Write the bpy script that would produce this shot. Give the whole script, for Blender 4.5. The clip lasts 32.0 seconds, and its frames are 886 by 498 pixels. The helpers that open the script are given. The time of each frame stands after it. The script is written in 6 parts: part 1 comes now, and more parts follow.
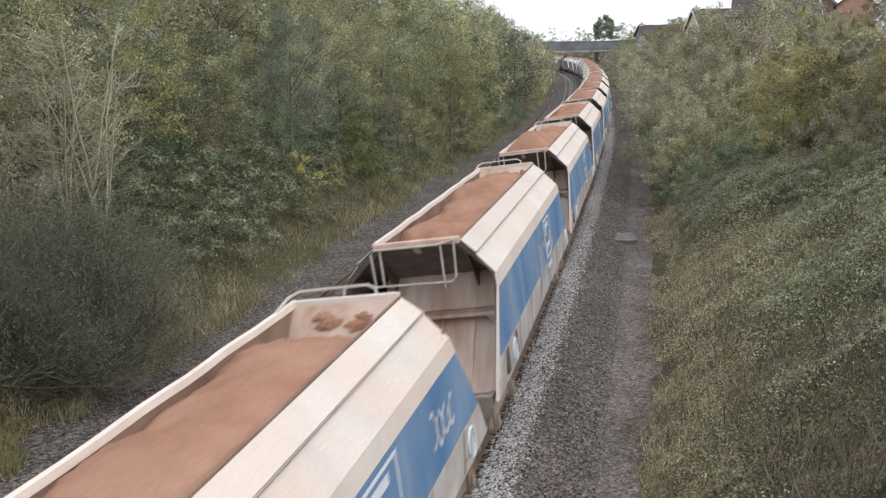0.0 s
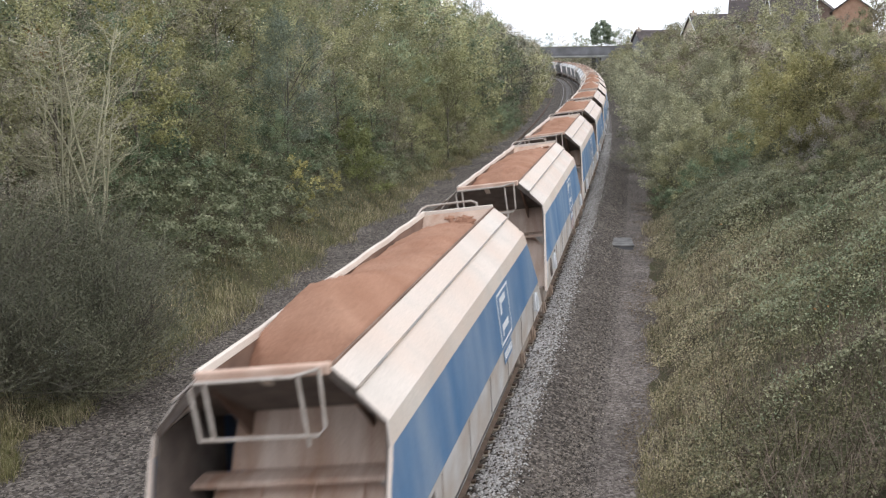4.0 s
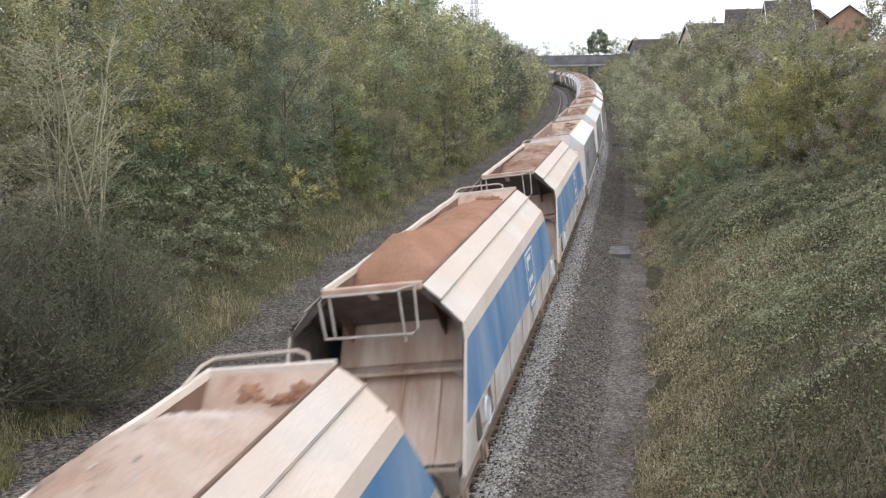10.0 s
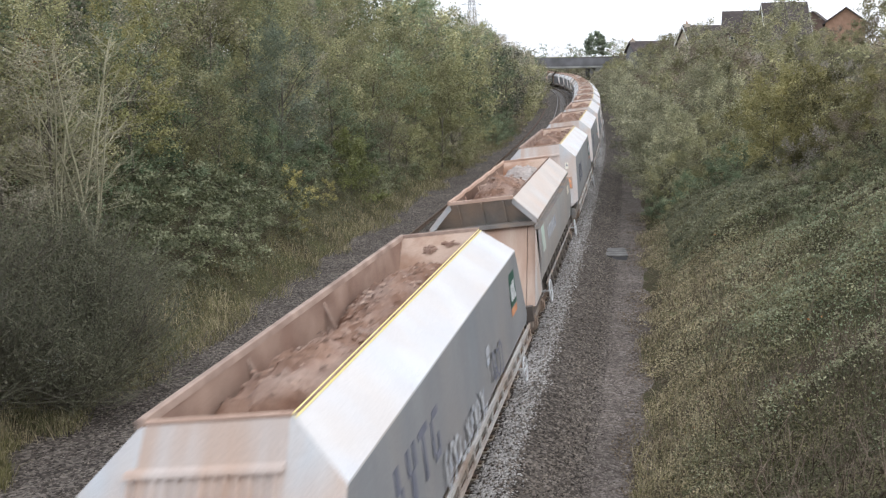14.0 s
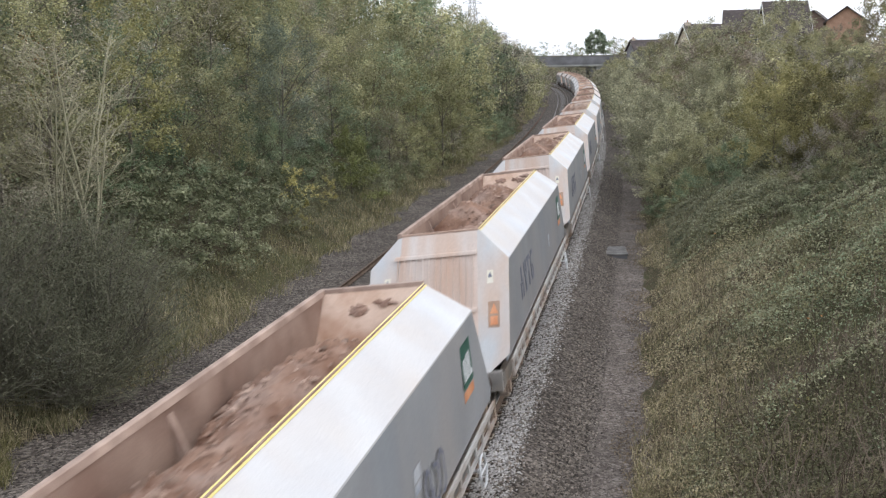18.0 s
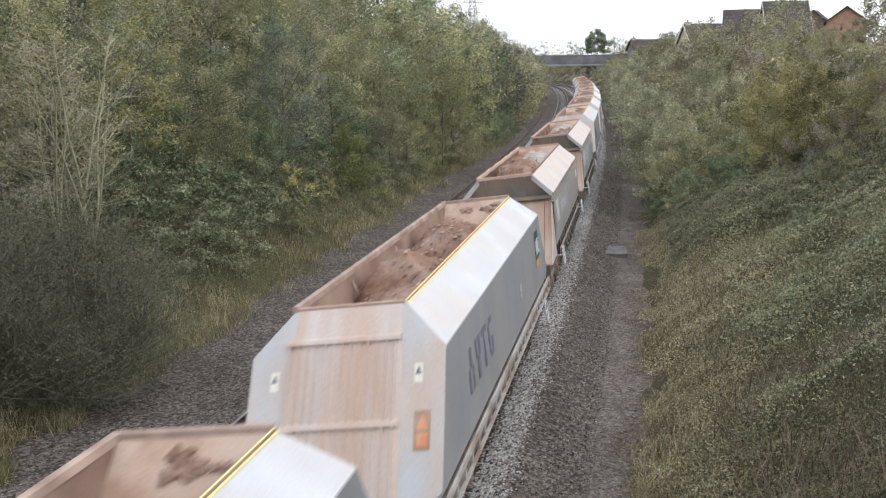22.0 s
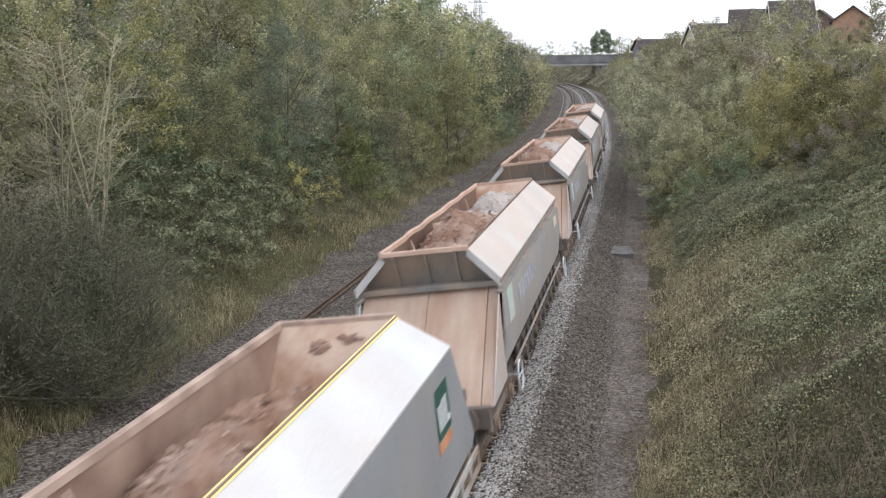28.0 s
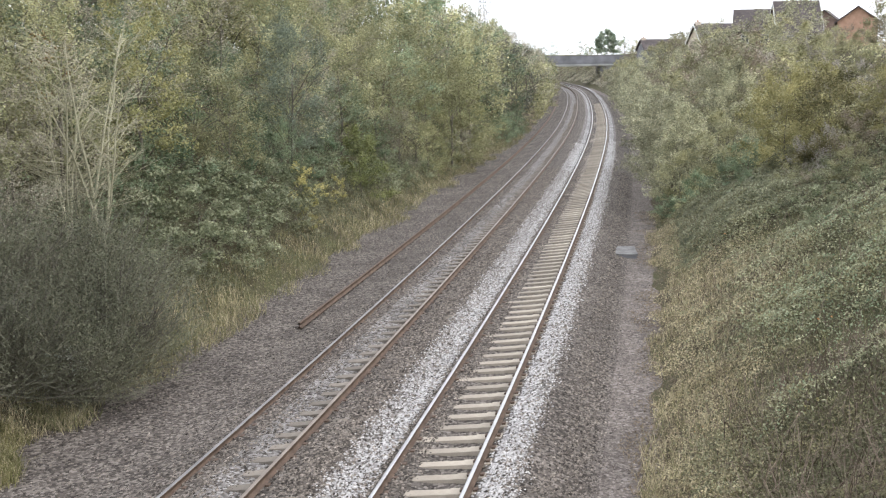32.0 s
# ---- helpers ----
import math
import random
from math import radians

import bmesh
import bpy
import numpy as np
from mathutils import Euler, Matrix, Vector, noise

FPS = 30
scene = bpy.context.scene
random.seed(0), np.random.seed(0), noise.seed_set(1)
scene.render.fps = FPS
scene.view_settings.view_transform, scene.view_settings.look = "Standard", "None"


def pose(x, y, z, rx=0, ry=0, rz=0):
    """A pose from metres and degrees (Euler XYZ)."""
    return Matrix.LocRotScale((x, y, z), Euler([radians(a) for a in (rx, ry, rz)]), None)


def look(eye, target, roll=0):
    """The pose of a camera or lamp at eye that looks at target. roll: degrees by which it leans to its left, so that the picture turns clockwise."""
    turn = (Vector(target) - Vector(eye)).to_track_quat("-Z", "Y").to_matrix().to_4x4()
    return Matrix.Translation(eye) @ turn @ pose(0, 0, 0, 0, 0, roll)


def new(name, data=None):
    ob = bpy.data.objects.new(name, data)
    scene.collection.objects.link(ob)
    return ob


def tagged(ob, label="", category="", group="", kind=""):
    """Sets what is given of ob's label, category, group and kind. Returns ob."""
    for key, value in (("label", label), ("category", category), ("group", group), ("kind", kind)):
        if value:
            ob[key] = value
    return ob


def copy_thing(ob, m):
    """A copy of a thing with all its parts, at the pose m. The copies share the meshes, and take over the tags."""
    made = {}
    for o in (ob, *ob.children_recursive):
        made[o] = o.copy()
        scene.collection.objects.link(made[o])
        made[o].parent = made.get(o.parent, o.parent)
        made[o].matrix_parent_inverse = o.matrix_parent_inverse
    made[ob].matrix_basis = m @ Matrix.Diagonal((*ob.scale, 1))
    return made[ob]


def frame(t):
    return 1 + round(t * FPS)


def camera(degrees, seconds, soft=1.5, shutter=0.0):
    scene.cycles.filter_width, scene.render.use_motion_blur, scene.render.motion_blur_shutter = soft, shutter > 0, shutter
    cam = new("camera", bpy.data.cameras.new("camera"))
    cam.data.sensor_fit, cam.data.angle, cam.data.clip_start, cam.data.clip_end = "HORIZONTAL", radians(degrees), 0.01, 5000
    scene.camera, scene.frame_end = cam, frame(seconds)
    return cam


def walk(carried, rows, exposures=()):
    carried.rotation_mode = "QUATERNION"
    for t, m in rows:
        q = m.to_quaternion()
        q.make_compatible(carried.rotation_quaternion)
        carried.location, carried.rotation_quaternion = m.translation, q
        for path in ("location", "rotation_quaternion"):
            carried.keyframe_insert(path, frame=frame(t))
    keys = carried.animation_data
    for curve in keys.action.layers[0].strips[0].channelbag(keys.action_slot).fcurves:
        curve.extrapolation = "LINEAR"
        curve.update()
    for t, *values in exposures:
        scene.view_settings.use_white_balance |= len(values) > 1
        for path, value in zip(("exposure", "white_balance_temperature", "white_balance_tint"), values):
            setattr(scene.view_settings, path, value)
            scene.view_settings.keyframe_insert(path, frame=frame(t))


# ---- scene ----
# ---------------------------------------------------------------- camera
EYE = (0.0, 0.0, 6.8083)
TURNS = [
    (0, 78.627, 1.063, -0.243), (0.5, 78.680, 1.044, -0.276), (1, 78.723, 1.018, -0.295), (1.5, 78.754, 0.976, -0.318),
    (2, 78.789, 0.969, -0.343), (2.5, 78.816, 0.998, -0.368), (3, 78.837, 1.006, -0.379), (3.5, 78.866, 1.027, -0.377),
    (5.5, 79.051, 1.002, -0.438), (6, 79.097, 1.024, -0.457), (6.5, 79.130, 1.048, -0.465), (7, 79.163, 1.045, -0.473),
    (7.5, 79.205, 1.020, -0.483), (8, 79.245, 1.002, -0.500), (8.5, 79.280, 0.954, -0.514), (9, 79.320, 0.945, -0.524),
    (9.5, 79.358, 0.961, -0.537), (10, 79.381, 0.959, -0.550), (10.5, 79.397, 0.967, -0.558), (11, 79.418, 0.976, -0.559),
    (11.5, 79.434, 0.958, -0.559), (12, 79.449, 0.926, -0.569), (12.5, 79.458, 0.913, -0.605), (13, 79.464, 0.906, -0.652),
    (13.5, 79.464, 0.899, -0.688), (14, 79.463, 0.890, -0.699), (14.5, 79.457, 0.860, -0.696), (16.5, 79.405, 0.802, -0.704),
    (17, 79.402, 0.798, -0.699), (17.5, 79.386, 0.794, -0.689), (18, 79.368, 0.778, -0.672), (18.5, 79.359, 0.772, -0.667),
    (19, 79.356, 0.773, -0.671), (19.5, 79.354, 0.756, -0.674), (20, 79.346, 0.728, -0.668), (20.5, 79.340, 0.713, -0.664),
    (21, 79.338, 0.699, -0.660), (21.5, 79.333, 0.682, -0.661), (22, 79.327, 0.682, -0.663), (22.5, 79.323, 0.686, -0.653),
    (23, 79.317, 0.709, -0.637), (23.5, 79.299, 0.721, -0.623), (24, 79.285, 0.729, -0.610), (24.5, 79.285, 0.759, -0.601),
    (25, 79.299, 0.783, -0.592), (25.5, 79.313, 0.786, -0.565), (27.5, 79.317, 0.719, -0.407), (28, 79.330, 0.740, -0.378),
    (28.5, 79.329, 0.754, -0.353), (29, 79.318, 0.774, -0.321), (29.5, 79.314, 0.779, -0.281), (30, 79.315, 0.779, -0.242),
    (30.5, 79.320, 0.767, -0.204), (31, 79.327, 0.736, -0.178), (31.5, 79.332, 0.710, -0.158), (32, 79.332, 0.690, -0.130),
]
cam = camera(47.267, 32.0, soft=1.25, shutter=0.25)
walk(cam, [(t, pose(*EYE, rx, ry, rz)) for t, rx, ry, rz in TURNS],
     exposures=[(0, 0.06), (6, 0.15), (7, 0.06), (8.5, 0.08), (10, 0.12), (11, 0.1), (13, 0.0), (20, -0.02), (23, 0.1), (24, 0.24), (25, 0.08), (26, 0.05), (28, 0.05), (29, 0.17), (30, 0.16), (31.2, 0.3), (32, 0.6)])

# ---------------------------------------------------------------- alignment of the line
# s: metres along the near track, l: metres to its side (right is positive), z = 0 at rail level
BEND_AT = [0, 25, 50, 75, 100, 130, 160, 200, 240, 420, 430]
BEND = [-0.001400, -0.000523, -0.000491, -0.000664, -0.000786, -0.000423, -0.000406, -0.001003, -0.001687, -0.001687, 0.0]
S_MIN, S_MAX = -900.0, 1800.0
_s = np.arange(S_MIN, S_MAX + 1.0, 1.0)
_k = np.where(_s < 0, 0.0, np.interp(_s, BEND_AT, BEND))
_th = np.concatenate([[0.0], np.cumsum((_k[1:] + _k[:-1]) / 2)])
_th += 0.22597 - np.interp(0.0, _s, _th)
_x = np.concatenate([[0.0], np.cumsum(np.sin((_th[1:] + _th[:-1]) / 2))])
_y = np.concatenate([[0.0], np.cumsum(np.cos((_th[1:] + _th[:-1]) / 2))])
_x += -2.9351 - np.interp(0.0, _s, _x)
_y += 4.0000 - np.interp(0.0, _s, _y)
CANT = 0.1197
LEFT_TRACK = -3.399
SLEEPER_GAP, SLEEPER_START = 0.6100, 11.813


def spot(s, l, z=0.0):
    """World place of alignment coordinates (arrays or numbers)."""
    th = np.interp(s, _s, _th)
    return np.interp(s, _s, _x) + np.cos(th) * l, np.interp(s, _s, _y) - np.sin(th) * l, z


def heading(s):
    return float(np.interp(s, _s, _th))


# train: distance run and the nose of each wagon
SPEED_AT = [0, 6, 12, 18, 24, 32]
SPEED = [16.649, 16.675, 16.789, 17.105, 17.588, 18.179]
KINDS = "AAAAAAAAAAAAAABBBCBBBBBBBBCCBBBBCCCC"
GAP_REAR = dict(A=2.061, B=2.436, C=2.724)
GAP_FRONT = dict(A=2.005, B=2.558, C=2.659)
BODY = dict(A=10.875, B=10.738, C=10.327)
NOSE_1 = 13.241

# ---------------------------------------------------------------- light
world = bpy.data.worlds.new("overcast")
scene.world = world
world.use_nodes = True
wn, wl = world.node_tree.nodes, world.node_tree.links
sky = wn.new("ShaderNodeTexSky")
sky.sky_type, sky.sun_disc = "NISHITA", False
sky.sun_elevation, sky.sun_rotation = radians(38), radians(70)
sky.air_density, sky.dust_density, sky.ozone_density = 1.0, 4.0, 1.0
cloud = wn.new("ShaderNodeMix")  # an even layer of cloud over the clear sky
cloud.data_type = "RGBA"
cloud.inputs[0].default_value = 0.86
cloud.inputs[7].default_value = (9.0, 9.35, 10.2, 1)
wl.new(sky.outputs[0], cloud.inputs[6])
wl.new(cloud.outputs[2], wn["Background"].inputs["Color"])
wn["Background"].inputs["Strength"].default_value = 0.15
sun = new("sun", bpy.data.lights.new("sun", "SUN"))
sun.data.energy, sun.data.angle, sun.data.color = 0.9, radians(40), (1.0, 0.98, 0.97)
sun.matrix_world = look((60, -15, 60), (0, 10, 0))


# ---------------------------------------------------------------- materials
def material(name, c1, c2, scale=6.0, rough=0.7, metal=0.0, bump=0.15, grain=60.0, dirt=None, dirt_amount=0.5, dirt_scale=1.2,
             vary=0.0, island=0.0, stretch=(1, 1, 1), spec=0.3, soft_dirt=0.25, translucent=0.0):
    m = bpy.data.materials.new(name)
    m.use_nodes = True
    n, k = m.node_tree.nodes, m.node_tree.links
    b = n["Principled BSDF"]
    b.inputs["Roughness"].default_value, b.inputs["Metallic"].default_value = rough, metal
    b.inputs["Specular IOR Level"].default_value = spec
    co = n.new("ShaderNodeTexCoord")
    mp = n.new("ShaderNodeMapping")
    mp.inputs["Scale"].default_value = stretch
    k.new(co.outputs["Object"], mp.inputs["Vector"])

    def noise_node(sc, detail=4.0):
        t = n.new("ShaderNodeTexNoise")
        t.inputs["Scale"].default_value, t.inputs["Detail"].default_value = sc, detail
        k.new(mp.outputs[0], t.inputs["Vector"])
        return t

    def mix(a, bcol, fac):
        x = n.new("ShaderNodeMix")
        x.data_type = "RGBA"
        for sock, v in ((x.inputs[6], a), (x.inputs[7], bcol)):
            if isinstance(v, tuple):
                sock.default_value = (*v, 1)
            else:
                k.new(v, sock)
        k.new(fac, x.inputs[0])
        return x.outputs[2]

    def ramp(src, lo, hi):
        r = n.new("ShaderNodeMapRange")
        r.inputs["From Min"].default_value, r.inputs["From Max"].default_value = lo, hi
        k.new(src, r.inputs["Value"])
        return r.outputs[0]

    t1 = noise_node(scale)
    col = mix(c1, c2, ramp(t1.outputs["Fac"], 0.32, 0.68))
    t2 = noise_node(grain, 3.0)
    if dirt:
        t3 = noise_node(dirt_scale, 5.0)
        mid = 0.72 - 0.44 * dirt_amount
        col = mix(col, dirt, ramp(t3.outputs["Fac"], mid - soft_dirt / 2, mid + soft_dirt / 2))
    hsv = n.new("ShaderNodeHueSaturation")
    k.new(col, hsv.inputs["Color"])
    ad = n.new("ShaderNodeMath")
    ad.operation = "ADD"
    ad.inputs[0].default_value, ad.inputs[1].default_value = 0.5, 0.5
    gr = n.new("ShaderNodeMapRange")
    gr.inputs["From Min"].default_value, gr.inputs["From Max"].default_value = 0.3, 0.7
    gr.inputs["To Min"].default_value, gr.inputs["To Max"].default_value = 0.88, 1.12
    k.new(t2.outputs["Fac"], gr.inputs["Value"])
    val = gr.outputs[0]
    for amount, src in ((vary, "object"), (island, "island")):
        if amount:
            if src == "object":
                s_ = n.new("ShaderNodeObjectInfo").outputs["Random"]
            else:
                s_ = n.new("ShaderNodeNewGeometry").outputs["Random Per Island"]
            r = n.new("ShaderNodeMapRange")
            r.inputs["To Min"].default_value, r.inputs["To Max"].default_value = 1 - amount, 1 + amount
            k.new(s_, r.inputs["Value"])
            mu = n.new("ShaderNodeMath")
            mu.operation = "MULTIPLY"
            k.new(val, mu.inputs[0])
            k.new(r.outputs[0], mu.inputs[1])
            val = mu.outputs[0]
    k.new(val, hsv.inputs["Value"])
    k.new(hsv.outputs[0], b.inputs["Base Color"])
    if bump:
        bp = n.new("ShaderNodeBump")
        bp.inputs["Strength"].default_value, bp.inputs["Distance"].default_value = bump, 0.02
        k.new(t2.outputs["Fac"], bp.inputs["Height"])
        k.new(bp.outputs[0], b.inputs["Normal"])
    if translucent:
        tr = n.new("ShaderNodeBsdfTranslucent")
        k.new(hsv.outputs[0], tr.inputs["Color"])
        ms = n.new("ShaderNodeMixShader")
        ms.inputs[0].default_value = translucent
        k.new(b.outputs[0], ms.inputs[1])
        k.new(tr.outputs[0], ms.inputs[2])
        k.new(ms.outputs[0], n["Material Output"].inputs["Surface"])
    return m


def stone_material(name, colors, size, bump=0.9):
    """Broken stone: every cell of the pattern is a stone with its own tone."""
    m = bpy.data.materials.new(name)
    m.use_nodes = True
    n, k = m.node_tree.nodes, m.node_tree.links
    b = n["Principled BSDF"]
    b.inputs["Roughness"].default_value = 0.9
    b.inputs["Specular IOR Level"].default_value = 0.2
    co = n.new("ShaderNodeTexCoord")
    v = n.new("ShaderNodeTexVoronoi")
    v.inputs["Scale"].default_value = 1.0 / size
    k.new(co.outputs["Object"], v.inputs["Vector"])
    sep = n.new("ShaderNodeSeparateColor")
    k.new(v.outputs["Color"], sep.inputs[0])
    cr = n.new("ShaderNodeValToRGB")
    while len(cr.color_ramp.elements) < len(colors):
        cr.color_ramp.elements.new(0.5)
    for i, c in enumerate(colors):
        cr.color_ramp.elements[i].position = i / (len(colors) - 1)
        cr.color_ramp.elements[i].color = (*c, 1)
    k.new(sep.outputs[0], cr.inputs[0])
    t = n.new("ShaderNodeTexNoise")
    t.inputs["Scale"].default_value, t.inputs["Detail"].default_value = 0.7, 4
    k.new(co.outputs["Object"], t.inputs["Vector"])
    mr = n.new("ShaderNodeMapRange")
    mr.inputs["From Min"].default_value, mr.inputs["From Max"].default_value = 0.3, 0.7
    mr.inputs["To Min"].default_value, mr.inputs["To Max"].default_value = 0.75, 1.2
    k.new(t.outputs["Fac"], mr.inputs["Value"])
    hs = n.new("ShaderNodeHueSaturation")
    k.new(cr.outputs[0], hs.inputs["Color"])
    k.new(mr.outputs[0], hs.inputs["Value"])
    k.new(hs.outputs[0], b.inputs["Base Color"])
    bp = n.new("ShaderNodeBump")
    bp.inputs["Strength"].default_value, bp.inputs["Distance"].default_value = bump, size * 0.6
    bp.invert = True
    k.new(v.outputs["Distance"], bp.inputs["Height"])
    k.new(bp.outputs[0], b.inputs["Normal"])
    return m


M = {}
M["ballast"] = stone_material("dark ballast", [(0.035, 0.029, 0.025), (0.076, 0.065, 0.056), (0.138, 0.119, 0.103), (0.24, 0.212, 0.185)], 0.055)
M["fresh"] = stone_material("fresh pale ballast", [(0.08, 0.074, 0.07), (0.2, 0.19, 0.183), (0.36, 0.345, 0.335), (0.54, 0.525, 0.515)], 0.055)
M["mid"] = stone_material("mixed grey ballast", [(0.065, 0.057, 0.051), (0.13, 0.118, 0.108), (0.21, 0.194, 0.181), (0.34, 0.32, 0.302)], 0.055)
M["cess"] = stone_material("brown cess grit", [(0.07, 0.058, 0.05), (0.135, 0.114, 0.099), (0.18, 0.153, 0.135), (0.27, 0.24, 0.216)], 0.06, 0.8)
M["stone_dark"] = material("loose dark stone", (0.04, 0.033, 0.027), (0.225, 0.194, 0.164), 14, 0.9, bump=0.2, island=0.78, spec=0.2)
M["stone_pale"] = material("loose pale stone", (0.34, 0.325, 0.31), (0.5, 0.485, 0.47), 14, 0.9, bump=0.2, island=0.35, spec=0.2)
M["earth"] = material("leaf litter and earth", (0.05, 0.045, 0.03), (0.12, 0.1, 0.065), 2.5, 0.95, bump=1.0, grain=22, dirt=(0.085, 0.085, 0.045), dirt_amount=0.5, dirt_scale=0.5, spec=0.1)
M["concrete"] = material("sleeper concrete", (0.36, 0.315, 0.25), (0.46, 0.41, 0.335), 4, 0.85, bump=0.1, grain=90, dirt=(0.22, 0.185, 0.15), dirt_amount=0.28, dirt_scale=1.6, vary=0.2, soft_dirt=0.4)
M["concrete_grey"] = material("dirty grey sleeper concrete", (0.2, 0.175, 0.145), (0.29, 0.255, 0.21), 4, 0.9, bump=0.1, grain=90, dirt=(0.12, 0.1, 0.085), dirt_amount=0.4, dirt_scale=1.6, vary=0.2, soft_dirt=0.4)
M["rail_rust"] = material("rusty rail steel", (0.1, 0.07, 0.052), (0.17, 0.12, 0.09), 4, 0.75, 0.2, 0.15, 70)
M["rail_shine"] = material("polished rail head", (0.46, 0.45, 0.44), (0.56, 0.555, 0.55), 2, 0.36, 0.9, 0.03, 60)
M["rail_dull"] = material("dull rail head", (0.25, 0.24, 0.235), (0.34, 0.33, 0.32), 2, 0.5, 0.6, 0.05, 60)
M["rail_brown"] = material("rust brown rail head", (0.22, 0.185, 0.155), (0.31, 0.265, 0.225), 2, 0.55, 0.4, 0.05, 60)
M["bridge_concrete"] = material("pale bridge concrete", (0.42, 0.42, 0.4), (0.55, 0.55, 0.53), 0.6, 0.9, bump=0.1, dirt=(0.25, 0.25, 0.24), dirt_amount=0.3, dirt_scale=0.3)
M["bridge_dark"] = material("weathered grey bridge girder", (0.19, 0.19, 0.2), (0.25, 0.25, 0.265), 0.5, 0.85, bump=0.1, dirt=(0.15, 0.15, 0.155), dirt_amount=0.3, dirt_scale=0.3)
M["grey_lid"] = material("grey weathered lid", (0.13, 0.125, 0.12), (0.22, 0.215, 0.205), 4, 0.85, bump=0.2)
M["roof_tile"] = material("dark brown roof tiles", (0.065, 0.055, 0.053), (0.11, 0.092, 0.088), 1.2, 0.9, bump=0.3, grain=8)
M["brick"] = material("orange red house brick", (0.4, 0.24, 0.165), (0.5, 0.32, 0.23), 2, 0.9, bump=0.3, grain=14)
M["render_wall"] = material("cream rendered wall", (0.62, 0.52, 0.42), (0.7, 0.61, 0.52), 1, 0.9, bump=0.1)
M["white_trim"] = material("white painted trim", (0.72, 0.72, 0.7), (0.8, 0.8, 0.78), 2, 0.6, bump=0.03)
M["glass"] = material("dark window glass", (0.05, 0.06, 0.07), (0.09, 0.1, 0.11), 1, 0.12, bump=0, spec=0.6)
M["pylon"] = material("galvanised pylon steel", (0.45, 0.46, 0.47), (0.55, 0.56, 0.57), 1, 0.6, 0.3, 0.0)
# vehicles
M["cream"] = material("dusty off-white wagon paint", (0.58, 0.525, 0.47), (0.69, 0.64, 0.585), 1.6, 0.62, bump=0.05, grain=40, dirt=(0.62, 0.49, 0.405), dirt_amount=0.42, dirt_scale=0.8, vary=0.07, soft_dirt=0.45)
M["white_side"] = material("grimy white wagon side", (0.5, 0.5, 0.5), (0.62, 0.62, 0.62), 2.2, 0.6, bump=0.05, dirt=(0.42, 0.35, 0.29), dirt_amount=0.5, dirt_scale=1.5, vary=0.1, soft_dirt=0.4)
M["blue"] = material("faded blue wagon paint", (0.065, 0.17, 0.34), (0.09, 0.21, 0.39), 1.4, 0.5, bump=0.04, dirt=(0.26, 0.34, 0.45), dirt_amount=0.42, dirt_scale=1.3, vary=0.1, stretch=(1, 1, 0.35), soft_dirt=0.4)
M["silver"] = material("bright silver grey wagon cover", (0.6, 0.62, 0.655), (0.69, 0.71, 0.735), 0.9, 0.5, bump=0.04, dirt=(0.62, 0.55, 0.49), dirt_amount=0.28, dirt_scale=0.6, vary=0.06, soft_dirt=0.5)
M["silver_dusty"] = material("dusty silver wagon cover", (0.54, 0.515, 0.495), (0.64, 0.615, 0.59), 0.9, 0.55, bump=0.04, dirt=(0.64, 0.52, 0.44), dirt_amount=0.45, dirt_scale=0.7, vary=0.08, soft_dirt=0.5)
M["grey_side"] = material("slate grey wagon side", (0.24, 0.26, 0.285), (0.31, 0.33, 0.355), 1.3, 0.5, bump=0.04, dirt=(0.34, 0.32, 0.31), dirt_amount=0.35, dirt_scale=0.9, vary=0.12, stretch=(1, 1, 0.4), soft_dirt=0.5)
M["grey_mid"] = material("dull mid grey wagon side", (0.33, 0.335, 0.34), (0.42, 0.42, 0.42), 1.3, 0.55, bump=0.04, dirt=(0.42, 0.37, 0.33), dirt_amount=0.4, dirt_scale=0.9, vary=0.1, stretch=(1, 1, 0.4), soft_dirt=0.5)
M["pale_end"] = material("pale sand-dusted plate", (0.58, 0.455, 0.37), (0.7, 0.58, 0.5), 2.0, 0.8, bump=0.05, dirt=(0.4, 0.25, 0.175), dirt_amount=0.44, dirt_scale=1.5, vary=0.08, stretch=(2.2, 0.5, 0.3), soft_dirt=0.4)
M["grey_end"] = material("light grey wagon end", (0.5, 0.52, 0.54), (0.6, 0.62, 0.63), 1.3, 0.55, bump=0.04, dirt=(0.58, 0.45, 0.37), dirt_amount=0.35, dirt_scale=0.9, vary=0.08, stretch=(1.6, 1, 0.3), soft_dirt=0.4)
M["dusty_end"] = material("sand stained end sheet", (0.49, 0.37, 0.295), (0.59, 0.475, 0.4), 2.0, 0.8, bump=0.05, dirt=(0.4, 0.26, 0.19), dirt_amount=0.45, dirt_scale=1.1, vary=0.1, stretch=(2.2, 0.5, 0.3), soft_dirt=0.5)
# rust brown, darkened in the colour for the shade inside the hopper
M["inside"] = material("rusty hopper lining darkened for shade", (0.11, 0.068, 0.05), (0.19, 0.12, 0.09), 1.6, 0.85, bump=0.1, dirt=(0.3, 0.2, 0.15), dirt_amount=0.35, dirt_scale=0.9, vary=0.1, soft_dirt=0.5)
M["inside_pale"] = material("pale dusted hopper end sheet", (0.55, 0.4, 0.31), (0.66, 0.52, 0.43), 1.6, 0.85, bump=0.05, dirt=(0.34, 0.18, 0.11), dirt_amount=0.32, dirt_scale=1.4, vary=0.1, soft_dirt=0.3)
M["rim"] = material("worn sandy rim", (0.5, 0.33, 0.25), (0.62, 0.45, 0.36), 2.5, 0.75, bump=0.08, vary=0.1)
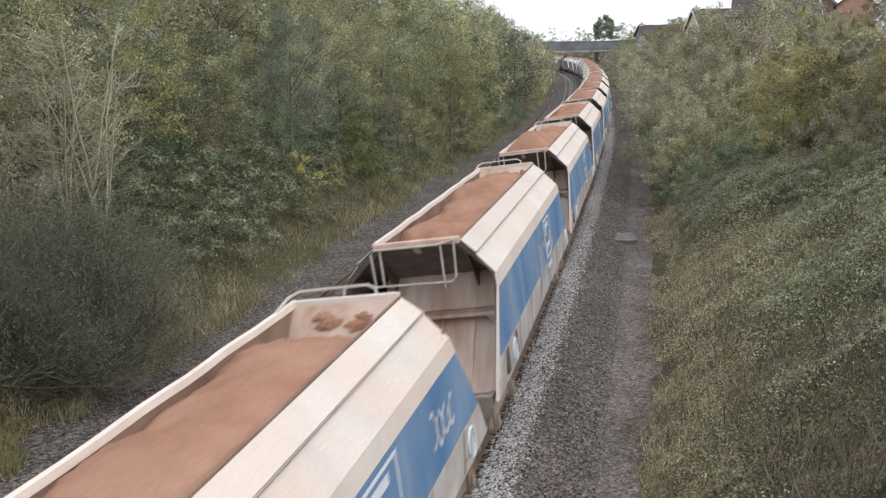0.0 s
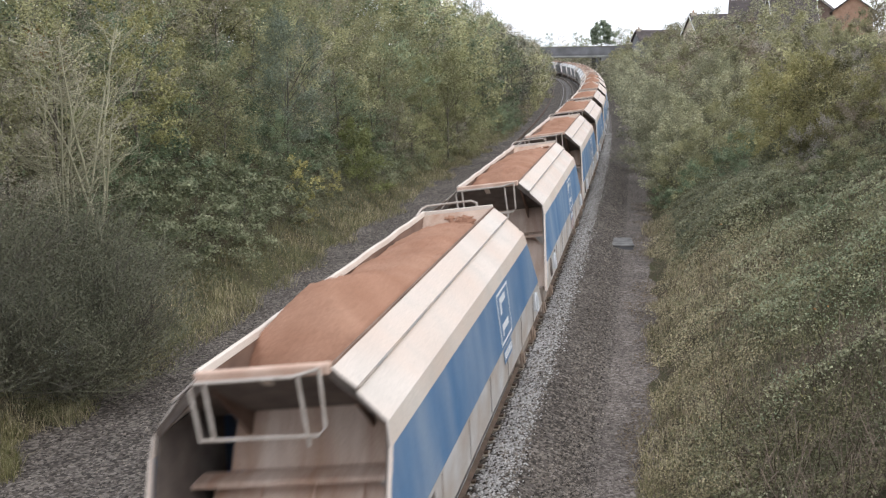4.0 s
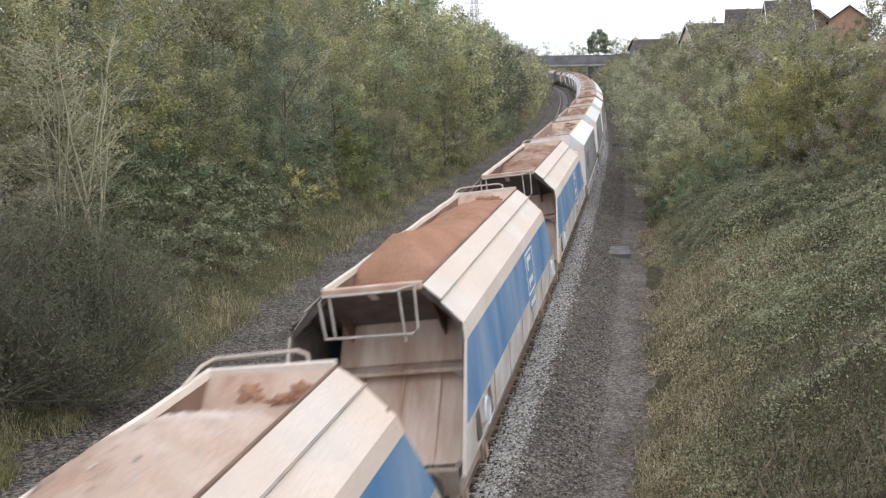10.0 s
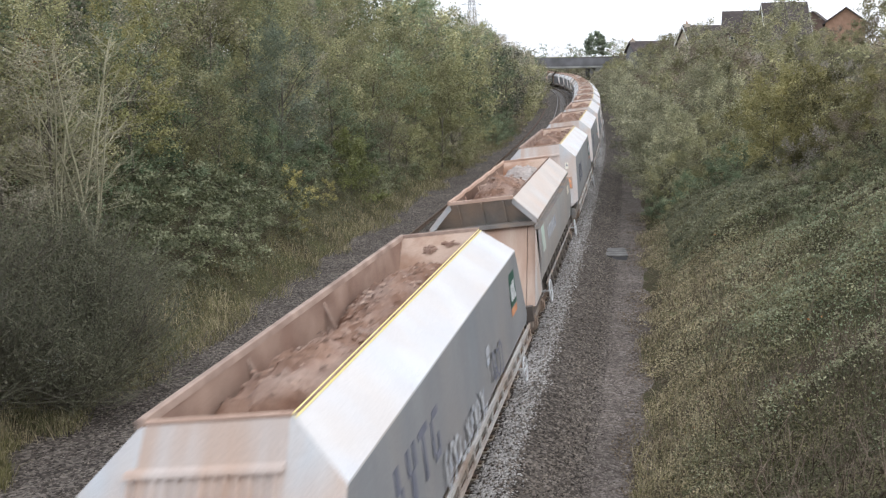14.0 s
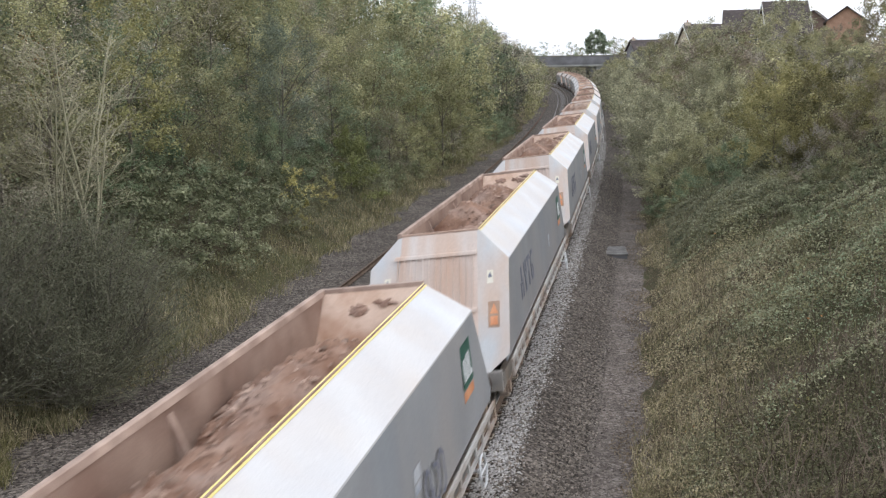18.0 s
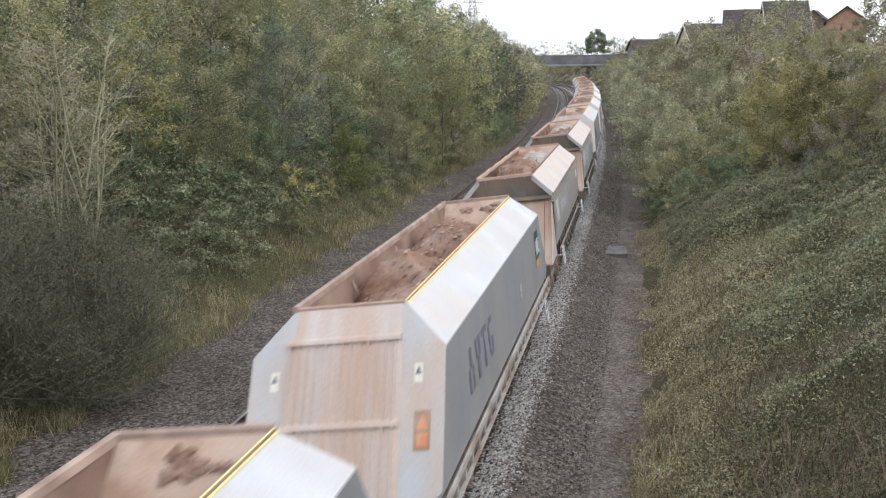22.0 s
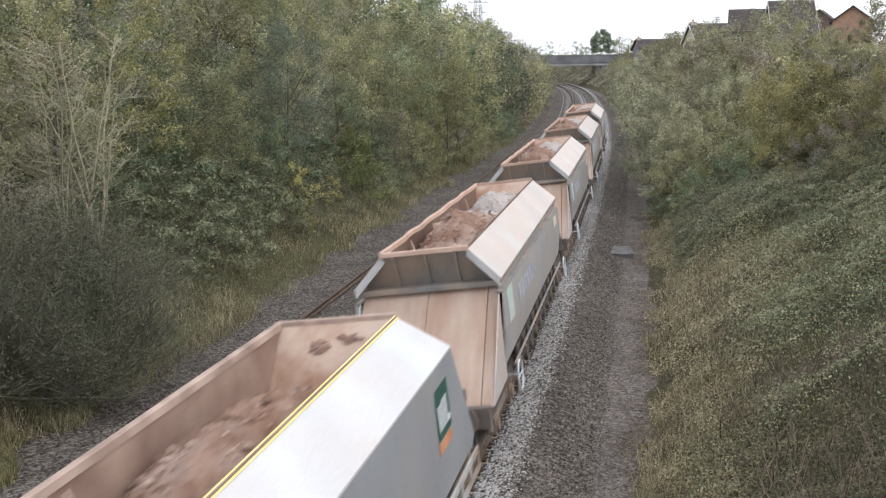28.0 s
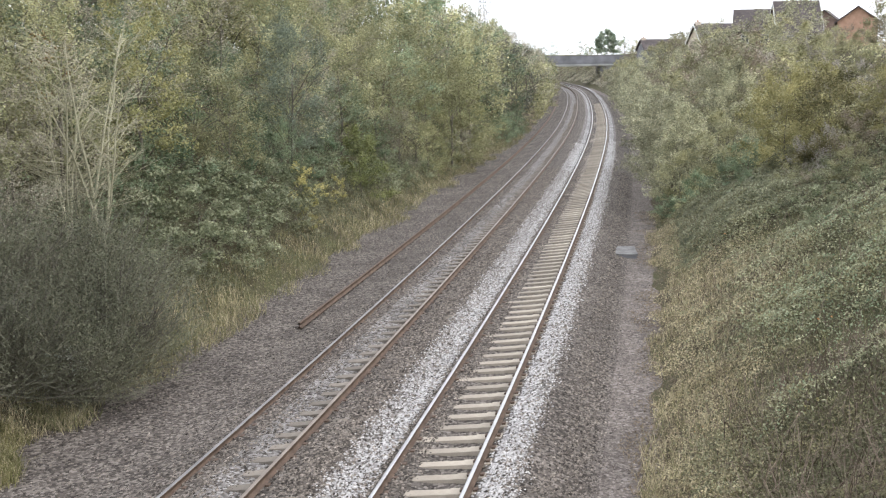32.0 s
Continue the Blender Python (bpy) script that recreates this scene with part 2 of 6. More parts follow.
M["rim_worn"] = material("dusty brown worn rim", (0.3, 0.215, 0.175), (0.44, 0.335, 0.28), 2.5, 0.8, bump=0.08, dirt=(0.55, 0.42, 0.35), dirt_amount=0.35, dirt_scale=2.0, vary=0.1)
M["inside_rust"] = material("dusty brown hopper lining", (0.17, 0.105, 0.08), (0.28, 0.185, 0.145), 1.6, 0.85, bump=0.1, dirt=(0.42, 0.31, 0.25), dirt_amount=0.4, dirt_scale=1.1, vary=0.1, soft_dirt=0.4)
M["rim_pale"] = material("worn pale rim", (0.62, 0.54, 0.47), (0.7, 0.63, 0.56), 2.5, 0.7, bump=0.06, vary=0.08)
# dark steel parts; also paints the shade inside wagon recesses
M["shade"] = material("dark weathered steel and recess shade", (0.12, 0.1, 0.09), (0.2, 0.17, 0.15), 3, 0.75, 0.2, 0.1, vary=0.1)
M["steel_grey"] = material("weathered grey steel", (0.25, 0.24, 0.23), (0.36, 0.34, 0.32), 3, 0.7, 0.2, 0.08, dirt=(0.42, 0.33, 0.26), dirt_amount=0.4, vary=0.1)
M["frame"] = material("brown grey underframe", (0.24, 0.215, 0.195), (0.36, 0.33, 0.3), 4, 0.8, 0.1, 0.1, dirt=(0.34, 0.25, 0.19), dirt_amount=0.4, vary=0.1)
M["bogie"] = material("dirty bogie iron", (0.1, 0.088, 0.08), (0.2, 0.175, 0.15), 5, 0.85, 0.1, 0.2, vary=0.1)
M["sill"] = material("light grey side sill", (0.5, 0.49, 0.475), (0.62, 0.61, 0.59), 3, 0.6, 0.2, 0.06, dirt=(0.4, 0.31, 0.25), dirt_amount=0.4)
M["handrail"] = material("worn pale handrail", (0.42, 0.36, 0.31), (0.56, 0.5, 0.45), 6, 0.6, 0.1, 0.05)
M["white_mark"] = material("white painted mark", (0.66, 0.68, 0.7), (0.76, 0.78, 0.8), 3, 0.6, bump=0.02)
M["navy_mark"] = material("faded navy mark", (0.15, 0.16, 0.21), (0.21, 0.22, 0.27), 3, 0.6, bump=0.02)
M["green_mark"] = material("dark green logo panel", (0.03, 0.1, 0.075), (0.05, 0.13, 0.1), 3, 0.5, bump=0.02)
M["mint_mark"] = material("mint green panel", (0.42, 0.6, 0.53), (0.55, 0.7, 0.63), 4, 0.6, bump=0.02, dirt=(0.6, 0.62, 0.58), dirt_amount=0.35)
M["orange_mark"] = material("orange stripe", (0.62, 0.25, 0.12), (0.72, 0.36, 0.2), 3, 0.5, bump=0.02)
M["yellow"] = material("yellow edge strip", (0.8, 0.66, 0.24), (0.85, 0.74, 0.36), 3, 0.6, bump=0.02)
M["sign_dark"] = material("rust brown warning plate", (0.36, 0.24, 0.17), (0.46, 0.32, 0.24), 3, 0.6, bump=0.02)
M["label_cream"] = material("cream data plate", (0.7, 0.66, 0.55), (0.78, 0.74, 0.64), 3, 0.6, bump=0.02)
M["graffiti"] = material("pale spray paint", (0.5, 0.52, 0.55), (0.62, 0.63, 0.65), 5, 0.7, bump=0.02, dirt=(0.3, 0.34, 0.42), dirt_amount=0.35, dirt_scale=6)
M["graffiti_blue"] = material("sky blue spray paint", (0.2, 0.42, 0.66), (0.4, 0.58, 0.76), 5, 0.7, bump=0.02, dirt=(0.25, 0.28, 0.33), dirt_amount=0.35, dirt_scale=6)
M["graffiti_red"] = material("dull red spray paint", (0.4, 0.2, 0.22), (0.5, 0.28, 0.3), 5, 0.7, bump=0.02, dirt=(0.3, 0.3, 0.32), dirt_amount=0.5, dirt_scale=6)
M["sand_load"] = material("damp orange sand", (0.27, 0.135, 0.085), (0.36, 0.195, 0.13), 1.1, 0.95, bump=0.5, grain=26, dirt=(0.44, 0.27, 0.19), dirt_amount=0.3, dirt_scale=0.7, spec=0.1, soft_dirt=0.5)
M["rock_load"] = material("crushed pinkish stone", (0.2, 0.11, 0.075), (0.36, 0.235, 0.175), 1.6, 0.95, bump=0.9, grain=17, dirt=(0.46, 0.36, 0.31), dirt_amount=0.2, dirt_scale=1.0, spec=0.1, soft_dirt=0.3)
M["pale_load"] = material("grey pink crushed stone", (0.46, 0.395, 0.36), (0.6, 0.555, 0.525), 1.8, 0.95, bump=0.9, grain=17, dirt=(0.34, 0.23, 0.17), dirt_amount=0.3, dirt_scale=0.4, spec=0.1, soft_dirt=0.2)
M["load_rock"] = material("broken red brown rock", (0.19, 0.11, 0.078), (0.42, 0.31, 0.25), 1.3, 0.95, bump=0.3, island=0.45, spec=0.1)
M["pink_load"] = material("pinkish brown crushed stone", (0.3, 0.2, 0.15), (0.47, 0.355, 0.29), 1.6, 0.95, bump=0.9, grain=17, dirt=(0.5, 0.42, 0.37), dirt_amount=0.3, dirt_scale=0.8, spec=0.1, soft_dirt=0.3)
M["load_rock_mixed"] = material("broken brown and grey rock", (0.25, 0.16, 0.12), (0.47, 0.37, 0.31), 1.3, 0.95, bump=0.3, island=0.5, spec=0.1)
M["load_rock_pale"] = material("broken pale grey rock", (0.36, 0.3, 0.265), (0.6, 0.555, 0.525), 1.3, 0.95, bump=0.3, island=0.4, spec=0.1)
M["pale_heap"] = material("pale pinkish grit", (0.46, 0.35, 0.29), (0.6, 0.5, 0.44), 1.3, 0.95, bump=0.5, grain=24, dirt=(0.38, 0.24, 0.17), dirt_amount=0.3, dirt_scale=0.8, spec=0.1, soft_dirt=0.5)
M["brick_dark"] = material("brown house brick", (0.17, 0.12, 0.1), (0.24, 0.17, 0.14), 2, 0.9, bump=0.3, grain=14)
M["dusty_light"] = material("light grey end with pink dust", (0.56, 0.49, 0.45), (0.63, 0.585, 0.56), 1.6, 0.7, bump=0.05, dirt=(0.56, 0.4, 0.31), dirt_amount=0.5, dirt_scale=1.2, vary=0.08, stretch=(2.4, 0.5, 0.25), soft_dirt=0.45)
# plants
M["bark"] = material("grey bark", (0.11, 0.097, 0.078), (0.19, 0.17, 0.14), 4, 0.95, bump=0.4, grain=25, vary=0.15)
M["bark_pale"] = material("pale grey twigs", (0.32, 0.305, 0.205), (0.45, 0.425, 0.3), 4, 0.95, bump=0.2, vary=0.1)
LEAF = dict(rough=0.6, bump=0, island=0.28, vary=0.36, spec=0.25, translucent=0.3)
M["leaf_olive"] = material("olive green leaves", (0.215, 0.225, 0.11), (0.5, 0.475, 0.275), 1.0, **LEAF)
M["leaf_dark"] = material("dark green leaves", (0.115, 0.165, 0.095), (0.33, 0.38, 0.24), 1.0, **LEAF)
M["leaf_grey"] = material("grey green leaves", (0.165, 0.21, 0.15), (0.36, 0.395, 0.29), 1.0, **LEAF)
M["leaf_yellow"] = material("yellow green leaves", (0.24, 0.245, 0.105), (0.42, 0.39, 0.19), 1.0, **LEAF)
M["leaf_cone"] = material("pale yellow olive leaves", (0.2, 0.21, 0.095), (0.43, 0.41, 0.22), 1.0, **LEAF)
M["leaf_dusk"] = material("dark grey brown leaves", (0.13, 0.13, 0.1), (0.26, 0.25, 0.195), 1.0, **LEAF)
M["leaf_lime"] = material("fresh yellow green leaves", (0.2, 0.235, 0.085), (0.37, 0.385, 0.165), 1.0, **LEAF)
M["leaf_gold"] = material("golden yellow leaves", (0.34, 0.31, 0.12), (0.48, 0.43, 0.2), 1.0, **LEAF)
M["leaf_brown"] = material("brown autumn twigs and leaves", (0.25, 0.23, 0.17), (0.52, 0.475, 0.365), 1.0, **LEAF)
M["leaf_haze"] = material("grey brown twigs and last leaves", (0.28, 0.25, 0.215), (0.46, 0.42, 0.365), 1.0, **LEAF)
M["leaf_rust"] = material("rust orange leaves", (0.42, 0.2, 0.08), (0.55, 0.29, 0.12), 0.7, **LEAF)
M["leaf_twig"] = material("dark grey green shoots", (0.105, 0.11, 0.07), (0.19, 0.19, 0.122), 0.7, **LEAF)
M["leaf_pale"] = material("pale ivy leaves", (0.42, 0.45, 0.38), (0.55, 0.57, 0.5), 0.7, **LEAF)
M["bramble"] = material("bramble leaves", (0.14, 0.15, 0.088), (0.36, 0.355, 0.225), 1.2, **dict(LEAF, island=0.36))
M["bramble_pale"] = material("pale backed bramble leaves", (0.13, 0.155, 0.085), (0.38, 0.39, 0.245), 1.2, **dict(LEAF, island=0.36, vary=0.15))
M["ivy"] = material("dull ivy leaves", (0.088, 0.095, 0.05), (0.25, 0.23, 0.128), 0.9, **dict(LEAF, island=0.4))
M["leaf_bush"] = material("dull olive bush leaves", (0.185, 0.185, 0.097), (0.47, 0.44, 0.255), 1.0, **LEAF)
M["leaf_russet"] = material("russet brown bush leaves", (0.18, 0.15, 0.11), (0.38, 0.32, 0.24), 1.0, **LEAF)
M["leaf_mixed"] = material("grey olive leaves with pale undersides", (0.195, 0.2, 0.12), (0.5, 0.48, 0.325), 1.0, **dict(LEAF, island=0.4))
M["leaf_ochre"] = material("golden olive leaves", (0.135, 0.13, 0.055), (0.37, 0.335, 0.16), 1.0, **LEAF)
M["leaf_rot"] = material("rotting brown leaves", (0.11, 0.085, 0.06), (0.27, 0.215, 0.15), 1.5, **LEAF)
M["straw_leaf"] = material("withered yellow brown leaves", (0.38, 0.32, 0.19), (0.62, 0.54, 0.345), 1.2, **dict(LEAF, island=0.45))
M["twig_green"] = material("grey green twigs", (0.17, 0.17, 0.115), (0.27, 0.265, 0.19), 4, 0.95, bump=0.2, vary=0.1)
M["grass_green"] = material("yellow green grass", (0.155, 0.152, 0.068), (0.27, 0.25, 0.12), 1.0, rough=0.8, bump=0, island=0.35, spec=0.1, translucent=0.2)
M["dead_stem"] = material("dead brown stems", (0.12, 0.09, 0.07), (0.24, 0.19, 0.145), 1.5, rough=0.85, bump=0, island=0.35, spec=0.1)
M["stone_path"] = material("brown path stone", (0.11, 0.094, 0.083), (0.25, 0.22, 0.196), 14, 0.95, bump=0.2, island=0.4, spec=0.1)
M["straw"] = material("dry straw grass", (0.38, 0.325, 0.21), (0.58, 0.5, 0.335), 1.0, rough=0.8, bump=0, island=0.35, spec=0.1, translucent=0.2)
M["grass"] = material("olive grass", (0.17, 0.17, 0.09), (0.3, 0.28, 0.15), 1.0, rough=0.8, bump=0, island=0.4, spec=0.1, translucent=0.2)


# ---------------------------------------------------------------- mesh helpers
def part(name, bm, mat, parent=None, label="", smooth=False):
    me = bpy.data.meshes.new(name)
    bmesh.ops.recalc_face_normals(bm, faces=bm.faces)
    bm.to_mesh(me)
    bm.free()
    me.materials.append(M[mat] if isinstance(mat, str) else mat)
    if smooth:
        me.polygons.foreach_set("use_smooth", [True] * len(me.polygons))
    ob = new(name, me)
    ob.parent = parent
    if label:
        ob["label"] = label
    return ob


def shared(name, me, parent=None, m=None):
    ob = new(name, me)
    ob.parent = parent
    if m is not None:
        ob.matrix_local = m
    return ob


def np_mesh(name, verts, faces, mats, smooth=False, mat_index=None):
    """verts (n,3), faces (m,k) with one k."""
    verts, faces = np.asarray(verts, np.float32), np.asarray(faces, np.int32)
    me = bpy.data.meshes.new(name)
    me.vertices.add(len(verts))
    me.vertices.foreach_set("co", verts.ravel())
    me.loops.add(faces.size)
    me.loops.foreach_set("vertex_index", faces.ravel())
    me.polygons.add(len(faces))
    me.polygons.foreach_set("loop_start", np.arange(0, faces.size, faces.shape[1], dtype=np.int32))
    for mt in mats:
        me.materials.append(M[mt] if isinstance(mt, str) else mt)
    if mat_index is not None:
        me.polygons.foreach_set("material_index", np.asarray(mat_index, np.int32))
    if smooth:
        me.polygons.foreach_set("use_smooth", np.ones(len(faces), bool))
    me.update(calc_edges=True)
    me.validate()
    return me


def box(bm, x0, x1, y0, y1, z0, z1):
    v = [bm.verts.new(p) for p in ((x0, y0, z0), (x1, y0, z0), (x1, y1, z0), (x0, y1, z0), (x0, y0, z1), (x1, y0, z1), (x1, y1, z1), (x0, y1, z1))]
    for f in ((3, 2, 1, 0), (4, 5, 6, 7), (0, 1, 5, 4), (1, 2, 6, 5), (2, 3, 7, 6), (3, 0, 4, 7)):
        bm.faces.new([v[i] for i in f])


def slab(bm, pts, push):
    """A plate: the polygon pts, thickened by the vector push."""
    a = [bm.verts.new(p) for p in pts]
    b = [bm.verts.new(Vector(p) + Vector(push)) for p in pts]
    bm.faces.new(a)
    bm.faces.new(b[::-1])
    for i in range(len(pts)):
        j = (i + 1) % len(pts)
        bm.faces.new((a[i], b[i], b[j], a[j]))


def tube(bm, pts, r, sides=6, r2=None):
    """A round bar through pts."""
    pts = [Vector(p) for p in pts]
    rings = []
    for i, p in enumerate(pts):
        d = (pts[min(i + 1, len(pts) - 1)] - pts[max(i - 1, 0)]).normalized()
        up = Vector((0, 0, 1)) if abs(d.z) < 0.9 else Vector((1, 0, 0))
        u = d.cross(up).normalized()
        w = u.cross(d)
        rr = r if r2 is None else r + (r2 - r) * i / (len(pts) - 1)
        rings.append([bm.verts.new(p + rr * (math.cos(a) * u + math.sin(a) * w)) for a in [2 * math.pi * k / sides for k in range(sides)]])
    for a, b in zip(rings, rings[1:]):
        for k in range(sides):
            bm.faces.new((a[k], a[(k + 1) % sides], b[(k + 1) % sides], b[k]))
    bm.faces.new(rings[0][::-1])
    bm.faces.new(rings[-1])


def disc(bm, c, axis, r, thick, sides=16):
    a = Vector(axis).normalized()
    tube(bm, [Vector(c) - a * thick / 2, Vector(c) + a * thick / 2], r, sides)


def ring(bm, c, axis, r, rad, sides=14, sub=5):
    q = Vector(axis).to_track_quat("Z", "Y")
    vs = []
    for i in range(sides):
        a = 2 * math.pi * i / sides
        row = []
        for j in range(sub):
            b = 2 * math.pi * j / sub
            row.append(bm.verts.new(Vector(c) + q @ Vector(((r + rad * math.cos(b)) * math.cos(a), (r + rad * math.cos(b)) * math.sin(a), rad * math.sin(b)))))
        vs.append(row)
    for i in range(sides):
        for j in range(sub):
            bm.faces.new((vs[i][j], vs[(i + 1) % sides][j], vs[(i + 1) % sides][(j + 1) % sub], vs[i][(j + 1) % sub]))


def frac(a, seed=0.0):
    """Cheap repeatable values in 0..1 for an array."""
    v = np.sin(np.asarray(a, float) * 12.9898 + seed * 78.233) * 43758.5453
    return v - np.floor(v)


def waves(x, y, seed, scale):
    """Smooth undulation in about -1..1."""
    r = np.random.RandomState(seed)
    out = 0
    for i in range(6):
        a, ph, f = r.uniform(0, 6.28), r.uniform(0, 6.28), r.uniform(0.6, 2.2) / scale
        out = out + np.sin((x * np.cos(a) + y * np.sin(a)) * f * 6.28 / 2 + ph) / 3
    return out


def lattice(x, y, seed, scale):
    """Smooth uneven noise in about -1..1, with no direction of its own."""
    r = np.random.RandomState(seed)
    grid = r.uniform(-1, 1, (64, 64))
    x, y = np.broadcast_arrays(np.asarray(x, float) / scale + 17.3, np.asarray(y, float) / scale + 9.1)
    i, j = np.floor(x).astype(int), np.floor(y).astype(int)
    u, v = x - i, y - j
    u, v = u * u * (3 - 2 * u), v * v * (3 - 2 * v)
    g = lambda a, b: grid[a % 64, b % 64]
    return (g(i, j) * (1 - u) + g(i + 1, j) * u) * (1 - v) + (g(i, j + 1) * (1 - u) + g(i + 1, j + 1) * u) * v


# ---------------------------------------------------------------- ground
BANK_L = [-520, -60, -26, -20, -9.6, -8.3, -6.4, 3.2, 3.8, 4.55, 14.5, 18, 60, 900]
BANK_Z = [8.0, 7.6, 7.3, 6.6, 0.3, -0.5, -0.75, -0.75, -0.6, -0.22, 6.5, 7.0, 7.4, 8.0]


def ground_z(s, l):
    z = np.interp(l, BANK_L, BANK_Z)
    on_bank = np.clip((np.abs(np.asarray(l) + 1.7) - 5.8) / 4.0, 0, 1)
    edge = np.exp(-((np.asarray(l) - 3.75) / 0.5) ** 2) + np.exp(-((np.asarray(l) + 7.4) / 0.9) ** 2)
    return z + edge * 0.07 * (lattice(s, l, 9, 1.0) + 0.7 * lattice(s, l, 10, 2.6)) + on_bank * (0.45 * lattice(s, l, 3, 6.0) + 0.25 * lattice(s, l, 5, 2.6))


def sheet(name, ss, ls, zf, mats, mat_index=None, smooth=True):
    S, L = np.meshgrid(ss, ls, indexing="ij")
    X, Y, _ = spot(S, L)
    V = np.stack([X, Y, zf(S, L)], -1).reshape(-1, 3)
    n = len(ls)
    i, j = np.meshgrid(np.arange(len(ss) - 1), np.arange(n - 1), indexing="ij")
    a = (i * n + j).ravel()
    F = np.stack([a, a + 1, a + n + 1, a + n], -1)
    mi = None if mat_index is None else np.tile(mat_index, len(ss) - 1)
    return np_mesh(name, V, F, mats, smooth, mi)


ss = np.concatenate([np.arange(-900, -40, 40), np.arange(-40, 0, 4), np.arange(0, 46, 0.4), np.arange(46, 70, 0.8), np.arange(70, 300, 4), np.arange(300, 460, 8), np.arange(460, 1801, 50)])
ls = np.concatenate([[-520, -300, -150, -80, -50, -35], np.arange(-26, -8.8, 0.7), np.arange(-8.6, -6.0, 0.3), [-5, 0], np.arange(3.0, 4.7, 0.2), np.arange(4.8, 18, 0.7), [20, 24, 30, 45, 80, 150, 300, 600, 900]])
ground = tagged(new("ground", sheet("ground", ss, ls, ground_z, ["earth"])), "grassy earth cutting with two steep banks", "ground", kind="structure")

# ballast bed: right track, six-foot, left track and the cess paths
BED_L = [-8.3, -6.9, -5.9, -5.2, -4.75, -4.2, -3.7, -3.3, -2.95, -2.66, -2.58, -2.15, -1.6, -1.3, -0.95, -0.75, -0.4, 0.0, 0.75, 0.98, 1.35, 1.55, 2.1, 2.45, 2.75, 3.4, 4.4]
BED_Z = [-0.47, -0.5, -0.46, -0.42, -0.3, -0.25, -0.19, -0.17, -0.185, -0.17, -0.075, -0.02, -0.08, -0.2, -0.235, -0.235, -0.205, -0.225, -0.15, -0.015, 0.01, -0.05, -0.28, -0.48, -0.57, -0.6, -0.6]
BED_M = [0, 0, 0, 0, 0, 0, 3, 3, 0, 0, 0, 0, 3, 1, 0, 0, 0, 0, 0, 1, 3, 0, 0, 0, 2, 2]


def bed_z(s, l):
    return np.interp(l, BED_L, BED_Z) + 0.012 * waves(s, l, 8, 1.2)


bs = np.concatenate([np.arange(-400, 0, 20), np.arange(0, 60, 0.7), np.arange(60, 300, 3), np.arange(300, 700, 20)])
bed = tagged(new("ballast_bed", sheet("ballast_bed", bs, np.array(BED_L), bed_z, ["ballast", "fresh", "cess", "mid"], BED_M)),
             "dark stone ballast with pale fresh strips beside the near rails", "ballast", kind="structure")


# ---------------------------------------------------------------- track
def sweep(name, profile, ss, l0, z0, cant, mat, parent, label=""):
    P = np.array(profile)
    S, I = np.meshgrid(ss, np.arange(len(P)), indexing="ij")
    dl, dz = P[I, 0], P[I, 1]
    L = l0 + dl
    X, Y, _ = spot(S, L)
    V = np.stack([X, Y, z0 + dz + cant * dl], -1).reshape(-1, 3)
    n = len(P)
    F = []
    for i in range(len(ss) - 1):
        for j in range(n):
            F.append((i * n + j, i * n + (j + 1) % n, (i + 1) * n + (j + 1) % n, (i + 1) * n + j))
    ob = shared(name, np_mesh(name, V, F, [mat]), parent)
    if label:
        ob["label"] = label
    return ob


RAIL = [(-0.07, -0.159), (0.07, -0.159), (0.07, -0.147), (0.012, -0.125), (0.01, -0.045), (0.034, -0.032), (0.034, -0.004), (-0.034, -0.004), (-0.034, -0.032), (-0.01, -0.045), (-0.012, -0.125), (-0.07, -0.147)]
HEAD = [(-0.035, -0.006), (0.035, -0.006), (0.035, -0.002), (0.025, 0.0), (-0.025, 0.0), (-0.035, -0.002)]
rs = np.concatenate([np.arange(-300, 0, 20), np.arange(0, 300, 2.0), np.arange(300, 640, 10)])


def sleeper_mesh(mat):
    bm = bmesh.new()
    for x0, x1, h0, h1 in ((-1.25, -0.42, 0, 0), (0.42, 1.25, 0, 0), (-0.42, 0.42, -0.008, -0.008)):
        w = 0.15 if abs(x0) > 0.5 or x1 > 0.5 else 0.13
        t = 0.125 if abs(x0) > 0.5 or x1 > 0.5 else 0.11
        zt = -0.16 + h0
        slab(bm, [(x0, -w, zt - 0.17), (x0, w, zt - 0.17), (x0, t, zt), (x0, -t, zt)], (x1 - x0, 0, 0))
    me = bpy.data.meshes.new("sleeper")
    bmesh.ops.recalc_face_normals(bm, faces=bm.faces)
    bm.to_mesh(me)
    bm.free()
    me.materials.append(M[mat])
    return me


sleeper = sleeper_mesh("concrete")
old_sleeper = sleeper_mesh("concrete_grey")
clip = bmesh.new()
for sx in (-1, 1):
    for dx in (-0.11, 0.11):
        box(clip, sx * 0.7525 + dx - 0.035, sx * 0.7525 + dx + 0.035, -0.05, 0.05, -0.166, -0.125)
clip_me = bpy.data.meshes.new("rail_clip")
clip.to_mesh(clip_me)
clip.free()
clip_me.materials.append(M["rail_rust"])


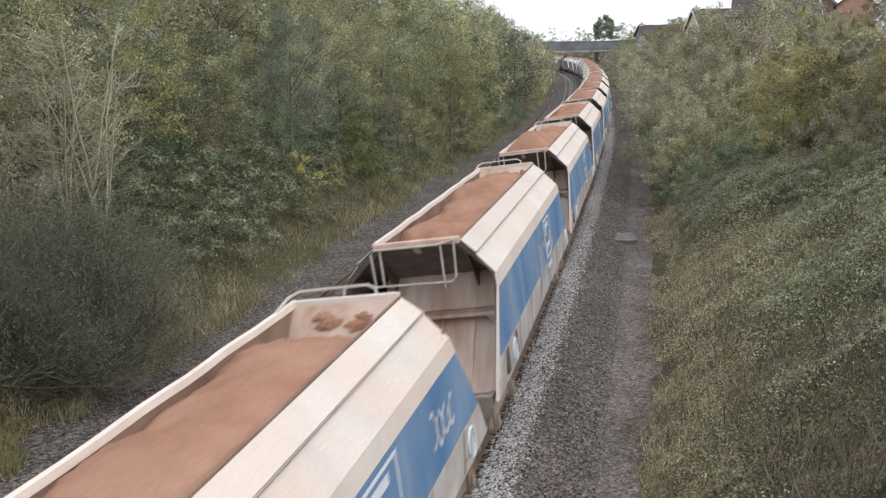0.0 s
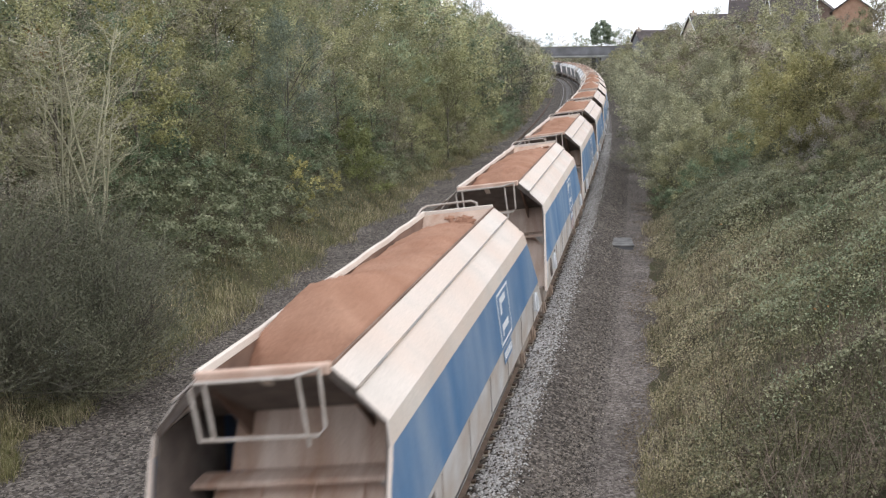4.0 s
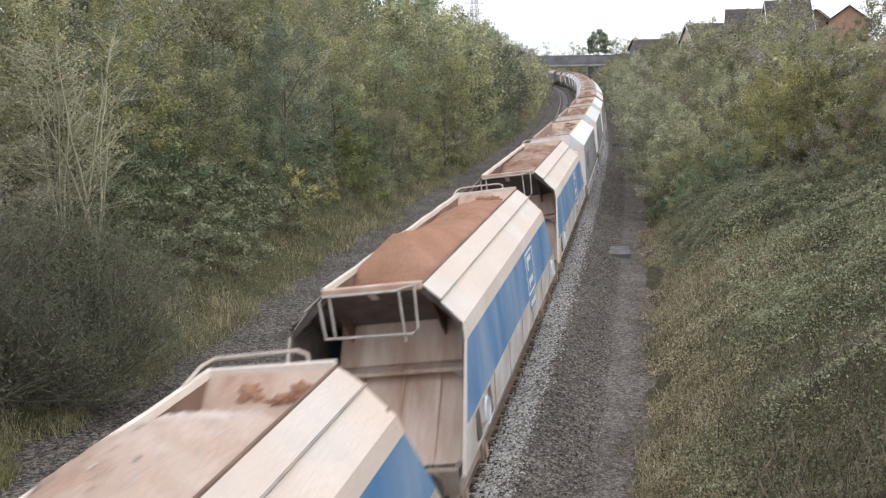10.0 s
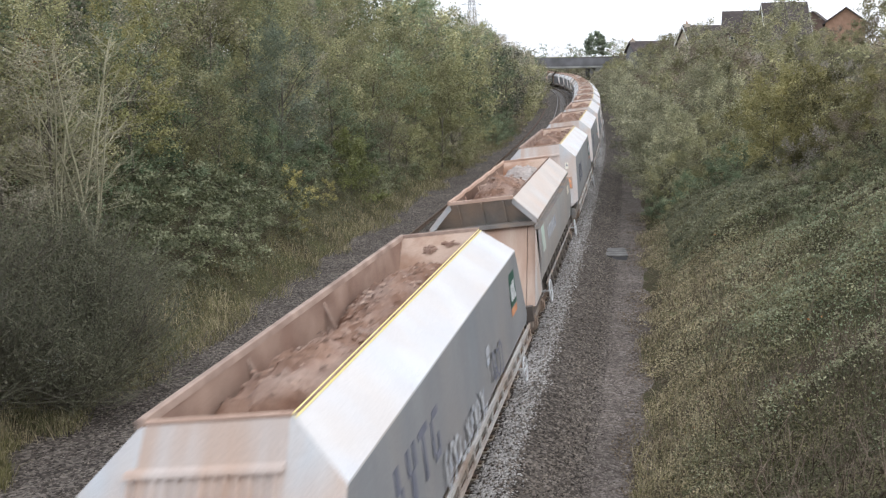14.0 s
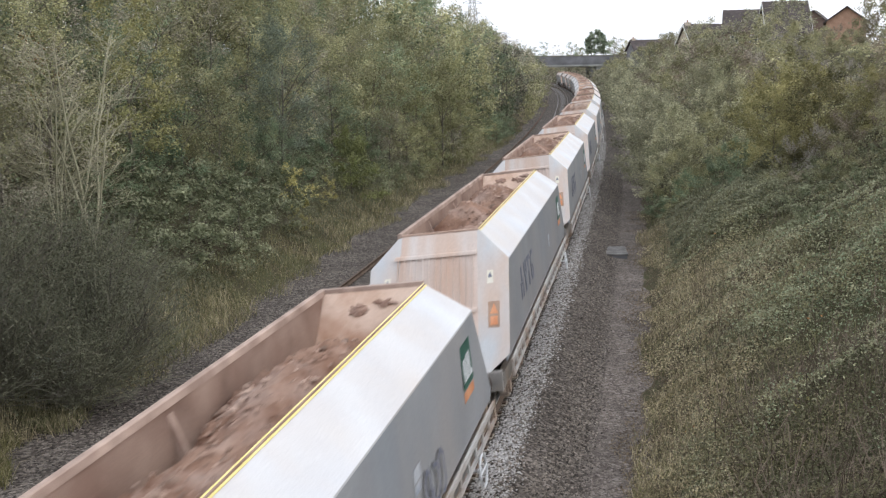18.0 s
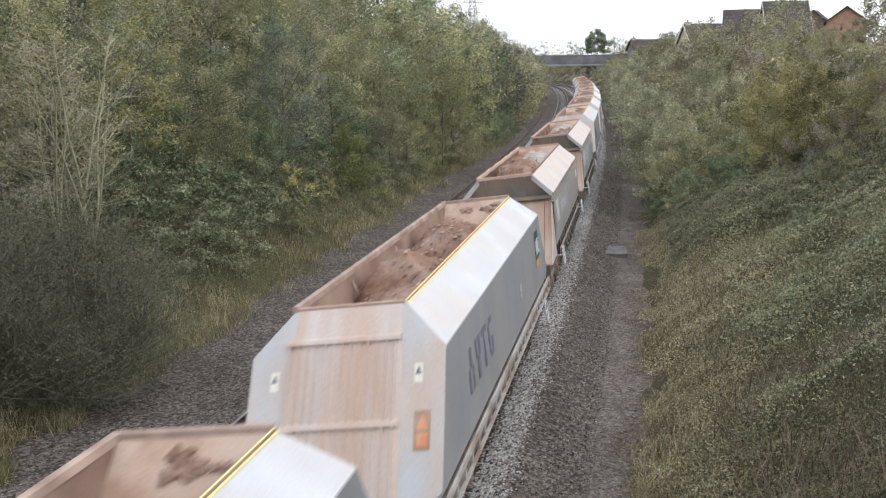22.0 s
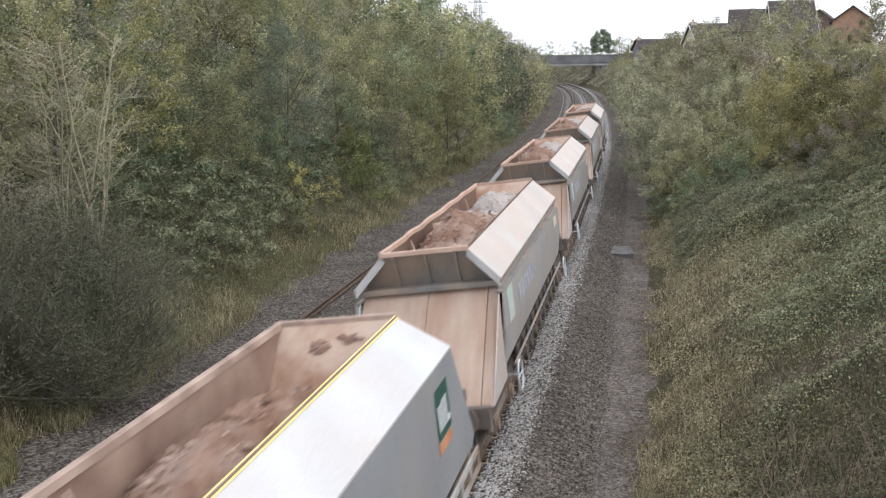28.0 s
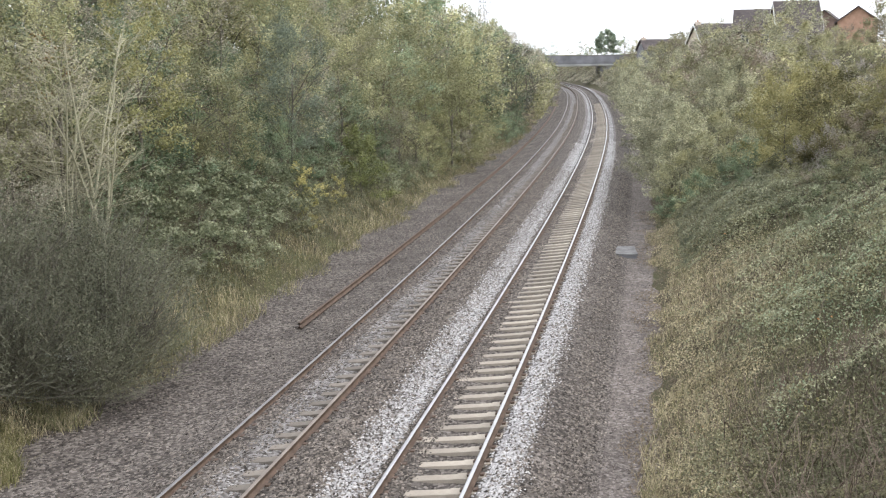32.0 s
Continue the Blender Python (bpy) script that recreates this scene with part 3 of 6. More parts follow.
def track(name, l0, z0, heads, label, off, kind):
    t = tagged(new(name), label, "railway track", kind="structure")
    for side, head in zip((-1, 1), heads):
        r = sweep("rail", RAIL, rs, l0 + side * 0.7525, z0 + side * 0.7525 * CANT, CANT, "rail_rust", t)
        sweep("rail_head", HEAD, rs, l0 + side * 0.7525, z0 + side * 0.7525 * CANT, CANT, head, r)
    for i in range(-24, 230):
        s = SLEEPER_START + off + i * SLEEPER_GAP
        x, y, _ = spot(s, l0)
        j = 0.6 * (frac(i, off) - 0.5)
        m = pose(float(x), float(y), z0 + 0.004 * float(frac(i, 3)), 0, -math.degrees(math.atan(CANT)), -math.degrees(heading(s)) + j)
        sl = shared("sleeper", kind, t, m)
        if i < 60:
            shared("rail_clip", clip_me, sl)
    return t


near_track = track("railway_track", 0.0, 0.0, ("rail_shine", "rail_shine"), "polished steel rails on pale concrete sleepers in ballast", 0.0, sleeper)
far_track = track("railway_track", LEFT_TRACK, -0.02, ("rail_dull", "rail_brown"), "dull brownish rails on ballast-covered concrete sleepers", 0.2, old_sleeper)
# an old rail left lying beside the far track
spare = tagged(new("loose_rail"), "long rusty spare rail lying on the ballast shoulder", "rail")
sweep("rail_bar", RAIL, np.arange(22.2, 190, 2.0), -5.85, -0.26, 0.0, "rail_rust", spare)


# ---------------------------------------------------------------- stones lying loose on the bed
def stones(name, mat, n, s0, s1, lanes, size, seed, label, zf=bed_z, loose=0.05):
    r = np.random.RandomState(seed)
    s = s0 + (s1 - s0) * r.rand(n) ** 1.7
    lane = np.array(lanes)[r.randint(0, len(lanes), n)]
    l = lane[:, 0] + (lane[:, 1] - lane[:, 0]) * r.rand(n) + r.normal(0, loose, n)
    x, y, _ = spot(s, l)
    z = zf(s, l) + 0.004
    k = size * r.uniform(0.6, 1.35, n)
    base = np.array([(1, 0, 0), (-1, 0, 0), (0, 1, 0), (0, -1, 0), (0, 0, 1), (0, 0, -1)], float)
    V = base[None] * r.uniform(0.55, 1.0, (n, 6, 1)) * k[:, None, None]
    V[..., 2] *= 0.75
    a = r.uniform(0, 6.28, n)
    c, q = np.cos(a)[:, None], np.sin(a)[:, None]
    V = np.stack([V[..., 0] * c - V[..., 1] * q + V[..., 2] * 0.4, V[..., 0] * q + V[..., 1] * c, V[..., 2]], -1)
    V += np.stack([x, y, z], -1)[:, None]
    F = np.array([(0, 2, 4), (2, 1, 4), (1, 3, 4), (3, 0, 4)])
    F = (np.arange(n)[:, None, None] * 6 + F[None]).reshape(-1, 3)
    return tagged(new(name, np_mesh(name, V.reshape(-1, 3), F, [mat])), label, "stones", kind="stuff")


stones("ballast_stones", "stone_dark", 60000, 9, 60, [(-7.9, -4.7), (-4.7, -3.5), (-2.5, -1.7), (-2.2, -1.7), (-0.95, -0.85), (-0.7, -0.3), (1.66, 2.75), (2.0, 2.6), (-4.0, -2.2), (-1.65, -1.0), (1.05, 1.6)], 0.036, 11, "loose dark grey ballast stones")
stones("path_stones", "stone_path", 7000, 9, 50, [(2.5, 3.3), (2.6, 3.0), (2.6, 4.2)], 0.028, 15, "scattered brown stones on the cess path")
stones("fresh_ballast", "stone_pale", 26000, 9, 80, [(-1.62, -1.0), (1.0, 1.5)], 0.031, 12, "loose pale fresh ballast stones", loose=0.1)


# ---------------------------------------------------------------- lineside box
def lineside_box():
    x, y, _ = spot(34.9, 2.62)
    t = tagged(new("cable_pit"), "low grey concrete cable pit with four lids beside the path", "cable pit")
    t.matrix_world = pose(float(x), float(y), -0.6, 0, 0, -6)
    bm = bmesh.new()
    box(bm, -0.4, 0.4, -0.8, 0.8, -0.2, 0.14)
    part("body", bm, "bridge_dark", t)
    for y0 in (-0.81, -0.4, 0.01, 0.42):
        bm = bmesh.new()
        box(bm, -0.44, 0.44, y0, y0 + 0.37, 0.144, 0.2)
        bmesh.ops.bevel(bm, geom=bm.edges[:], offset=0.012, segments=1, affect="EDGES")
        part("lid", bm, "grey_lid", t)
    return t


lineside_box()


# ---------------------------------------------------------------- road bridge ahead
def bridge():
    t = tagged(new("road_bridge"), "grey concrete road bridge with pale pier over the tracks", "bridge", kind="structure")
    x, y, _ = spot(257.0, 0.0)
    t.matrix_world = pose(float(x), float(y), 0, 0, 0, 1.0)
    for name, mat, b in (("deck", "bridge_dark", (-15, 34, -4, 4, 4.95, 5.75)), ("girder", "bridge_concrete", (-11, 34, -3.6, 3.6, 4.4, 4.946)),
                         ("parapet", "bridge_dark", (-15, 34, -4.1, -3.8, 5.3, 6.95)), ("parapet", "bridge_dark", (-15, 34, 3.8, 4.1, 5.3, 6.95)),
                         ("coping", "bridge_dark", (-15, 34, -4.16, -3.74, 6.954, 7.05)), ("fascia", "bridge_concrete", (-11, 34, -3.98, -3.604, 4.62, 4.946))):
        bm = bmesh.new()
        box(bm, *b)
        part(name, bm, mat, t)
    bm = bmesh.new()
    slab(bm, [(7.4, -3.2, -0.8), (8.2, -3.2, -0.8), (8.2, -3.2, 4.4), (7.4, -3.2, 4.4)], (0, 6.4, 0))
    part("pier", bm, "bridge_dark", t, "slender grey concrete pier")
    bm = bmesh.new()
    slab(bm, [(-6.6, -3.4, -0.8), (-5.4, -3.4, -0.8), (-5.4, -3.4, 4.4), (-8.2, -3.4, 4.4)], (0, 6.8, 0))
    part("abutment", bm, "bridge_concrete", t)
    bm = bmesh.new()
    slab(bm, [(8.7, -3.4, 2.2), (12, -3.4, 3.4), (12, -3.4, 4.4), (8.7, -3.4, 4.4)], (0, 6.8, 0))
    part("abutment", bm, "bridge_concrete", t)
    return t


bridge()


# ---------------------------------------------------------------- houses on the far crest
def house(x, y, z, turn, w, d, eaves, ridge, wall, label, chimney=None, dormer=False, gable_trim=True):
    """w along the ridge, d across it; the ridge runs along local x."""
    t = tagged(new("house"), label, "house", "houses above the cutting")
    t.matrix_world = pose(x, y, z, 0, 0, turn)
    bm = bmesh.new()
    slab(bm, [(-w / 2, -d / 2, -1), (-w / 2, d / 2, -1), (-w / 2, d / 2, eaves), (-w / 2, 0, ridge), (-w / 2, -d / 2, eaves)], (w, 0, 0))
    part("wall", bm, wall, t)
    for sgn in (-1, 1):
        bm = bmesh.new()
        o = 0.35
        sl = (ridge - eaves) / (d / 2)
        slab(bm, [(-w / 2 - o, sgn * (d / 2 + o), eaves - sl * o + 0.03), (w / 2 + o, sgn * (d / 2 + o), eaves - sl * o + 0.03), (w / 2 + o, 0, ridge + 0.03), (-w / 2 - o, 0, ridge + 0.03)], (0, 0, 0.16))
        part("roof", bm, "roof_tile", t, "dark tiled roof slope")
    if gable_trim:
        for xe in (-w / 2 - 0.42, w / 2 + 0.36):
            for sgn in (-1, 1):
                bm = bmesh.new()
                slab(bm, [(xe, sgn * (d / 2 + 0.3), eaves - 0.45), (xe, 0, ridge - 0.12), (xe, 0, ridge + 0.2), (xe, sgn * (d / 2 + 0.3), eaves - 0.15)], (0.06, 0, 0))
                part("bargeboard", bm, "white_trim", t)
    if chimney is not None:
        bm = bmesh.new()
        box(bm, chimney - 0.4, chimney + 0.4, -0.35, 0.35, ridge - 0.8, ridge + 0.3)
        box(bm, chimney - 0.46, chimney + 0.46, -0.41, 0.41, ridge + 0.304, ridge + 0.42)
        c = part("chimney", bm, "render_wall", t)
        bm = bmesh.new()
        tube(bm, [(chimney, 0, ridge + 0.42), (chimney, 0, ridge + 0.75)], 0.13, 8)
        part("chimney_pot", bm, "brick", c)
    for k, (wx, wz) in enumerate(((-w * 0.25, eaves - 1.7), (w * 0.25, eaves - 1.7), (-w * 0.25, eaves - 4.3), (w * 0.25, eaves - 4.3))):
        bm = bmesh.new()
        box(bm, wx - 0.55, wx + 0.55, -d / 2 - 0.05, -d / 2 - 0.004, wz, wz + 1.2)
        f = part("window", bm, "white_trim", t)
        bm = bmesh.new()
        box(bm, wx - 0.46, wx + 0.46, -d / 2 - 0.07, -d / 2 - 0.054, wz + 0.09, wz + 1.11)
        part("pane", bm, "glass", f)
    if dormer:
        for dx in (-0.9, 0.9):
            bm = bmesh.new()
            sl = (ridge - eaves) / (d / 2)
            yy, h = -d * 0.2, 0.28
            zz = ridge - sl * d * 0.22 + 0.2
            slab(bm, [(dx - 0.26, yy - h, zz - sl * h), (dx + 0.26, yy - h, zz - sl * h), (dx + 0.26, yy + h, zz + sl * h), (dx - 0.26, yy + h, zz + sl * h)], (0, 0, 0.06))
            # sky reflection painted as plain white, no glass
            part("roof_window", bm, "white_trim", t, "roof window coloured white as sky reflection")
    return t


house(40.4, 151.4, 5.56, 3, 6.2, 7.0, 3.2, 5.6, "render_wall", "cream rendered house with a dark tiled roof and pale chimney", chimney=-2.8)
house(44.5, 146.7, 6.41, -15, 5.2, 7.5, 3.6, 6.5, "brick_dark", "brown roofed house among bushes above the bank", gable_trim=False)
house(48.5, 141.7, 6.56, -8, 5.4, 7.5, 3.2, 7.2, "brick_dark", "tall dark roofed house with white gable boards and two roof windows", dormer=True)
house(58.0, 155.9, 7.38, 60, 3.0, 5.0, 3.7, 5.7, "brick_dark", "small dark roofed house behind larger ones", gable_trim=False)
house(52.1, 129.3, 6.3, 68, 8.0, 4.6, 4.3, 6.0, "brick", "orange red brick house with its gable to the line", gable_trim=False)
house(43.4, 199.0, 4.77, 4, 9.5, 6.0, 3.2, 5.0, "bridge_dark", "low dark roofed house far behind the hedge", chimney=-4.4, gable_trim=False)


# ---------------------------------------------------------------- pylon
def pylon():
    t = tagged(new("pylon"), "distant galvanised lattice electricity pylon", "pylon")
    t.matrix_world = pose(19.5, 480, 7.9, 0, 0, 20) @ Matrix.Diagonal((1.1, 1.1, 1.3, 1))
    lv = [(0, 3.2), (6, 2.4), (11, 1.8), (15, 1.35), (18, 1.1), (21, 0.9), (24, 0.55), (26.5, 0.12)]
    for sx, sy in ((-1, -1), (1, -1), (1, 1), (-1, 1)):
        bm = bmesh.new()
        tube(bm, [(sx * r, sy * r, z) for z, r in lv], 0.14, 4)
        part("leg", bm, "pylon", t)
    for (z0, r0), (z1, r1) in zip(lv, lv[1:]):
        c = [(-1, -1), (1, -1), (1, 1), (-1, 1)]
        for i in range(4):
            bm = bmesh.new()
            a, b = c[i], c[(i + 1) % 4]
            tube(bm, [(a[0] * r0, a[1] * r0, z0), (b[0] * r1, b[1] * r1, z1)], 0.08, 4)
            tube(bm, [(b[0] * r0, b[1] * r0, z0), (a[0] * r1, a[1] * r1, z1)], 0.08, 4)
            part("bracing", bm, "pylon", t)
    for z, w in ((15, 3.6), (18.5, 4.6), (22, 3.4)):
        bm = bmesh.new()
        tube(bm, [(-w, 0, z), (w, 0, z)], 0.12, 4)
        tube(bm, [(-w, 0, z), (0, 0, z + 1.4), (w, 0, z)], 0.1, 4)
        part("cross_arm", bm, "pylon", t)
    return t


pylon()


# ---------------------------------------------------------------- plants
def unit(a):
    return a / (np.linalg.norm(a, axis=-1, keepdims=True) + 1e-9)


def leaf_blades(p, nrm, size, r, quad=False):
    """One pointed leaf at each place; returns verts and faces."""
    n = len(p)
    u = unit(np.cross(nrm, r.normal(size=(n, 3))))
    w = np.cross(nrm, u)
    k = size * r.uniform(0.55, 1.4, n)[:, None]
    if quad:
        V = np.stack([p - u * k, p - w * k * 0.55 + nrm * k * 0.12, p + u * k, p + w * k * 0.55 + nrm * k * 0.12], 1)
        return V.reshape(-1, 3), np.arange(n * 4).reshape(n, 4)
    V = np.stack([p - u * k * 0.9 - w * k * 0.5, p + u * k * 1.1, p - u * k * 0.5 + w * k * 0.75], 1)
    return V.reshape(-1, 3), np.arange(n * 3).reshape(n, 3)


def sprays(starts, ways, lengths, per, size, seed, width=0.34, quad=False):
    """Leaves set along leafy shoots that start in the crown and point outwards."""
    r = np.random.RandomState(seed)
    S = np.repeat(np.asarray(starts, float), per, 0)
    D = np.repeat(unit(np.asarray(ways, float)), per, 0)
    L = np.repeat(np.asarray(lengths, float), per)
    n = len(S)
    f = r.rand(n) ** 0.8
    side = r.normal(size=(n, 3))
    p = S + D * (L * f)[:, None] + side * (L * width * (1.0 - 0.75 * f) * r.rand(n) ** 0.5)[:, None]
    p[:, 2] -= 0.12 * L * f ** 2
    nrm = unit(r.normal(size=(n, 3)) * 0.55 + D * 0.35 + np.array([0, 0, 0.75]))
    return leaf_blades(p, nrm, size, r, quad)


def limbs(seed, height, spread, count, bm, base_r, lean=0.25):
    """Trunk and forking limbs."""
    r = random.Random(seed)
    top = Vector((r.uniform(-lean, lean), r.uniform(-lean, lean), height * 0.66))
    tube(bm, [(0, 0, -0.3), top * 0.5 + Vector((r.uniform(-0.1, 0.1), 0, 0)), top], base_r, 5, base_r * 0.25)
    for i in range(count):
        a = 2 * math.pi * (i + r.random()) / count
        st = top * r.uniform(0.15, 0.75)
        ln = spread * r.uniform(0.6, 1.0)
        en = st + Vector((math.cos(a) * ln, math.sin(a) * ln, height * r.uniform(0.1, 0.33)))
        md = (st + en) / 2 + Vector((r.uniform(-0.2, 0.2), r.uniform(-0.2, 0.2), 0.06 * height))
        tube(bm, [st, md, en], base_r * 0.36, 3, base_r * 0.08)


def outline(f, shape):
    """Half-width of a crown at the height fraction f."""
    if shape == "cone":
        return max(0.06, 1.0 - 0.95 * abs(f - 0.12) ** 0.9)
    if shape == "dome":
        return math.sqrt(max(0.03, 1 - f * f))
    if shape == "ball":
        return math.sin(math.pi * min(1.0, f * 0.8 + 0.12)) ** 0.6
    return (0.55 + 1.3 * f) if f < 0.35 else max(0.12, math.cos((f - 0.35) / 0.65 * 1.42) ** 0.75)


def make_tree(name, label, seed, height, spread, leafmat, leaf=0.042, per=60, shoots=170, bark="bark", group="", low=0.14, category="tree",
              shape="crown", up=0.36, length=0.36, width=0.38):
    """A trunk with limbs and a crown of leafy shoots grouped in boughs, with gaps between them."""
    t = tagged(new(name), label, category, group)
    bm = bmesh.new()
    limbs(seed, height, spread, 7, bm, 0.03 + 0.007 * height if category == "tree" else 0.022)
    part("trunk", bm, bark, t)
    r = random.Random(seed + 7)
    boughs = []
    nb = max(9, shoots // 11)
    for i in range(nb):
        f = low + (0.93 - low) * (i + r.random()) / nb
        a = i * 2.4 + r.uniform(-0.5, 0.5)
        boughs.append((f, a, r.uniform(0.55, 1.12)))
    st, wy, ln = [], [], []
    for i in range(shoots):
        f, a, reach = boughs[i % nb]
        a += r.gauss(0, 0.2)
        f = min(0.97, max(low, f + r.gauss(0, 0.028)))
        q = spread * outline(f, shape) * reach * (0.2 + 0.68 * r.random() ** 0.7)
        out = Vector((math.cos(a), math.sin(a), 0)) * (1.1 - 0.75 * f) + Vector((r.gauss(0, 0.25), r.gauss(0, 0.25), up + 0.6 * f + r.gauss(0, 0.2)))
        st.append((math.cos(a) * q, math.sin(a) * q, height * f * 0.93))
        wy.append(tuple(out))
        ln.append(spread * length * r.uniform(0.7, 1.35))
    V, F = sprays(st, wy, ln, per, leaf, seed, width)
    shared("crown", np_mesh("crown", V, F, [leafmat]), t)
    return t


def place(proto, used, s, l, k=1.0, turn=0.0, kz=None, sink=0.1, label=""):
    x, y, _ = spot(s, l)
    m = pose(float(x), float(y), float(ground_z(s, l)) - sink, 0, 0, turn)
    if proto.name in used:
        ob = copy_thing(proto, m)
    else:
        ob = proto
        ob.matrix_basis = m
        used.add(proto.name)
    ob.scale = (k, k, k if kz is None else kz)
    if label:
        ob["label"] = label
    return ob


USED = set()
LW, RW = "trees on the far bank", "bushes on the near bank"
FAR = dict(per=18, shoots=120, width=0.5)
protos = {
    "olive": make_tree("tree", "olive green young tree on the overgrown bank", 1, 6.0, 2.5, "leaf_olive", group=LW),
    "olive2": make_tree("tree", "bushy olive green tree on the bank", 2, 5.0, 2.8, "leaf_olive", group=LW, low=0.16),
    "dark": make_tree("tree", "dark green leafy tree on the bank", 3, 5.2, 2.6, "leaf_dark", group=LW, leaf=0.045, low=0.16),
    "greyg": make_tree("tree", "tall grey green tree with dense fine leaves", 4, 7.2, 2.4, "leaf_grey", group=LW, leaf=0.038, per=90, shoots=280, low=0.14, up=0.4),
    "yellow": make_tree("tree", "yellowing young tree on the bank", 5, 6.4, 2.0, "leaf_yellow", group=LW, leaf=0.045, low=0.16),
    "lime": make_tree("bush", "fresh yellow green bush near the foot of the bank", 7, 3.6, 1.7, "leaf_lime", group=LW, leaf=0.042, per=60, shoots=120, category="bush", low=0.06, shape="cone", up=0.3),
    "gold": make_tree("bush", "small yellow autumn bush", 27, 2.2, 0.9, "leaf_gold", group=LW, leaf=0.042, per=34, shoots=50, category="bush", low=0.1),
    "brown": make_tree("tree", "thin autumn tree with sparse brown leaves", 6, 6.0, 2.4, "leaf_brown", group=LW, leaf=0.036, up=0.5, low=0.1),
    "cone": make_tree("tree", "olive tree leaning out towards the tracks", 28, 7.4, 2.6, "leaf_cone", group=LW, leaf=0.05, per=64, shoots=150, shape="cone", low=0.03, up=0.1),
    "rust": make_tree("tree", "small rust orange autumn tree", 8, 4.0, 1.3, "leaf_rust", group=LW, leaf=0.05, shoots=60),
    "shrub": make_tree("shrub", "low grey green bramble shrub", 9, 1.5, 1.4, "bramble_pale", group=LW, leaf=0.05, per=36, shoots=60, category="shrub", shape="dome", low=0.02, up=0.3),
    "holly": make_tree("shrub", "dark green glossy shrub at the foot of the bank", 26, 1.9, 1.2, "leaf_dark", group=LW, leaf=0.045, per=40, shoots=60, category="shrub", low=0.05),
    "bush": make_tree("bush", "twiggy olive bush with small yellowing leaves", 10, 3.8, 1.9, "leaf_bush", group=RW, leaf=0.042, per=64, shoots=120, category="bush", low=0.05),
    "golden_bush": make_tree("bush", "golden olive rounded bush on the near bank", 25, 4.2, 2.0, "leaf_ochre", group=RW, leaf=0.04, per=80, shoots=200, category="bush", shape="ball", low=0.03, up=0.35),
    "bush2": make_tree("bush", "brownish twiggy bush losing its leaves", 12, 3.0, 1.8, "leaf_russet", group=RW, leaf=0.036, per=50, shoots=90, category="bush", up=0.8),
    "tall": make_tree("bush", "tall spreading grey olive bush reaching over the path", 19, 5.4, 2.5, "leaf_mixed", group=RW, leaf=0.04, per=90, shoots=190, category="bush", low=0.04, up=0.55, shape="dome", length=0.3),
    "thicket": make_tree("bush", "dense dark thicket, partly stand-in shade, at the foot of the bank", 13, 2.4, 1.6, "leaf_dark", group=RW, leaf=0.045, per=50, shoots=80, category="bush", low=0.03, shape="dome"),
    "haze": make_tree("bush", "nearly bare grey brown twiggy bush on the crest", 29, 3.0, 1.8, "leaf_haze", group=RW, leaf=0.04, per=30, shoots=90, category="bush", up=1.1, width=0.24, low=0.05),
    "back_olive": make_tree("tree", "olive tree standing back in the wood", 22, 6.8, 2.9, "leaf_olive", group=LW, leaf=0.075, per=26, low=0.06),
    "back_dark": make_tree("tree", "dark tree standing back in the wood", 23, 7.0, 2.9, "leaf_dark", group=LW, leaf=0.075, per=26, low=0.06),
    "back_brown": make_tree("tree", "brown autumn tree standing back in the wood", 24, 6.8, 2.8, "leaf_brown", group=LW, leaf=0.07, per=26, up=0.5, low=0.06),
    "far_olive": make_tree("tree", "olive tree in the woods further along the line", 14, 6.6, 2.8, "leaf_olive", group=LW, leaf=0.1, low=0.03, **FAR),
    "far_dark": make_tree("tree", "dark green tree in the woods further along the line", 15, 6.8, 2.8, "leaf_dark", group=LW, leaf=0.1, low=0.03, **FAR),
    "far_brown": make_tree("tree", "brown autumn tree in the woods further along the line", 16, 6.8, 2.8, "leaf_brown", group=LW, leaf=0.09, low=0.03, up=0.9, **FAR),
    "far_dusk": make_tree("tree", "tall dark grey brown tree leaning over the far track", 30, 7.4, 2.8, "leaf_dusk", group=LW, leaf=0.09, low=0.03, up=0.9, **FAR),
    "far_bush": make_tree("bush", "olive bush further along the near bank", 17, 3.8, 2.1, "leaf_bush", group=RW, leaf=0.085, category="bush", low=0.02, **FAR),
    "far_bush2": make_tree("bush", "brownish bush further along the near bank", 18, 3.6, 2.0, "leaf_russet", group=RW, leaf=0.08, category="bush", low=0.02, **FAR),
    "far_mixed": make_tree("bush", "tall grey olive bush further along the near bank", 20, 5.2, 2.4, "leaf_mixed", group=RW, leaf=0.085, category="bush", low=0.02, **FAR),
}
rng = random.Random(5)


def put(rows, sink=0.1, label=""):
    for kind, s, l, k in rows:
        place(protos[kind], USED, s, l, k, rng.uniform(0, 360), sink=sink, label=label)


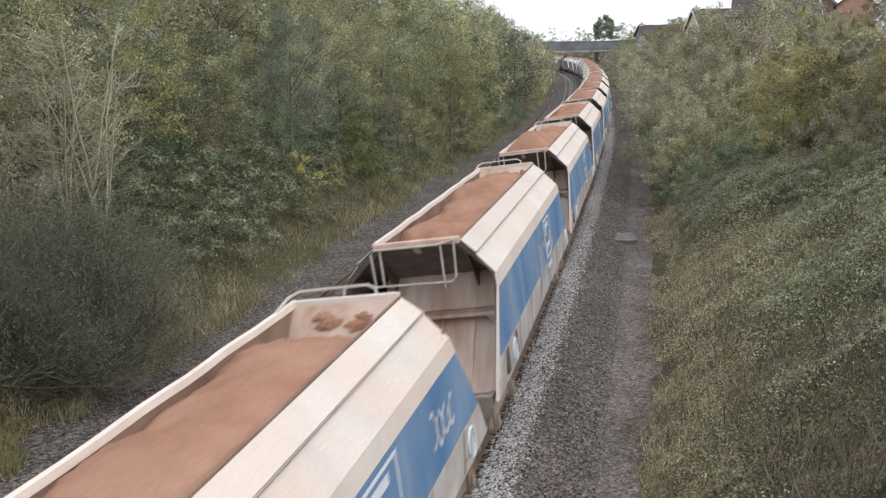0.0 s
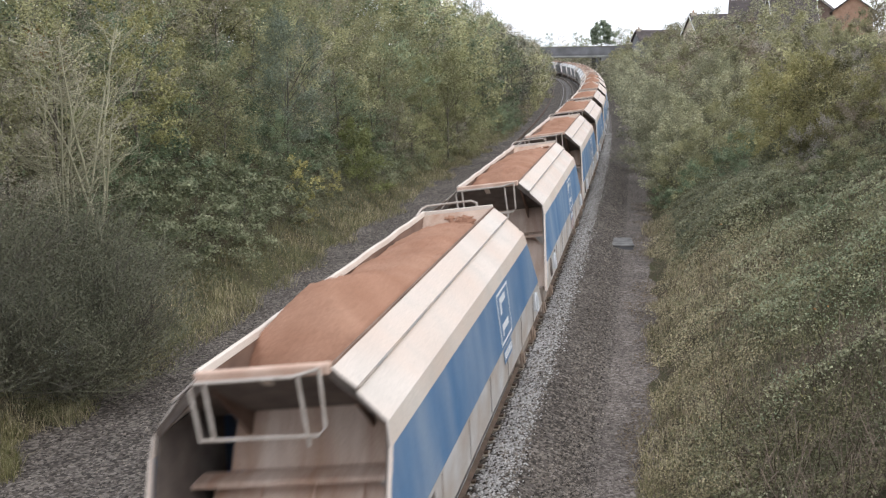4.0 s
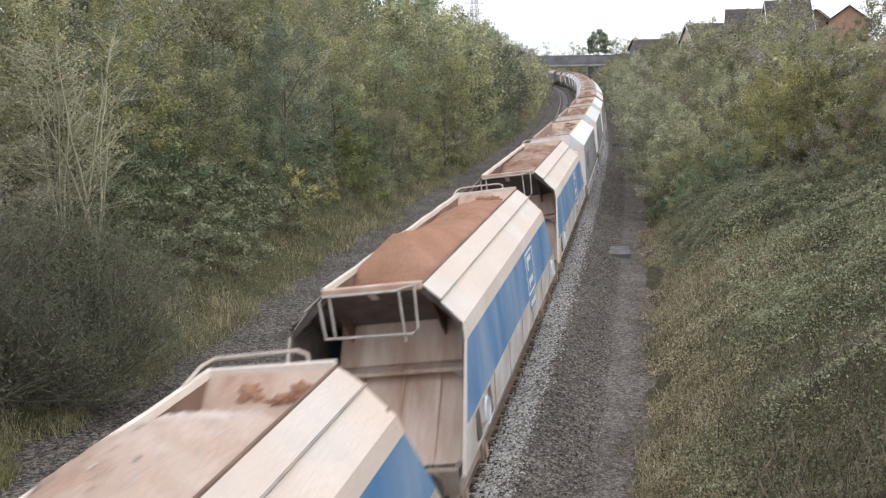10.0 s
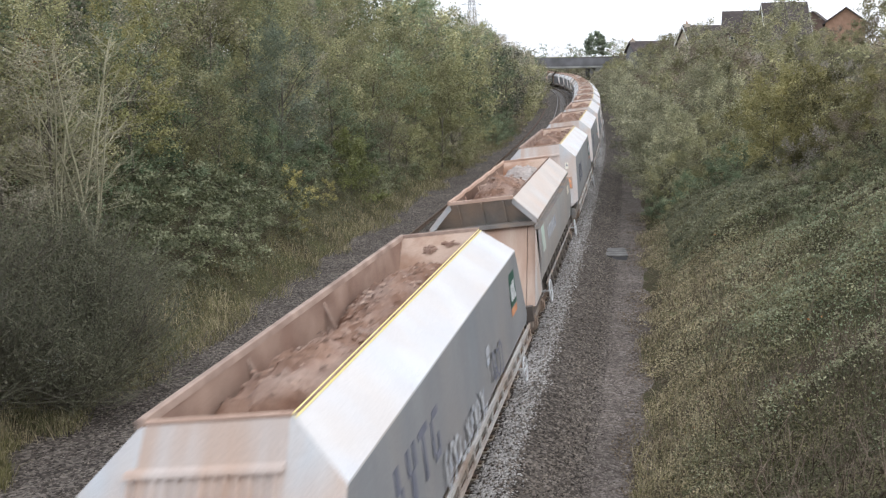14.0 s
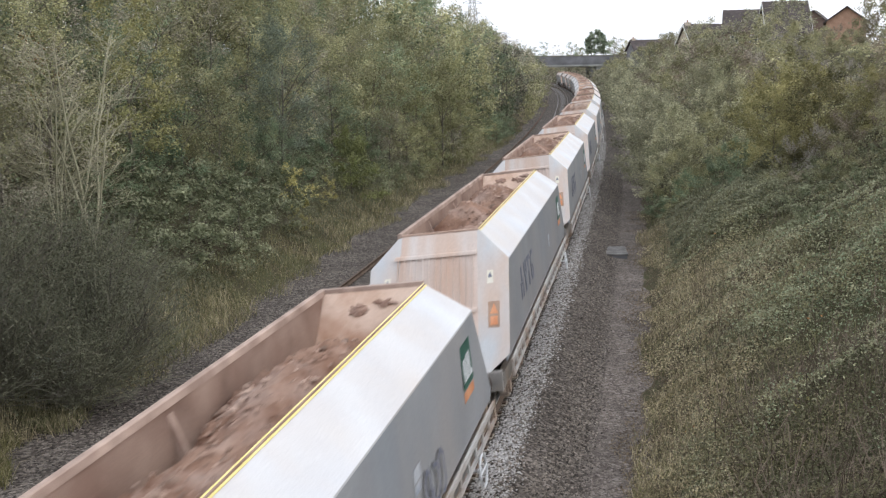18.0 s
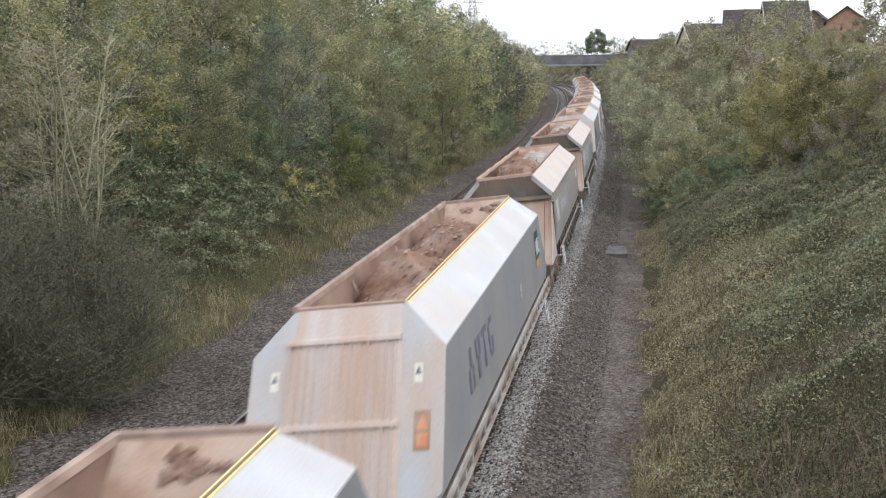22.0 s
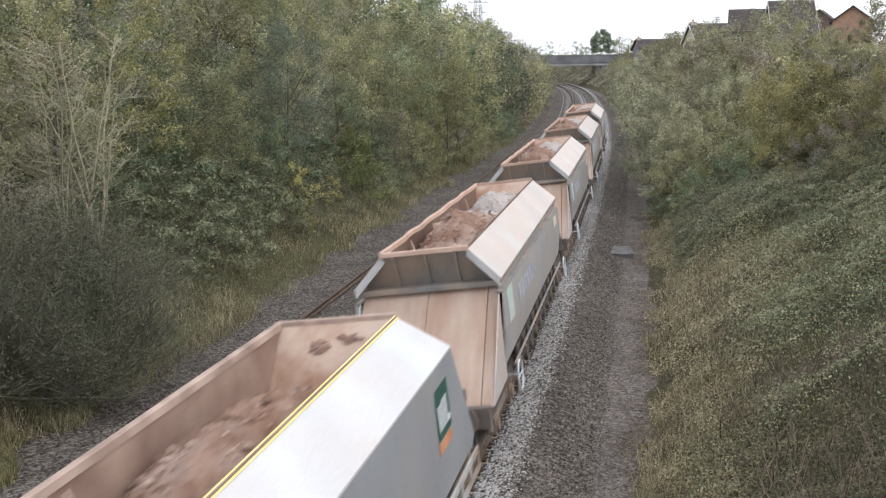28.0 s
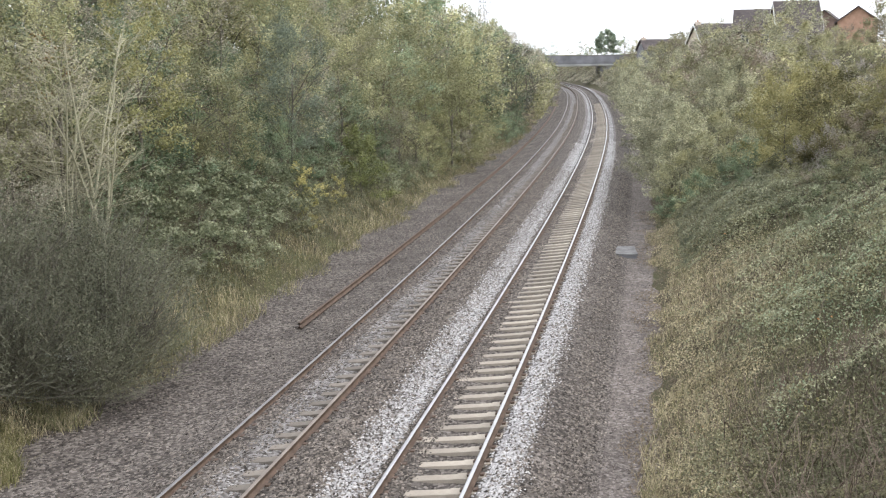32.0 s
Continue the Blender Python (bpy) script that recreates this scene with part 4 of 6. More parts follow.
# far bank, front row: trees that stand out, in the order in which they follow one another
put((("yellow", 27.6, -13.0, 1.06), ("olive", 25.0, -14.4, 1.0), ("brown", 23.6, -13.6, 0.9), ("olive2", 31.6, -13.2, 0.95), ("olive", 33.6, -12.6, 0.8), ("dark", 29.6, -14.8, 0.9), ("dark", 36.0, -13.8, 0.85),
     ("greyg", 39.8, -12.2, 1.0), ("dark", 38.0, -12.0, 0.5), ("olive", 43.5, -13.6, 1.0), ("lime", 42.4, -9.7, 1.0), ("lime", 44.6, -10.3, 0.75), ("gold", 35.4, -10.2, 1.0), ("gold", 38.8, -9.9, 0.7), ("gold", 33.6, -9.5, 0.6),
     ("dark", 47.5, -12.2, 0.8), ("brown", 46.5, -13.2, 0.95), ("olive", 49.5, -12.6, 1.05), ("olive2", 53.0, -11.6, 1.05), ("brown", 52.0, -10.2, 0.62), ("cone", 57.6, -9.6, 0.92), ("cone", 62.0, -8.9, 0.98), ("cone", 67.0, -9.0, 1.0), ("cone", 73.0, -9.4, 1.0),
     ("olive", 57.0, -12.4, 1.2), ("olive2", 56.0, -10.0, 0.6), ("brown", 65.5, -8.7, 0.5), ("olive", 18.5, -15.0, 1.1), ("olive2", 20.5, -14.6, 1.0), ("olive", 22.5, -16.2, 1.1), ("yellow", 24.4, -17.0, 1.0), ("rust", 30.0, -17.8, 0.9),
     ("dark", 61.0, -12.0, 1.2), ("olive", 72.0, -11.2, 1.25), ("olive2", 16.5, -13.4, 0.9), ("brown", 17.6, -12.4, 0.75), ("brown", 21.0, -13.4, 0.75)))
# second row, seen over the first
put((("brown", 35.5, -16.4, 1.05), ("olive", 38.5, -17.4, 1.1), ("brown", 42.5, -16.6, 1.15), ("olive2", 46.5, -16.4, 1.3), ("olive", 51.0, -15.6, 1.2), ("brown", 55.0, -15.2, 1.2), ("olive", 60.0, -15.0, 1.25), ("olive2", 64.5, -13.6, 1.35),
     ("olive", 27.0, -17.2, 1.1), ("dark", 33.0, -16.6, 1.0), ("brown", 30.5, -15.4, 0.95), ("olive", 69.0, -13.6, 1.3)))
# the wood behind them
for i in range(72):
    put([(rng.choice(["back_olive", "back_olive", "back_dark", "back_brown"]), 15 + 66 * (i + rng.random()) / 72, -17.5 - 8.5 * rng.random(), rng.uniform(0.95, 1.25))])
for i in range(40):
    put([(rng.choice(["far_olive", "far_olive", "far_dark", "far_brown"]), 72 + 66 * (i + rng.random()) / 40, -11.0 - 9.0 * rng.random(), rng.uniform(1.05, 1.35))])
for i in range(44):
    put([(rng.choice(["far_olive", "far_brown", "far_dark", "far_brown"]), 136 + 70 * (i + rng.random()) / 44, -9.2 - 11.0 * rng.random() ** 1.3, rng.uniform(0.95, 1.3))])
put((("far_dusk", 104, -9.2, 1.15), ("far_dusk", 112, -9.2, 1.15), ("far_dusk", 98, -10.6, 1.15), ("far_dark", 99, -9.4, 1.1), ("far_olive", 121, -8.5, 1.15), ("far_olive", 130, -8.2, 1.15), ("far_brown", 140, -8.3, 1.15), ("far_olive", 150, -8.0, 1.1), ("far_brown", 160, -8.0, 1.1),
     ("far_olive", 170, -7.9, 1.05), ("far_olive", 180, -7.8, 1.0), ("far_brown", 190, -7.8, 1.0), ("far_olive", 200, -8.4, 0.95), ("far_olive", 211, -9.4, 0.9), ("far_olive", 222, -10.2, 0.9), ("far_olive", 232, -11.0, 0.85), ("far_brown", 242, -11.6, 0.8), ("far_dark", 78, -10.2, 1.1), ("far_olive", 85, -10.6, 1.2), ("far_olive", 92, -10.4, 1.2)))
put((("far_dark", 84, -7.8, 0.36), ("far_dark", 88, -7.6, 0.42), ("far_dark", 92.5, -7.7, 0.42), ("thicket", 86.5, -8.4, 1.0), ("far_dark", 97, -7.8, 0.36)), label="dark green shrub beside the far track")
for i in range(22):
    put([("far_bush" if i % 3 else "far_bush2", 98 + 100 * (i + rng.random()) / 22, -7.4 - 0.5 * rng.random(), rng.uniform(0.35, 0.6))], label="low bush beside the far track")
# low growth along its foot
put([("shrub", s, l, k) for s, l, k in ((23.5, -10.4, 1.0), (25.5, -9.8, 0.95), (27, -10.8, 1.2), (28.5, -9.9, 1.0), (30.5, -10.6, 1.2), (32.5, -9.9, 0.9), (34, -10.9, 1.2), (26, -12.0, 1.1), (29.5, -12.0, 1.1), (36.6, -10.9, 0.95), (24.5, -11.4, 1.0),
                                        (31.5, -11.6, 1.0), (48, -9.9, 0.9), (50, -9.5, 0.8), (46, -9.9, 0.9), (40, -10.9, 1.0), (54, -9.2, 0.7))])
put((("holly", 26.4, -12.6, 1.0), ("holly", 28.2, -12.4, 1.1), ("holly", 30.0, -12.7, 1.0), ("holly", 33.0, -11.9, 0.9), ("holly", 24.8, -12.6, 0.9), ("holly", 44.0, -11.6, 1.0), ("holly", 38.6, -11.2, 0.8), ("thicket", 50.5, -11.0, 0.8), ("thicket", 36.8, -12.6, 0.8)))
for i in range(14):
    put([("shrub", 56 + 60 * rng.random(), -9.2 - 1.0 * rng.random(), rng.uniform(0.5, 0.9))], label="low bramble shrub beside the far track")
# near bank: bushes along the foot and up to the crest
put((("tall", 45.0, 5.0, 0.9), ("tall", 49.0, 4.9, 1.0), ("tall", 53.0, 4.5, 0.98), ("tall", 47.5, 7.6, 0.86), ("tall", 58.5, 4.3, 1.0), ("tall", 64.5, 4.3, 1.0), ("tall", 54.0, 7.8, 0.9), ("tall", 61.0, 7.6, 0.95), ("bush", 43.0, 4.9, 0.7), ("bush", 44.5, 6.6, 0.85),
     ("golden_bush", 37.4, 8.6, 0.95), ("golden_bush", 39.5, 10.0, 0.86), ("golden_bush", 35.6, 9.8, 0.8), ("golden_bush", 41.5, 8.6, 0.8), ("golden_bush", 34.0, 11.4, 0.6), ("bush2", 32.4, 10.2, 0.6), ("bush2", 31.0, 11.4, 0.7), ("haze", 33.4, 9.6, 0.55), ("haze", 34.6, 8.9, 0.5),
     ("bush", 29.0, 11.2, 0.55), ("bush", 27.0, 11.8, 0.5), ("bush", 30.4, 9.6, 0.42), ("bush2", 28.0, 12.6, 0.6), ("bush", 25.4, 11.6, 0.4), ("bush2", 34.4, 12.4, 1.05), ("bush2", 32.6, 12.6, 0.8), ("bush", 37.5, 13.0, 0.42), ("bush", 40.5, 12.6, 0.5),
     # dark thickets added to stand for the shade under the tall bushes
     ("thicket", 41.2, 5.6, 0.62), ("thicket", 40.0, 6.6, 0.62), ("thicket", 41.0, 7.6, 0.7), ("thicket", 38.6, 7.4, 0.55), ("thicket", 43.4, 4.3, 0.45), ("thicket", 36.6, 7.2, 0.4), ("thicket", 41.6, 4.4, 0.4),
     ("bush2", 31.6, 8.6, 0.3), ("bush", 33.0, 8.2, 0.34)))
for s, l, k in ((47, 11.8, 0.75), (50, 13.0, 0.6), (53, 12.0, 0.85), (56, 13.4, 0.62), (60, 12.6, 0.9), (63, 14.2, 0.7), (67, 13.0, 0.95), (44, 12.6, 0.6), (58, 10.8, 0.95), (65, 11.2, 0.95)):
    put([("haze" if (s + int(l)) % 3 else "bush", s, l, k)])
for i in range(26):
    put([(rng.choice(["bush", "far_bush", "far_bush2", "far_bush"]), 50 + 30 * (i + rng.random()) / 26, (9.0 + 2.6 * rng.random()) if i % 2 else (11.6 + 5.0 * rng.random()), rng.uniform(0.75, 1.0) if i % 2 else rng.uniform(0.4, 0.55))])
for i in range(20):
    put([("far_mixed", 69 + 112 * (i + rng.random()) / 20, 4.1 + 0.6 * rng.random(), rng.uniform(0.9, 1.05))])
for i in range(64):
    s, l = 72 + 176 * (i + rng.random()) / 64, 6.2 + 11.0 * rng.random()
    put([(rng.choice(["far_bush", "far_bush", "far_bush2", "far_mixed"]), s, l + (2.5 if s > 205 else 0), rng.uniform(0.85, 1.1) * (0.7 if s > 205 else 1))])
put([("far_bush", s, l, k) for s, l, k in ((72, 19.8, 0.95), (75, 21.2, 1.0), (70, 21.4, 0.9), (178, 12, 1.15), (180, 14.5, 1.15), (183, 10.5, 1.2), (182, 16.5, 1.1), (196, 8.0, 1.0), (206, 8.5, 0.9), (216, 9.5, 0.8), (226, 10, 0.8), (236, 10.5, 0.7), (190, 6.5, 0.9), (200, 6.2, 0.8))])
put([(("far_bush", "far_bush2", "far_mixed")[i % 3], 206 + 50 * (i + 0.5) / 16, 5.9 + 2.6 * rng.random(), rng.uniform(0.35, 0.55)) for i in range(16)])
put([(("far_dark", "far_olive", "far_brown")[i % 3], 206 + 48 * (i + 0.5) / 12, -13.0 - 8.0 * rng.random(), rng.uniform(0.9, 1.1)) for i in range(12)])
put([("shrub", s, l, k) for s, l, k in ((24, 8.6, 0.5), (26.5, 8.2, 0.6), (29, 8.6, 0.7), (31, 9.4, 0.7), (27.5, 9.8, 0.7), (25, 10.2, 0.6), (30, 7.4, 0.6), (32.5, 8.0, 0.7), (22.5, 9.6, 0.5), (28.5, 10.8, 0.7), (34.5, 7.6, 0.7), (33.5, 6.2, 0.6), (36, 6.6, 0.6), (31.5, 6.0, 0.5))], sink=0.35, label="low bramble mound on the near bank")
# woods beyond the bridge
for i in range(44):
    put([(rng.choice(["far_bush", "far_dark", "far_mixed", "far_brown"]), 264 + 170 * (i + rng.random()) / 44, rng.choice([-1, 1, 1]) * rng.uniform(8, 26), rng.uniform(0.75, 1.05))], sink=1.0)
for i in range(26):
    put([(rng.choice(["far_bush", "far_mixed", "far_bush2"]), 276 + 130 * (i + rng.random()) / 26, 5.5 + 5.0 * rng.random(), rng.uniform(0.7, 1.0))], sink=0.6)
# distance haze is put into this tree's paler grey leaf colour
far_tree = make_tree("tree", "round dark tree standing above the bridge, leaves paled for haze", 21, 9.6, 4.2, "leaf_grey", leaf=0.2, per=60, shoots=190, low=0.3, length=0.3, shape="ball")
put([("far_olive", 297, 22.5, 1.1), ("far_olive", 292, 25.5, 1.0), ("far_olive", 300, 27.0, 0.9)], sink=1.4)
place(far_tree, USED, 297, 16.6, 1.0, 0, sink=1.6)


def wand(bm, r, p, d, ln, rad, rise, sides=4, steps=4):
    """A bending shoot; returns its points."""
    pts = [Vector(p)]
    d = Vector(d).normalized()
    for _ in range(steps):
        d = (d + Vector((r.gauss(0, 0.09), r.gauss(0, 0.09), rise))).normalized()
        pts.append(pts[-1] + d * ln / steps)
    tube(bm, pts, rad, sides, rad * 0.3)
    return pts


def along(pts, f):
    i = min(int(f * (len(pts) - 1)), len(pts) - 2)
    return pts[i].lerp(pts[i + 1], f * (len(pts) - 1) - i)


def bare_tree():
    """Pale stems from one stool, each with long arching side shoots and fine twigs."""
    t = tagged(new("bare_tree"), "nearly leafless pale grey multi-stemmed tree", "tree", LW)
    r = random.Random(31)
    tips = []
    for i in range(11):
        a = i * 2.4 + r.uniform(-0.3, 0.3)
        out = (0.1, 0.22, 0.34, 0.16, 0.05)[i % 5]
        bm = bmesh.new()
        stem = wand(bm, r, (math.cos(a) * 0.45, math.sin(a) * 0.45, -0.2), (math.cos(a) * out, math.sin(a) * out, 1), r.uniform(4.6, 7.0), r.uniform(0.03, 0.055), 0.03, 5, 7)
        part("stem", bm, "bark_pale", t)
        for _ in range(15):
            f = r.uniform(0.22, 0.97)
            b = a + r.gauss(0, 1.0)
            bm = bmesh.new()
            shoot = wand(bm, r, along(stem, f), (math.cos(b), math.sin(b), r.uniform(0.15, 0.9)), r.uniform(0.8, 2.1) * (1.15 - 0.6 * f), 0.013, r.uniform(-0.05, 0.16), 3, 4)
            for _ in range(7):
                c = b + r.gauss(0, 0.9)
                g = along(shoot, r.uniform(0.2, 0.98))
                q = wand(bm, r, g, (math.cos(c), math.sin(c), r.uniform(-0.1, 0.9)), r.uniform(0.3, 0.8), 0.007, 0.05, 3, 2)
                tips.append(q[-1])
            part("side_shoot", bm, "bark_pale", t)
    V, F = sprays(tips, [(0, 0, 1)] * len(tips), [0.25] * len(tips), 2, 0.026, 32, 0.7)
    shared("foliage", np_mesh("foliage", V, F, ["leaf_olive"]), t)
    return t


place(bare_tree(), USED, 22.4, -12.2, 1.0, 200)


def twig_bush():
    """A dense, almost leafless bush of fine arching twigs."""
    t = tagged(new("twiggy_bush"), "dark grey twiggy bush beside the track", "bush", LW)
    r = random.Random(41)
    tips = []
    for mat, count in (("bark", 170), ("twig_green", 210)):
        bm = bmesh.new()
        for i in range(count):
            a, el = r.uniform(0, 6.28), r.uniform(0.05, 1.45)
            d = (math.cos(a) * math.cos(el), math.sin(a) * math.cos(el), math.sin(el))
            pts = wand(bm, r, (r.uniform(-0.4, 0.4), r.uniform(-0.4, 0.4), r.uniform(-0.1, 0.5)), d, r.uniform(1.2, 2.4), 0.011, r.uniform(-0.06, 0.12), 3, 3)
            for _ in range(4):
                p = along(pts, r.uniform(0.35, 1.0))
                e = p + Vector(d) * 0.3 + Vector((r.gauss(0, 0.22), r.gauss(0, 0.22), r.uniform(0.0, 0.35)))
                tube(bm, [p, e], 0.006, 3, 0.003)
                tips.append(e)
        part("brushwood", bm, mat, t)
    V, F = sprays(tips, [(0, 0, 1)] * len(tips), [0.35] * len(tips), 16, 0.022, 42, 0.7)
    shared("foliage", np_mesh("foliage", V, F, ["leaf_twig"]), t)
    return t


tb = twig_bush()
for s, l, k, turn in ((16.7, -8.5, 1.12, 0), (18.4, -9.9, 1.2, 120), (14.2, -9.4, 1.0, 220), (12.4, -10.2, 1.0, 80), (20.3, -10.9, 0.75, 160), (15.8, -10.9, 1.2, 20), (15.4, -8.4, 0.8, 260)):
    place(tb, USED, s, l, k, turn)
ivy_sprig = make_tree("ivy_plant", "pale leaved ivy sprig at the edge of the bush", 43, 0.7, 0.5, "leaf_pale", leaf=0.035, per=10, shoots=30, group="", category="ivy", low=0.3)
place(ivy_sprig, USED, 14.9, -8.4, 1.0, 0, sink=-0.7)


def mounds(s, l, seed):
    """Height of the tangled growth, 0 in the hollows to 1 on the humps."""
    a = lattice(s, l, seed, 2.4) + 0.6 * lattice(s, l, seed + 1, 1.0) + 0.35 * lattice(s, l, seed + 2, 0.45)
    return np.clip(0.5 + 0.55 * a, 0.05, 1.25)


def bramble_dome(s, l):
    """The thick heap of brambles below the tall bushes."""
    return 0.5 * np.exp(-((s - 33.5) / 3.4) ** 2 - ((l - 6.9) / 1.9) ** 2)


def cover(name, mat, n, s0, s1, l0, l1, size, seed, label, height, power=1.0, blade=False, patch=None, above=None, below=None, arch=0.0, free=False, near=1.5, quad=True):
    """Ground cover of leaves or blades on the bank."""
    r = np.random.RandomState(seed)
    s = s0 + (s1 - s0) * r.rand(n) ** near
    l = l0 + (l1 - l0) * r.rand(n) ** power

    def strip(e):
        return e[0] + e[1] * np.exp(-((s - e[2]) / e[3]) ** 2) + 0.7 * lattice(s, l, 91, 2.2)

    keep = np.ones(n, bool)
    if patch is not None:
        keep &= lattice(s, l, patch[0], patch[1]) + 0.5 * lattice(s, l, patch[0] + 1, patch[1] * 0.35) + r.normal(0, 0.2, n) > patch[2]
    if above is not None:  # beyond the strip of dry grass by the path
        keep &= l > strip(above) + r.normal(0, 0.5, n)
    if below is not None:  # within it
        keep &= l < strip(below) + r.normal(0, 0.6, n)
    keep &= free | (l > 0) | (l < -7.65 + 0.6 * lattice(s, 0 * l, 92, 1.5) - np.abs(r.normal(0, 0.15, n)) + np.clip((s - 55) / 40, 0, 0.8))
    keep &= free | (l < 0) | (l > 3.72 + 0.5 * lattice(s, 0 * l, 90, 1.3) + np.abs(r.normal(0, 0.12, n)))
    if free:  # a ragged edge towards the path
        keep &= l > l0 + 0.3 + 0.45 * lattice(s, 0 * l, 93, 1.3) + 0.2 * lattice(s, 0 * l, 94, 0.5) + np.abs(r.normal(0, 0.18, n))
    s, l = s[keep], l[keep]
    n = len(s)
    x, y, _ = spot(s, l)
    hump = mounds(s, l, 50) * np.clip((np.abs(l + 2.2) - 5.7) / 1.8, 0.2, 1)
    base = np.where((l > -8.3) & (l < 4.0), np.maximum(ground_z(s, l), bed_z(s, l)), ground_z(s, l)) + bramble_dome(s, l)
    if blade:
        z = base - 0.03 + arch * hump * 0.5
        h = height * r.uniform(0.4, 1.2, n)
        a = r.uniform(0, 6.28, n)
        w = size * r.uniform(0.6, 1.4, n)
        bend = h * r.uniform(0.1, 0.8 + 2 * arch, n)
        b = r.uniform(0, 6.28, n)
        p = np.stack([x, y, z], -1)
        u = np.stack([np.cos(a) * w, np.sin(a) * w, 0 * w], -1)
        tip = p + np.stack([np.cos(b) * bend, np.sin(b) * bend, h * (1 - 0.8 * arch)], -1)
        mid = p + np.stack([np.cos(b) * bend * 0.35, np.sin(b) * bend * 0.35, h * 0.65], -1)
        V = np.stack([p - u, p + u, mid + u * 0.7, tip, mid - u * 0.7], 1).reshape(-1, 3)
        F = (np.arange(n)[:, None, None] * 5 + np.array([(0, 1, 2), (0, 2, 4), (4, 2, 3)])[None]).reshape(-1, 3)
    else:
        z = base + height * hump * (0.35 + 0.65 * r.rand(n) ** 0.5) + 0.02
        nrm = unit(r.normal(size=(n, 3)) * 0.5 + np.array([-0.15, -0.2, 0.9]))
        V, F = leaf_blades(np.stack([x, y, z], -1), nrm, size, r, quad)
    return tagged(new(name, np_mesh(name, V, F, [mat])), label, "ground cover", kind="stuff")


DRY = (4.3, 2.2, 22, 8)
cover("ivy_cover", "ivy", 84000, 9.5, 24, 3.9, 11, 0.026, 58, "small dull ivy and bramble leaves on the near bank", 0.55, patch=(71, 1.6, -0.5), above=DRY, near=1.2)
cover("ivy_cover", "ivy", 62000, 17, 46, 3.9, 13, 0.036, 61, "dull green ivy and bramble covering the near bank", 0.6, patch=(71, 2.0, -0.7), above=DRY, near=0.85)
cover("ivy_cover", "bramble", 30000, 9.5, 24, 4.4, 11, 0.028, 57, "green bramble leaves low on the near bank", 0.62, patch=(72, 1.3, 0.05), above=DRY, near=1.2)
cover("ivy_cover", "bramble", 44000, 17, 42, 4.4, 12, 0.036, 70, "grey green bramble leaves on the near bank", 0.66, patch=(72, 1.8, -0.25), above=(4.2, 1.6, 22, 6), near=0.8)
cover("bramble_heap", "bramble", 22000, 30, 40, 4.6, 9.6, 0.04, 71, "grey green bramble leaves heaped below the tall bushes", 0.7, near=1.0)
cover("ivy_cover", "leaf_dark", 14000, 11, 27, 5.4, 10, 0.028, 73, "patches of dark green bramble leaves on the near bank", 0.62, patch=(74, 1.7, 0.1), above=DRY, near=1.1)
cover("fallen_leaves", "leaf_rust", 260, 13, 30, 4.4, 9, 0.03, 76, "scattered orange autumn leaves on the brambles", 0.75, patch=(79, 0.9, 0.75))
cover("yellow_weeds", "leaf_gold", 3000, 13, 34, 4.2, 10, 0.028, 75, "yellowing weeds among the brambles", 0.75, patch=(78, 0.7, 0.62))
cover("path_litter", "leaf_rot", 20000, 12, 46, 2.9, 4.6, 0.024, 84, "rotting brown leaves and stalks along the edge of the path", 0.2, free=True)
cover("path_weeds", "bramble", 3000, 12, 46, 3.85, 5.0, 0.026, 86, "low weeds along the foot of the near bank", 0.5, free=True)
cover("path_weeds", "straw_leaf", 17000, 12, 46, 3.45, 5.0, 0.022, 87, "withered weeds along the foot of the near bank", 0.4, free=True)
cover("fallen_leaves", "leaf_rot", 50000, 9.5, 46, 3.45, 12, 0.026, 74, "brown dead leaves on the near bank", 0.4)
cover("bramble_canes", "dead_stem", 900, 9.5, 30, 4.4, 12, 0.006, 78, "thin brown dead bramble stems on the near bank", 0.8, blade=True, arch=0.6)
cover("bramble_canes", "dead_stem", 1500, 9.5, 16, 5.0, 8.5, 0.005, 79, "tangle of brown stems low on the near bank", 0.8, blade=True, arch=0.6)
cover("bank_grass", "grass", 9000, 12, 46, 3.5, 9, 0.006, 62, "olive grass on the near bank", 0.3, power=1.4, blade=True, arch=0.15)
cover("dry_grass", "straw", 30000, 13, 40, 3.4, 8.2, 0.006, 63, "dry straw grass on the near bank and at the path's edge", 0.24, blade=True, patch=(73, 1.5, -0.35), below=(4.3, 2.6, 23, 8), arch=0.2, near=1.1)
cover("dry_grass", "straw_leaf", 84000, 12, 40, 3.5, 7.8, 0.024, 80, "withered yellow brown leaves among the straw", 0.3, patch=(76, 1.4, -0.4), below=(4.6, 2.9, 23, 8), near=1.2)
cover("bramble_cover", "bramble", 46000, 20, 60, -13, -8.9, 0.04, 64, "bramble leaves over the foot of the far bank", 0.8, patch=(75, 3.0, -0.55))
cover("verge_grass", "grass", 26000, 14, 110, -9.9, -6.7, 0.007, 65, "olive grass on the verge of the far track", 0.42, blade=True, arch=0.15)
cover("verge_straw", "straw", 15000, 17, 90, -9.6, -6.7, 0.007, 66, "dry straw grass on the verge of the far track", 0.42, blade=True, patch=(77, 1.4, -0.15), arch=0.2)
cover("verge_straw", "straw_leaf", 12000, 16, 80, -9.6, -6.7, 0.028, 81, "withered brown leaves on the verge of the far track", 0.3)
cover("verge_clump", "grass_green", 9000, 10.4, 13.4, -9.4, -6.7, 0.006, 82, "yellow green grass tufts at the edge of the ballast", 0.4, blade=True, arch=0.2)
